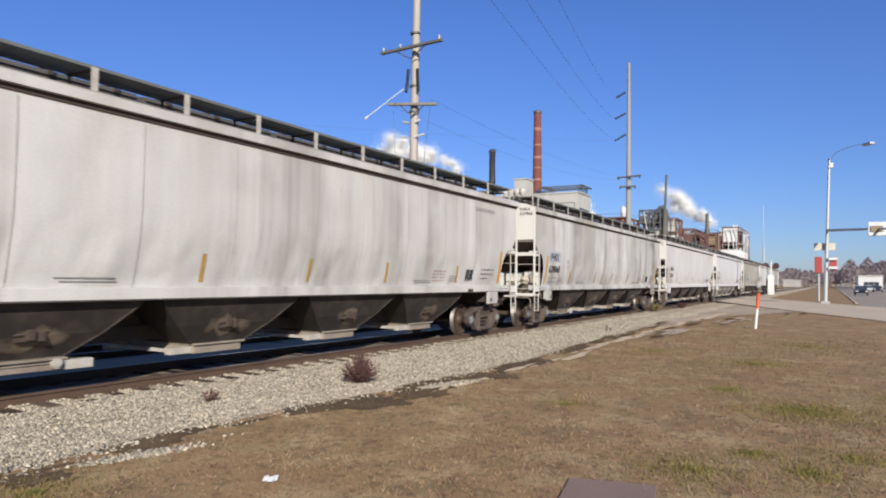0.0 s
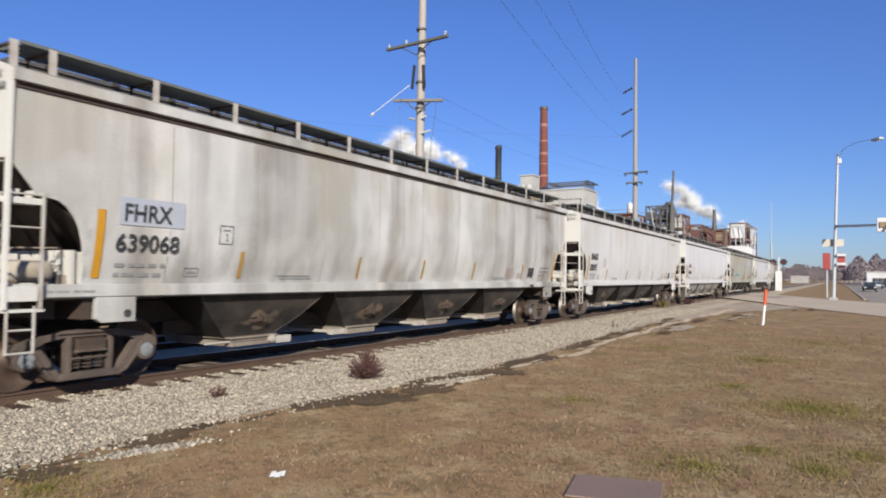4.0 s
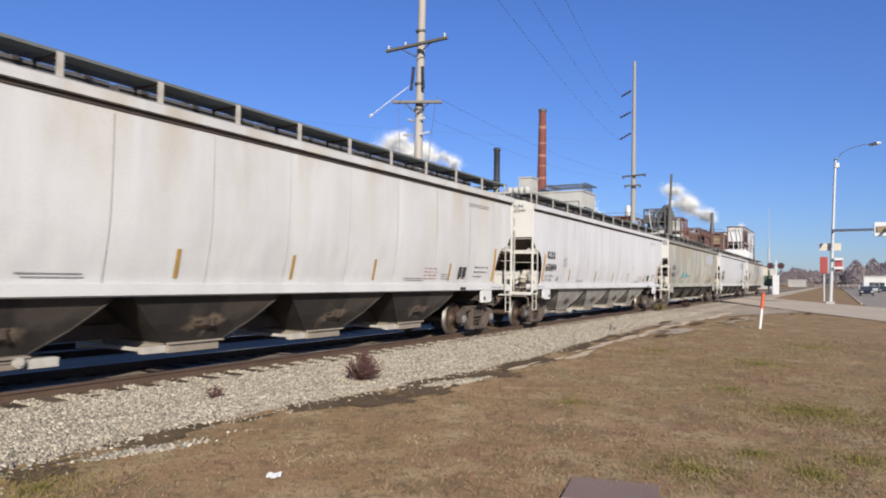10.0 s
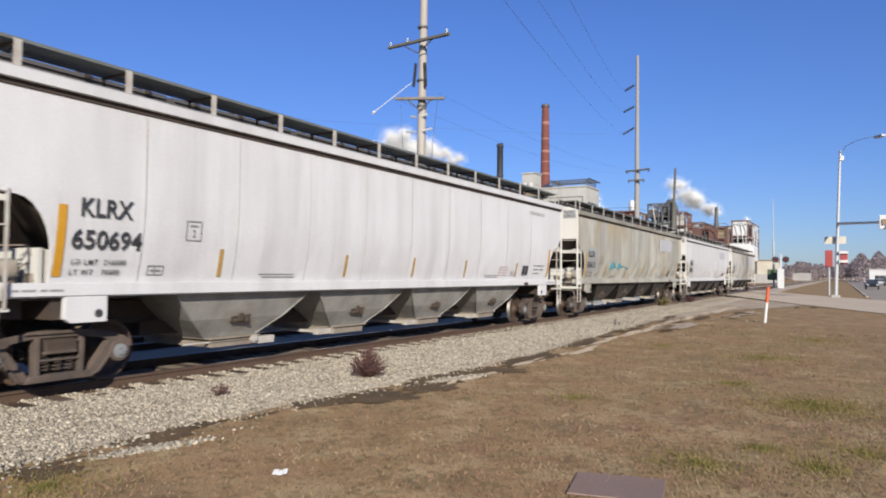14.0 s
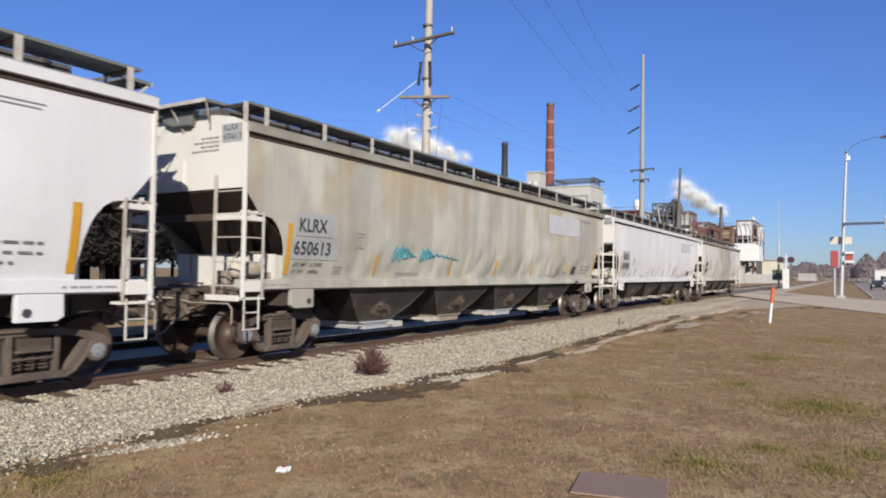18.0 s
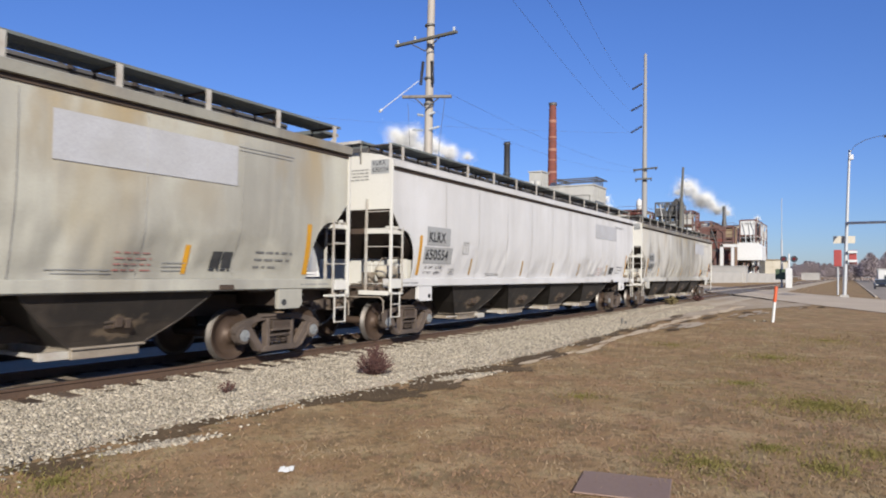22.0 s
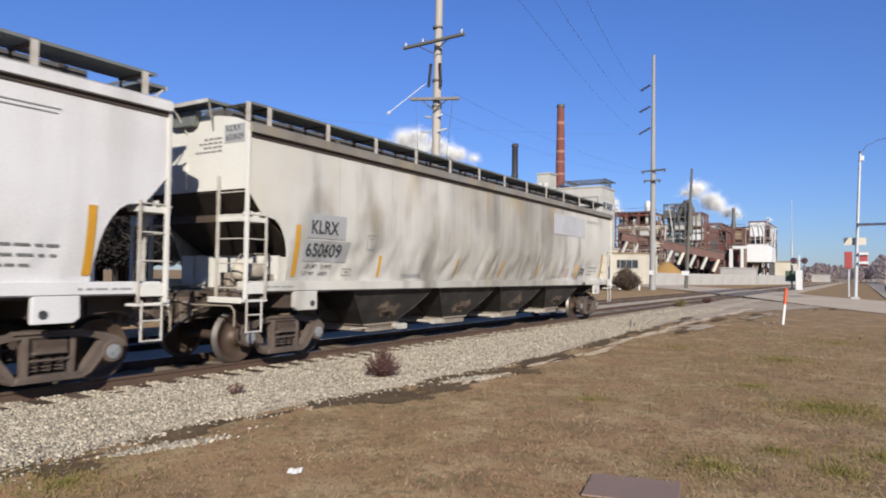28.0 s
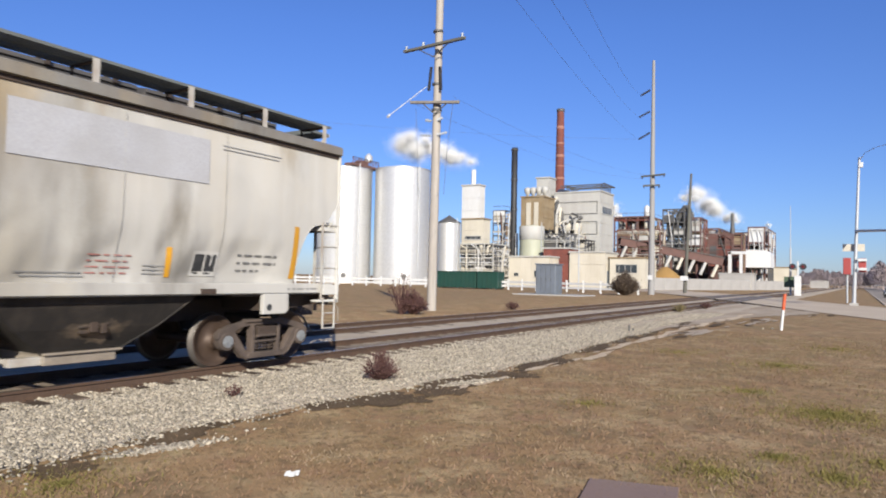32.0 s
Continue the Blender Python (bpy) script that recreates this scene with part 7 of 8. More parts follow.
    part("hopper", Shape().add([(0.5, 5, 4.6), (5, 5, 4.6), (5, 11, 4.6), (0.5, 11, 4.6), (2, 6.8, 9.9), (3.5, 6.8, 9.9), (3.5, 9, 9.9), (2, 9, 9.9)], [(0, 1, 5, 4), (1, 2, 6, 5), (2, 3, 7, 6), (3, 0, 4, 7), (4, 5, 6, 7), (3, 2, 1, 0)]).mesh("hopper", M_BROWN), b)
    block("gatehouse", 259, 292, 20.5, 25.6, 7.2, M_CREAM, "long low beige building by the crossing", 2.5, M_BROWN, (("y", 3, 2, 20, 1.5),))
    # yard wall
    w = thing("yard_wall", "long grey precast concrete yard wall along the railway", "wall", kind="structure")
    for i in range(15):
        part("wall_panel", Shape().box(0, 5.94, 0, 0.25, -0.3, 2.55).mesh("wall_panel", M_CONC, bevel=0.03), w, "", pose(139 + 5.86 * i, 36.2 - 1.318 * i, GZ, 0, 0, -12.67)) if i == 0 else None
    me = next(o for o in bpy.data.objects if o.name.startswith("wall_panel") and o.parent == w).data
    for i in range(1, 15):
        part("wall_panel", me, w, "", pose(139 + 5.86 * i, 36.2 - 1.318 * i, GZ, 0, 0, -12.67))


build_plant()


def build_yard_front():
    # white rail fence
    f = thing("rail_fence", "white two-rail fence along the plant's lawn", "fence")
    pts = [Vector((86.7, 24.2, GZ)), Vector((95.1, 46.8, GZ)), Vector((92.7, 79.3, GZ)), Vector((88, 110, GZ))]
    post = Shape().box(-0.12, 0.12, -0.12, 0.12, -0.2, 1.62).box(-0.16, 0.16, -0.16, 0.16, 1.62, 1.7).mesh("post", M_FENCE, bevel=0.02)
    for a, b in zip(pts, pts[1:]):
        n = round((b - a).length / 3)
        for i in range(n):
            p, q = a.lerp(b, i / n), a.lerp(b, (i + 1) / n)
            part("post", post, f, "", Matrix.Translation(p))
            for z in (0.62, 1.22):
                t = (q - p).to_track_quat("X", "Z").to_matrix().to_4x4()
                part("rail", Shape().box(0, (q - p).length, -0.04, 0.04, z - 0.16, z + 0.16).mesh("rail", M_FENCE), f, "", Matrix.Translation(p) @ t)
    # green containers
    for (x, y), (x2, y2) in (((95.0, 59.2), (94.8, 51.9)), ((94.8, 51.6), (94.65, 47.9))):
        ln = y - y2
        c = thing("skip_container", "dark green steel refuse container on the lawn by the white fence", "container", pose(x - 1.2, y2, GZ), "green containers")
        part("tub", Shape().box(0, 2.3, 0, ln, 0.15, 2.72).mesh("tub", M_GREEN, bevel=0.05), c)
        for i in range(int(ln / 0.8)):
            part("rib", Shape().box(-0.08, 0.0, 0.25 + 0.8 * i, 0.37 + 0.8 * i, 0.2, 2.6).mesh("rib", M_GREEN), c)
        part("rim", Shape().box(-0.1, 2.4, -0.05, ln + 0.05, 2.66, 2.8).mesh("rim", M_GREEN), c)
        for y0 in (0.3, ln - 0.5):
            part("skid", Shape().box(0.1, 2.2, y0, y0 + 0.2, 0, 0.16).mesh("skid", M_DGREY), c)
    # switchgear cabinet
    c = thing("switchgear_cabinet", "blue-grey ribbed steel switchgear cabinet on a concrete pad", "cabinet", pose(70.2, 28.75, GZ))
    part("pad", Shape().box(-1.5, 3.2, -3.5, 4.6, -0.1, 0.12).mesh("pad", M_CONC, bevel=0.03), c)
    part("body", Shape().box(0, 2.0, 0, 2.4, 0.12, 3.42).mesh("body", M_CABINET, bevel=0.04), c)
    for i in range(4):
        d = part("door", Shape().box(-0.06, 0, 0.05 + 0.58 * i, 0.58 + 0.58 * i, 0.25, 3.3).mesh("door", M_CABINET, bevel=0.015), c)
        part("handle", Shape().box(-0.1, -0.06, 0.50 + 0.58 * i, 0.54 + 0.58 * i, 1.6, 1.9).mesh("handle", M_DGREY), d)
    for i in range(3):
        part("side_rib", Shape().box(0.3 + 0.6 * i, 0.4 + 0.6 * i, -0.05, 0, 0.25, 3.35).mesh("side_rib", M_CABINET), c)
    part("roof", Shape().box(-0.12, 2.12, -0.12, 2.52, 3.42, 3.54).mesh("roof", M_CABINET, bevel=0.03), c)
    # yard lamp
    c = thing("yard_lamp", "slim grey yard lamp post", "lamp post", pose(103.1, 38.3, GZ))
    part("mast", Shape().tube((0, 0, 0), (0, 0, 11), 0.13, 0.08, 10).mesh("mast", M_GALV), c)
    part("head", Shape().box(-0.9, 0.2, -0.2, 0.2, 10.9, 11.15).mesh("head", M_DGREY, bevel=0.05), c)


build_yard_front()


# ---- plants ----
def brush(name, label, category, x, y, z, r, h, n, mat, seed, leaf=0.02):
    """A shrub of stems with many small leaves or twigs."""
    rnd = random.Random(seed)
    t = thing(name, label, category, pose(x, y, z))
    s, c = Shape(), Shape()
    for i in range(n):
        a, e = rnd.uniform(0, 6.283), rnd.random() ** 0.6
        tip = Vector((r * e * math.cos(a), r * e * math.sin(a), h * rnd.uniform(0.45, 1.0) * (1.15 - 0.6 * e)))
        root = tip * 0.12
        root.z = 0
        mid = root.lerp(tip, 0.55) + Vector((rnd.uniform(-1, 1), rnd.uniform(-1, 1), 0)) * r * 0.12
        s.path([root, mid, tip], max(0.004, leaf * 0.25), 3)
        for _ in range(9):
            p = mid.lerp(tip, rnd.random() ** 0.7) + Vector((rnd.uniform(-1, 1), rnd.uniform(-1, 1), rnd.uniform(-1, 1))) * r * 0.16
            u = Vector((rnd.uniform(-1, 1), rnd.uniform(-1, 1), rnd.uniform(-0.3, 1))).normalized() * leaf * rnd.uniform(1, 3)
            v = u.orthogonal().normalized() * leaf * 0.45
            c.add([p, p + u * 0.5 + v, p + u, p + u * 0.5 - v], [(0, 1, 2, 3)])
    tagged(part("stem", s.mesh("stem", mat), t), kind="stuff")
    part("crown", c.mesh("crown", mat), t)
    return t


M_EVER = material("dark_evergreen", (0.0645, 0.043, 0.0301), 0.9, 0, (0.0955, 0.0668, 0.0382), 2, amount=0.8)
M_STRAW = material("straw_tuft", (0.191, 0.153, 0.0636), 0.9, 0, (0.127, 0.0955, 0.0445), 6, amount=0.7)
brush("dead_weed", "reddish-brown dead weed bush on the pale ballast", "weed", 9.35, 7.0, GZ, 0.34, 0.56, 190, M_BRUSH, 1, leaf=0.018)
brush("dead_weed", "small red-brown dried weed lying on the ballast", "weed", 6.75, 7.72, -0.14, 0.13, 0.2, 18, M_BRUSH, 2, leaf=0.02)
brush("dead_weed", "brown dead weed clump beside the second track", "weed", 26.6, 18.1, GZ, 0.72, 1.1, 300, M_BRUSH, 3, leaf=0.05)
brush("dead_weed", "tall bent dry weed stalk beside the second track", "weed", 26.2, 18.5, GZ, 0.75, 2.3, 34, M_BRUSH, 13, leaf=0.06)
brush("dead_weed", "low brown weed tuft between the tracks", "weed", 35.5, 17.2, GZ, 0.5, 0.5, 60, M_BRUSH, 4, leaf=0.04)
brush("grass_tuft", "straw-coloured grass tuft growing in the ballast", "grass tuft", 42.3, 9.3, GZ, 0.45, 0.6, 60, M_STRAW, 5, leaf=0.035)
brush("grass_tuft", "brown grass tuft growing by the rails", "grass tuft", 48.9, 9.0, GZ, 0.4, 0.5, 50, M_BRUSH, 6, leaf=0.035)
brush("evergreen_shrub", "round dark evergreen shrub by the white fence", "shrub", 82.4, 24.6, GZ, 1.75, 3.0, 620, M_EVER, 7, leaf=0.1)


def wood_shape(rnd, x0, x1, y0, y1, h, n, twigs, tw):
    """Bare winter trees, far off: trunks, limbs and a haze of twigs."""
    s = Shape()
    for _ in range(n):
        x, y, hh = rnd.uniform(x0, x1), rnd.uniform(y0, y1), h * rnd.uniform(0.65, 1.1)
        s.tube((x, y, GZ), (x, y, hh * 0.5), hh * 0.02, hh * 0.012, 5)
        for _ in range(7):
            a = rnd.uniform(0, 6.283)
            s.tube((x, y, hh * rnd.uniform(0.25, 0.5)), (x + hh * 0.25 * math.cos(a), y + hh * 0.25 * math.sin(a), hh * rnd.uniform(0.6, 0.9)), hh * 0.009, hh * 0.003, 4)
        for _ in range(twigs):
            a, e, z = rnd.uniform(0, 6.283), rnd.random() ** 0.5, rnd.uniform(0.22, 1.0)
            rr = hh * 0.36 * math.sin(min(1, z * 1.05) * 2.6 + 0.35) * e
            p = Vector((x + rr * math.cos(a), y + rr * math.sin(a), hh * z))
            u = Vector((rnd.uniform(-1, 1), rnd.uniform(-1, 1), rnd.uniform(0, 1.4))).normalized() * hh * 0.09
            v = u.orthogonal().normalized() * tw
            s.add([p - v, p + v, p + u], [(0, 1, 2)])
    return s


M_THICKET = material("dense_thicket", (0.0223, 0.0178, 0.0146), 0.95, 0, (0.014, 0.0114, 0.0101), 0.3, amount=0.6, bump=0)
# bare twigs lightened to purple-grey, the haze of distance put into their colour
M_WOODS = material("hazed_winter_trees", (0.34, 0.28, 0.275), 0.95, 0, (0.27, 0.22, 0.215), 0.1, amount=0.6, bump=0)


def build_woods():
    rnd = random.Random(12)
    solid("far_woods", wood_shape(rnd, 440, 640, -6, 70, 10, 150, 900, 0.15).mesh("far_woods", M_WOODS), "far line of bare brown winter trees", "woods", kind="stuff")
    solid("far_woods", wood_shape(rnd, 300, 560, -60, -6.5, 12, 150, 1000, 0.13).mesh("far_woods", M_WOODS), "bare reddish-brown trees along the main road", "woods", kind="stuff")
    solid("far_woods", wood_shape(rnd, 330, 500, -120, -26, 13, 40, 250, 0.25).mesh("far_woods", M_WOODS), "bare brown trees beyond the main road", "woods", kind="stuff")
    solid("thicket", wood_shape(rnd, 6, 41, 46, 64, 10.5, 150, 1700, 0.07).mesh("thicket", M_THICKET), "dense bare thicket seen between the cars", "woods", kind="stuff")


build_woods()


# ---- crossing, street lamp, traffic ----
M_SIGNAL = material("red_signal_case", (0.30, 0.045, 0.04), 0.5, 0, (0.2, 0.05, 0.045), 2, amount=0.5)


def build_crossing():
    c = thing("crossing_signal", "railway crossing signal with twin dark red lamps on a white mast", "crossing signal", pose(118.6, 8.25, GZ))
    part("mast", Shape().tube((0, 0, 0), (0, 0, 5.4), 0.12, n=10).mesh("mast", M_WHITE), c)
    part("crossbar", Shape().box(-0.06, 0.06, -1.0, 1.0, 4.5, 4.6).mesh("crossbar", M_DGREY), c)
    for y in (-0.74, 0.74):
        h = part("lamp_disc", Shape().tube((-0.05, y, 4.55), (-0.14, y, 4.55), 0.5, n=20).mesh("lamp_disc", M_INSUL), c)
        part("lens", Shape().tube((-0.14, y, 4.55), (-0.2, y, 4.55), 0.2, n=14).mesh("lens", material("red_lens", (0.14, 0.012, 0.012), 0.2)), h)
    part("relay_case", Shape().box(-0.5, 0.5, -0.45, 0.45, 0, 3.1).mesh("relay_case", M_WHITE, bevel=0.05), c)
    c = thing("signal_mast", "tall thin white mast with a small panel by the crossing", "mast", pose(120.5, 9.4, GZ))
    part("mast", Shape().tube((0, 0, 0), (0, 0, 7.6), 0.16, 0.14, 10).tube((0, 0, 7.6), (0, 0, 14.3), 0.06, 0.04, 8).mesh("mast", M_GALV), c)
    part("bracket_case", Shape().box(-0.4, 0.4, -0.9, 0.9, 1.3, 3.0).mesh("bracket_case", material("green_case", (0.0573, 0.0894, 0.0509), 0.6), bevel=0.05), c)
    # street lamp with a signal arm
    c = thing("street_lamp", "tall white street lamp with a long traffic-signal arm", "street lamp", pose(70.0, 0.46, GZ))
    part("base", Shape().box(-0.35, 0.35, -0.35, 0.35, 0, 0.25).mesh("base", M_CONC, bevel=0.03), c)
    part("mast", Shape().tube((0, 0, 0.2), (0, -0.46, 13.2), 0.17, 0.1, 14).mesh("mast", M_GALV), c)
    pts = [(-0.0, -0.45, 12.9), (-0.6, -0.9, 13.5), (-1.6, -1.7, 13.75), (-2.8, -2.6, 13.75), (-3.6, -3.1, 13.6)]
    part("bracket_arm", Shape().path(pts, 0.026, 8).mesh("bracket_arm", M_GALV), c)
    part("luminaire", Shape().box(-0.5, 0.5, -0.2, 0.2, -0.1, 0.12, Matrix.Translation((-3.9, -3.3, 13.55)) @ pose(0, 0, 0, 0, 0, 35)).mesh("luminaire", M_GALV, bevel=0.06), c)
    part("camera_box", Shape().box(-0.2, 0.1, -0.75, -0.35, 12.3, 12.75).mesh("camera_box", M_WHITE, bevel=0.04), c)
    a = part("signal_arm", Shape().tube((0, -0.2, 6.65), (-10, -4.7, 6.0), 0.13, 0.09, 10).mesh("signal_arm", M_GALV), c)
    part("signal_head", Shape().box(-0.25, 0.25, -0.6, 0.6, -0.55, 0.55, Matrix.Translation((-7.6, -3.62, 6.15))).mesh("signal_head", M_WHITE, bevel=0.05), a)
    part("signal_visor", Shape().box(-0.35, -0.2, -0.4, 0.4, -0.22, 0.22, Matrix.Translation((-7.6, -3.62, 6.15))).mesh("signal_visor", M_BROWN), a)
    part("street_sign", Shape().box(0.25, 0.3, -0.85, 0.85, 4.85, 5.5).mesh("street_sign", M_CREAM), c, "blank pale sign plate seen from behind")
    s = part("side_signal", Shape().box(-0.2, 0.2, -0.95, -0.35, 3.0, 4.2).mesh("side_signal", M_SIGNAL, bevel=0.05), c, "red-brown side signal head")
    for z in (3.15, 3.95):
        part("visor", Shape().box(-0.4, -0.1, -1.0, -0.3, z, z + 0.22).mesh("visor", M_WHITE), s)
    c = thing("traffic_signal", "red traffic signal on a thin post at the crossing", "traffic signal", pose(80, 1.1, GZ))
    part("post", Shape().tube((0, 0, 0), (0, 0, 4.2), 0.09, n=8).mesh("post", M_GALV), c)
    part("head", Shape().box(-0.25, 0.25, -0.35, 0.35, 2.9, 4.6).mesh("head", M_SIGNAL, bevel=0.05), c)
    # marker post on the lawn
    c = thing("marker_post", "leaning white marker post with an orange top", "marker post", pose(29.4, 2.62, GZ, 0, 0.0, 0))
    lean = pose(0, 0, 0, 5.0, 2.5, 0)
    part("stake", Shape().tube((0, 0, -0.1), (0, 0, 0.82), 0.055, n=12).mesh("stake", M_FENCE), c, "white plastic tube", lean)
    part("sleeve", Shape().tube((0, 0, 0.80), (0, 0, 1.42), 0.062, n=12).mesh("sleeve", material("orange_plastic", (0.477, 0.0764, 0.0191), 0.5, 0, (0.382, 0.0764, 0.0255), 3, amount=0.4)), c, "orange plastic sleeve", lean)
    for i, (x, y, w) in enumerate(((29.75, 2.95, 0.07), (29.6, 3.3, 0.05))):
        solid("rock", Shape().lathe([(0.02, 0), (w, 0.03), (w * 0.8, w), (0.02, w * 1.2)], (x, y, GZ - 0.01), "z", 7).mesh("rock", M_STONE), "pale stone at the foot of the marker post", "stone")


def build_vehicle(x, y, colour, label, heading=180):
    c = thing("car", label, "car", pose(x, y, GZ + 0.012, 0, 0, heading), "cars on the main road")
    mat = material("car_paint", colour, 0.3, 0.2, tuple(a * 0.8 for a in colour), 1, amount=0.2, bump=0)
    body = [(-2.3, 0.35), (2.3, 0.35), (2.35, 0.62), (2.2, 0.82), (1.2, 0.95), (-1.9, 1.0), (-2.3, 0.9)]
    part("body", Shape().prism(body, -0.9, 0.9, "y").mesh("body", mat, bevel=0.08), c)
    part("cabin", Shape().prism([(-1.85, 0.98), (1.15, 0.94), (0.45, 1.45), (-1.2, 1.48)], -0.78, 0.78, "y").mesh("cabin", M_DARKGLASS, bevel=0.06), c)
    part("roof", Shape().prism([(-1.25, 1.46), (0.45, 1.43), (0.35, 1.5), (-1.1, 1.53)], -0.76, 0.76, "y").mesh("roof", mat, bevel=0.02), c)
    for wx in (-1.4, 1.4):
        for wy in (-0.85, 0.85):
            w = part("wheel", Shape().tube((wx, wy - 0.1, 0.33), (wx, wy + 0.1, 0.33), 0.33, n=16).mesh("wheel", M_DGREY), c)
            part("rim", Shape().tube((wx, wy - 0.11, 0.33), (wx, wy + 0.11, 0.33), 0.2, n=12).mesh("rim", M_GALV), w)
    for wy in (-0.65, 0.65):
        part("headlight", Shape().box(2.2, 2.34, wy - 0.18, wy + 0.18, 0.62, 0.76).mesh("headlight", M_WHITE), c)
        part("tail_light", Shape().box(-2.34, -2.25, wy - 0.18, wy + 0.18, 0.7, 0.86).mesh("tail_light", M_RED), c)
    return c


build_crossing()
build_vehicle(128, -4.2, (0.0191, 0.0204, 0.0255), "dark saloon car waiting on the main road")
build_vehicle(170, -5.2, (0.382, 0.382, 0.382), "silver car further along the main road")
build_vehicle(205, -8.5, (0.477, 0.477, 0.477), "white car far along the main road")
build_vehicle(182, -9.2, (0.0318, 0.0318, 0.0382), "black car far along the main road")
block("roadside_shop", 250, 262, -14, -7.5, 4.2, M_WHITE, "small white shop building far along the road", 2.5, M_CLAD, (("x", 1, 1, 4, 1.6),))
block("far_shed", 400, 412, 14, 22, 3.4, M_CONC, "far grey shed beyond the crossing", 3, M_CLAD)

# ---- litter ----
s = Shape()
for i, (a, b) in enumerate(((0, 0.05), (0.09, 0.0), (0.16, 0.06))):
    s.add([(a, b, 0.0), (a + 0.1, b - 0.05, 0.012), (a + 0.12, b + 0.05, 0.05), (a + 0.03, b + 0.09, 0.035)], [(0, 1, 2, 3)])
paper = solid("paper_scrap", s.mesh("paper_scrap", M_PAPER), "crumpled white paper scrap on the dry lawn", "litter", pose(4.42, 4.36, GZ + 0.012, 0, 0, -50))
paper.scale = (0.5, 0.55, 0.8)
paper_mod = paper.modifiers.new("thickness", "SOLIDIFY")
paper_mod.thickness = 0.004
s = Shape()
s.prism([(0, 0), (0.19, -0.74), (-0.45, -0.86), (-0.62, -0.12)], 0, 0.018, "z")
solid("access_cover", s.mesh("access_cover", M_BOARD, bevel=0.008), "brown metal access cover lying flush in the lawn", "cover", pose(5.98, 2.09, GZ + 0.005))
for i, (x, y) in enumerate(((23.8, 6.95), (24.1, 6.9))):
    solid("spike_stub", Shape().tube((x, y, GZ), (x, y, GZ + 0.25 - 0.12 * i), 0.035, n=8).mesh("spike_stub", M_DGREY), "short dark iron stub standing in the gravel", "stub", group="iron stubs")


# ---- steam ----
def steam_material():
    """Droplets that together shade like one soft cloud, normals bent sunward to brighten each puff."""
    m = bpy.data.materials.new("steam")
    m.use_nodes = True
    n, l = m.node_tree.nodes, m.node_tree.links
    n.remove(n["Principled BSDF"])
    front, back, b = n.new("ShaderNodeBsdfDiffuse"), n.new("ShaderNodeBsdfTranslucent"), n.new("ShaderNodeMixShader")
    tc, turn, add = n.new("ShaderNodeTexCoord"), n.new("ShaderNodeVectorTransform"), n.new("ShaderNodeVectorMath")
    turn.vector_type, turn.convert_from, turn.convert_to = "NORMAL", "OBJECT", "WORLD"
    add.operation = "ADD"
    add.inputs[1].default_value = tuple(sun_from * 1.5)
    l.new(tc.outputs["Object"], turn.inputs["Vector"])
    l.new(turn.outputs["Vector"], add.inputs[0])
    norm = n.new("ShaderNodeVectorMath")
    norm.operation = "NORMALIZE"
    l.new(add.outputs["Vector"], norm.inputs[0])
    for a in (front, back):
        a.inputs["Color"].default_value = (0.95, 0.95, 0.95, 1)
        l.new(norm.outputs["Vector"], a.inputs["Normal"])
    b.inputs["Fac"].default_value = 0.35
    l.new(front.outputs[0], b.inputs[1])
    l.new(back.outputs[0], b.inputs[2])
    l.new(b.outputs[0], n["Material Output"].inputs["Surface"])
    return m


M_STEAM = steam_material()


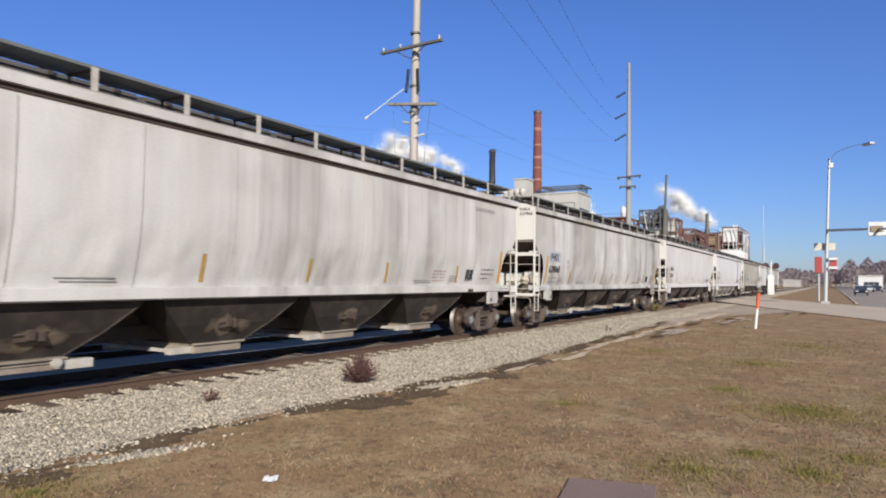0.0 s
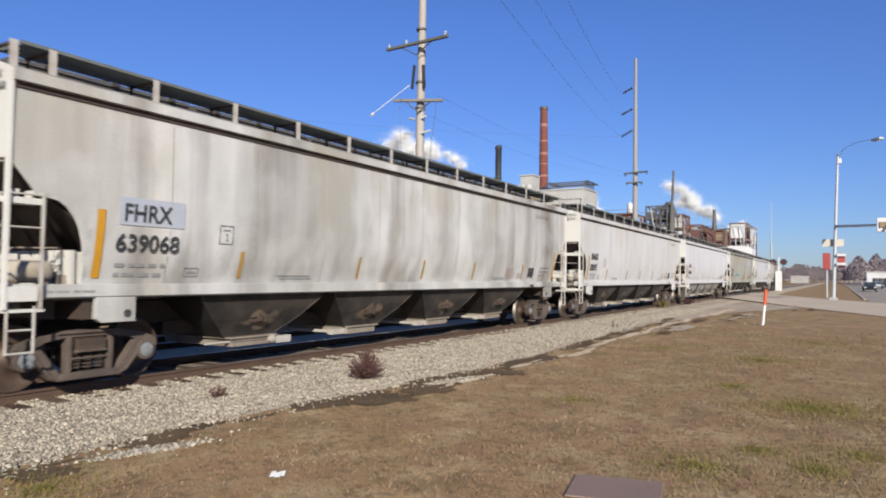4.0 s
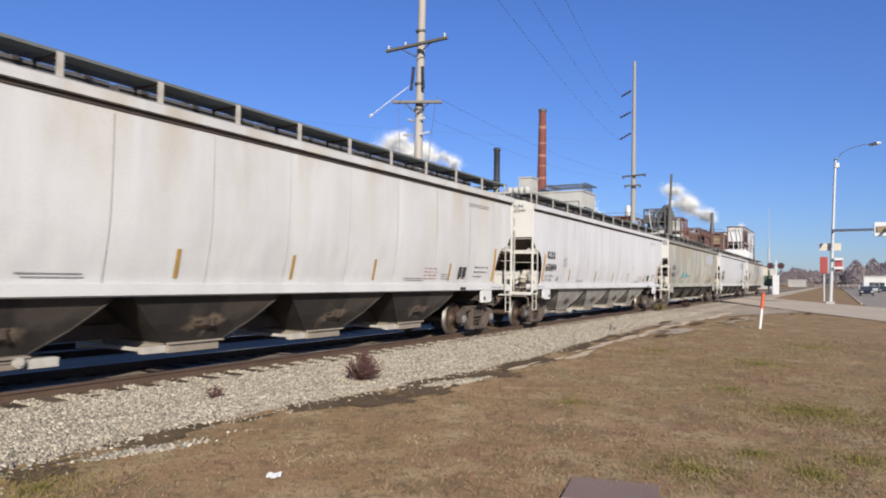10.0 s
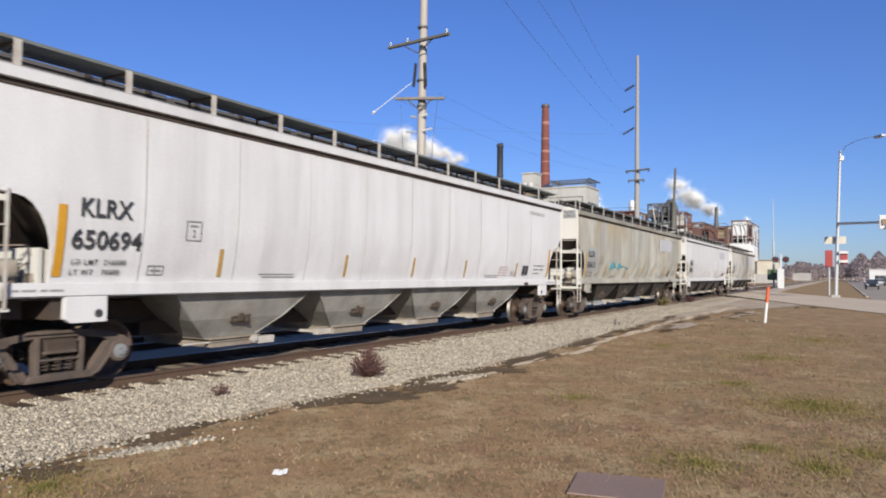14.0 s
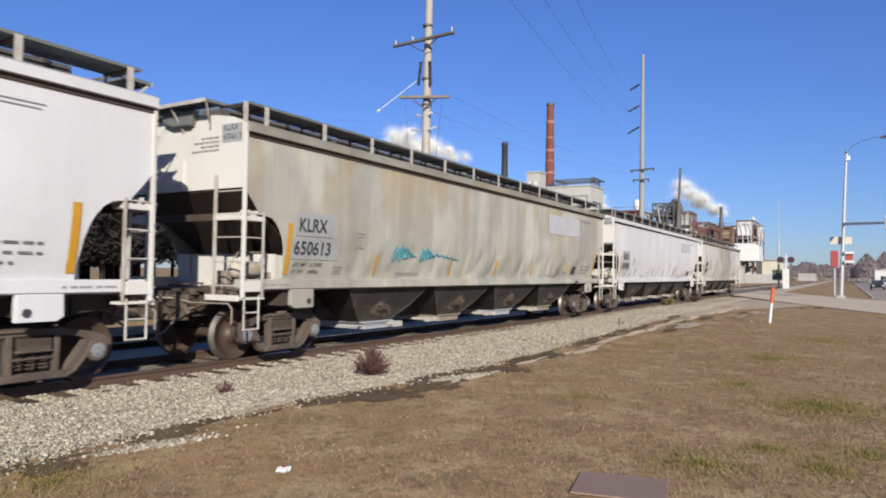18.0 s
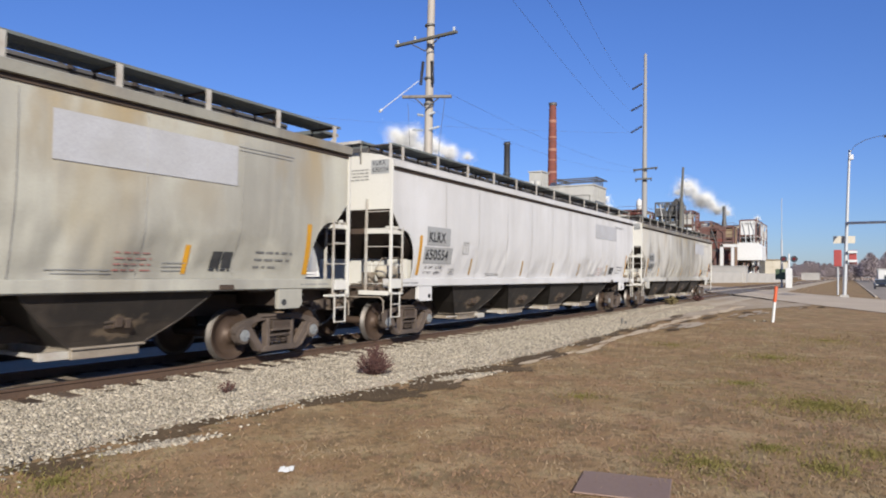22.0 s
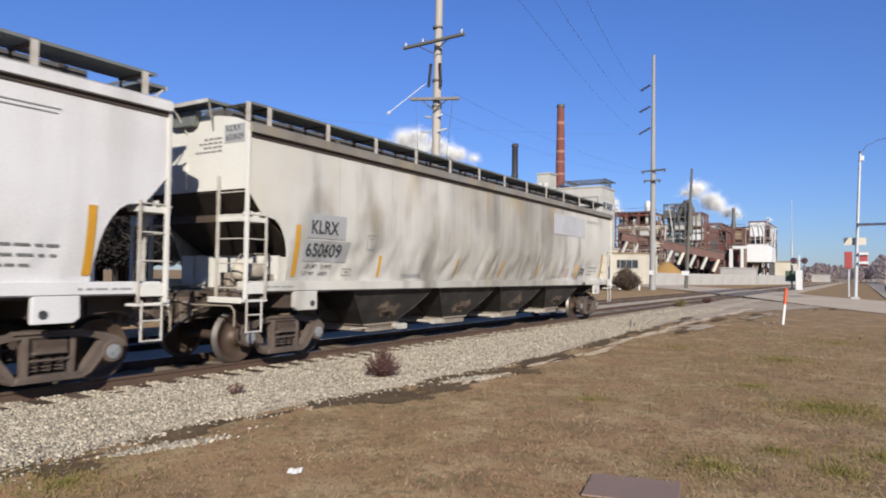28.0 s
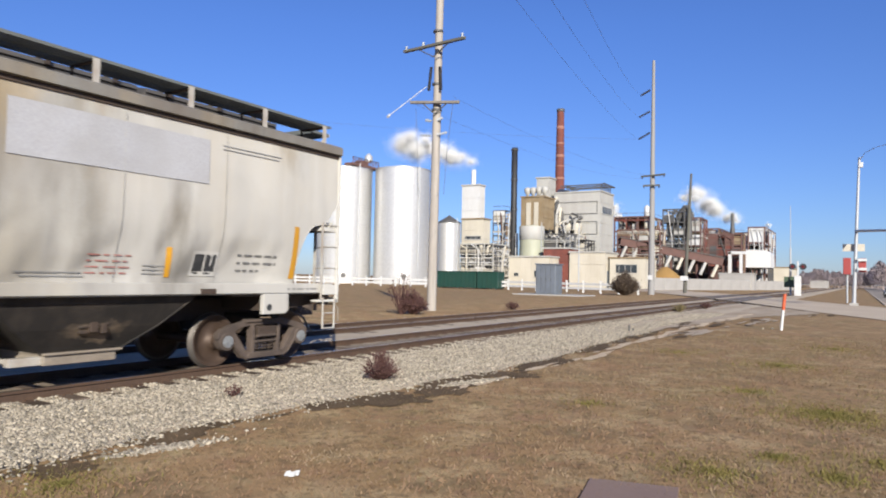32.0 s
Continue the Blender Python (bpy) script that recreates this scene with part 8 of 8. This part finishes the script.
@lru_cache(None)
def puff_mesh(seed):
    """A ball of fine droplets, dense in the middle and thin at its ragged edge."""
    rng = np.random.default_rng(seed)
    n = 8500
    d = rng.normal(0, 1, (n, 3))
    d /= np.linalg.norm(d, axis=1)[:, None]
    lump = np.array([noise.noise(Vector(v) * 1.7 + Vector((seed * 5, 0, 0))) + 0.6 * noise.noise(Vector(v) * 4) for v in d])
    c = d * (np.minimum(np.abs(rng.normal(0, 0.5, n)), 1.05) * (0.9 + 0.6 * lump))[:, None]
    v = (c[:, None] + rng.normal(0, 0.015, (n, 3, 3))).reshape(-1, 3)
    return triangles("puff", v, np.arange(3 * n), M_STEAM)


PUFFS = []


def plume(x, y, z, drift, n, r0, r1, seed, label):
    """Steam in rigid puffs that drift with the wind and turn slowly."""
    rnd = random.Random(seed)
    t = thing("steam_plume", label, "steam", pose(x, y, z))
    for i in range(n):
        f = (i + 0.5) / n
        c = Vector(drift) * f ** 0.85 + Vector((rnd.uniform(-1, 1), rnd.uniform(-1, 1), rnd.uniform(-0.7, 0.9))) * (r0 + (r1 - r0) * f) * 0.6
        r = (r0 + (r1 - r0) * f) * rnd.uniform(0.7, 1.15)
        o = part("puff", puff_mesh(i % 4 + 1), t)
        o.scale = (r, r, r * 0.85)
        o.location = c
        PUFFS.append((o, c, Vector(drift).normalized() * r * 0.8, rnd.uniform(-40, 40)))


plume(150.2, 84.4, 31.0, (-5, 15.5, 4.5), 22, 2.6, 5.0, 31, "white steam drifting from the short white stack")
plume(252, 37, 22.5, (6, 12, 9), 24, 2.6, 5.4, 32, "billowing white steam above the rusty works")
plume(222, 67, 21, (0, 6, 6), 12, 2.0, 3.6, 33, "small white steam cloud behind the boiler house")
plume(262, 35, 20, (10, -6, 2), 5, 1.0, 2.0, 34, "thin wisps of steam over the far works")

build_track(TRACK_Y, -60, 400, 250, "main railway track with rusty rails on wooden sleepers")
build_track(TRACK2_Y, -40, 400, 200, "second railway track with rusty rails beside the main one")


def motions():
    for car, k in CARS:
        walk(car, [(t, pose(first_car(t) + k * CAR + END * (car.scale.x - 1), TRACK_Y, 0)) for t in range(0, 33, 2)])
    step = 32 / 240
    for w in WHEELS:
        x = w.matrix_basis.translation.x
        walk(w, [(i * step, pose(x, 0, 0.457, 0, math.degrees((first_car(i * step) - first_car(0)) / 0.457), 0)) for i in range(241)])
    for o, c, d, turn in PUFFS:
        walk(o, [(t, pose(*(c + d * (math.sin(t * 0.09 + turn) + t / 32)), 0, 0, turn * t / 16)) for t in (0, 4, 8, 12, 16, 20, 24, 28, 32)])


motions()
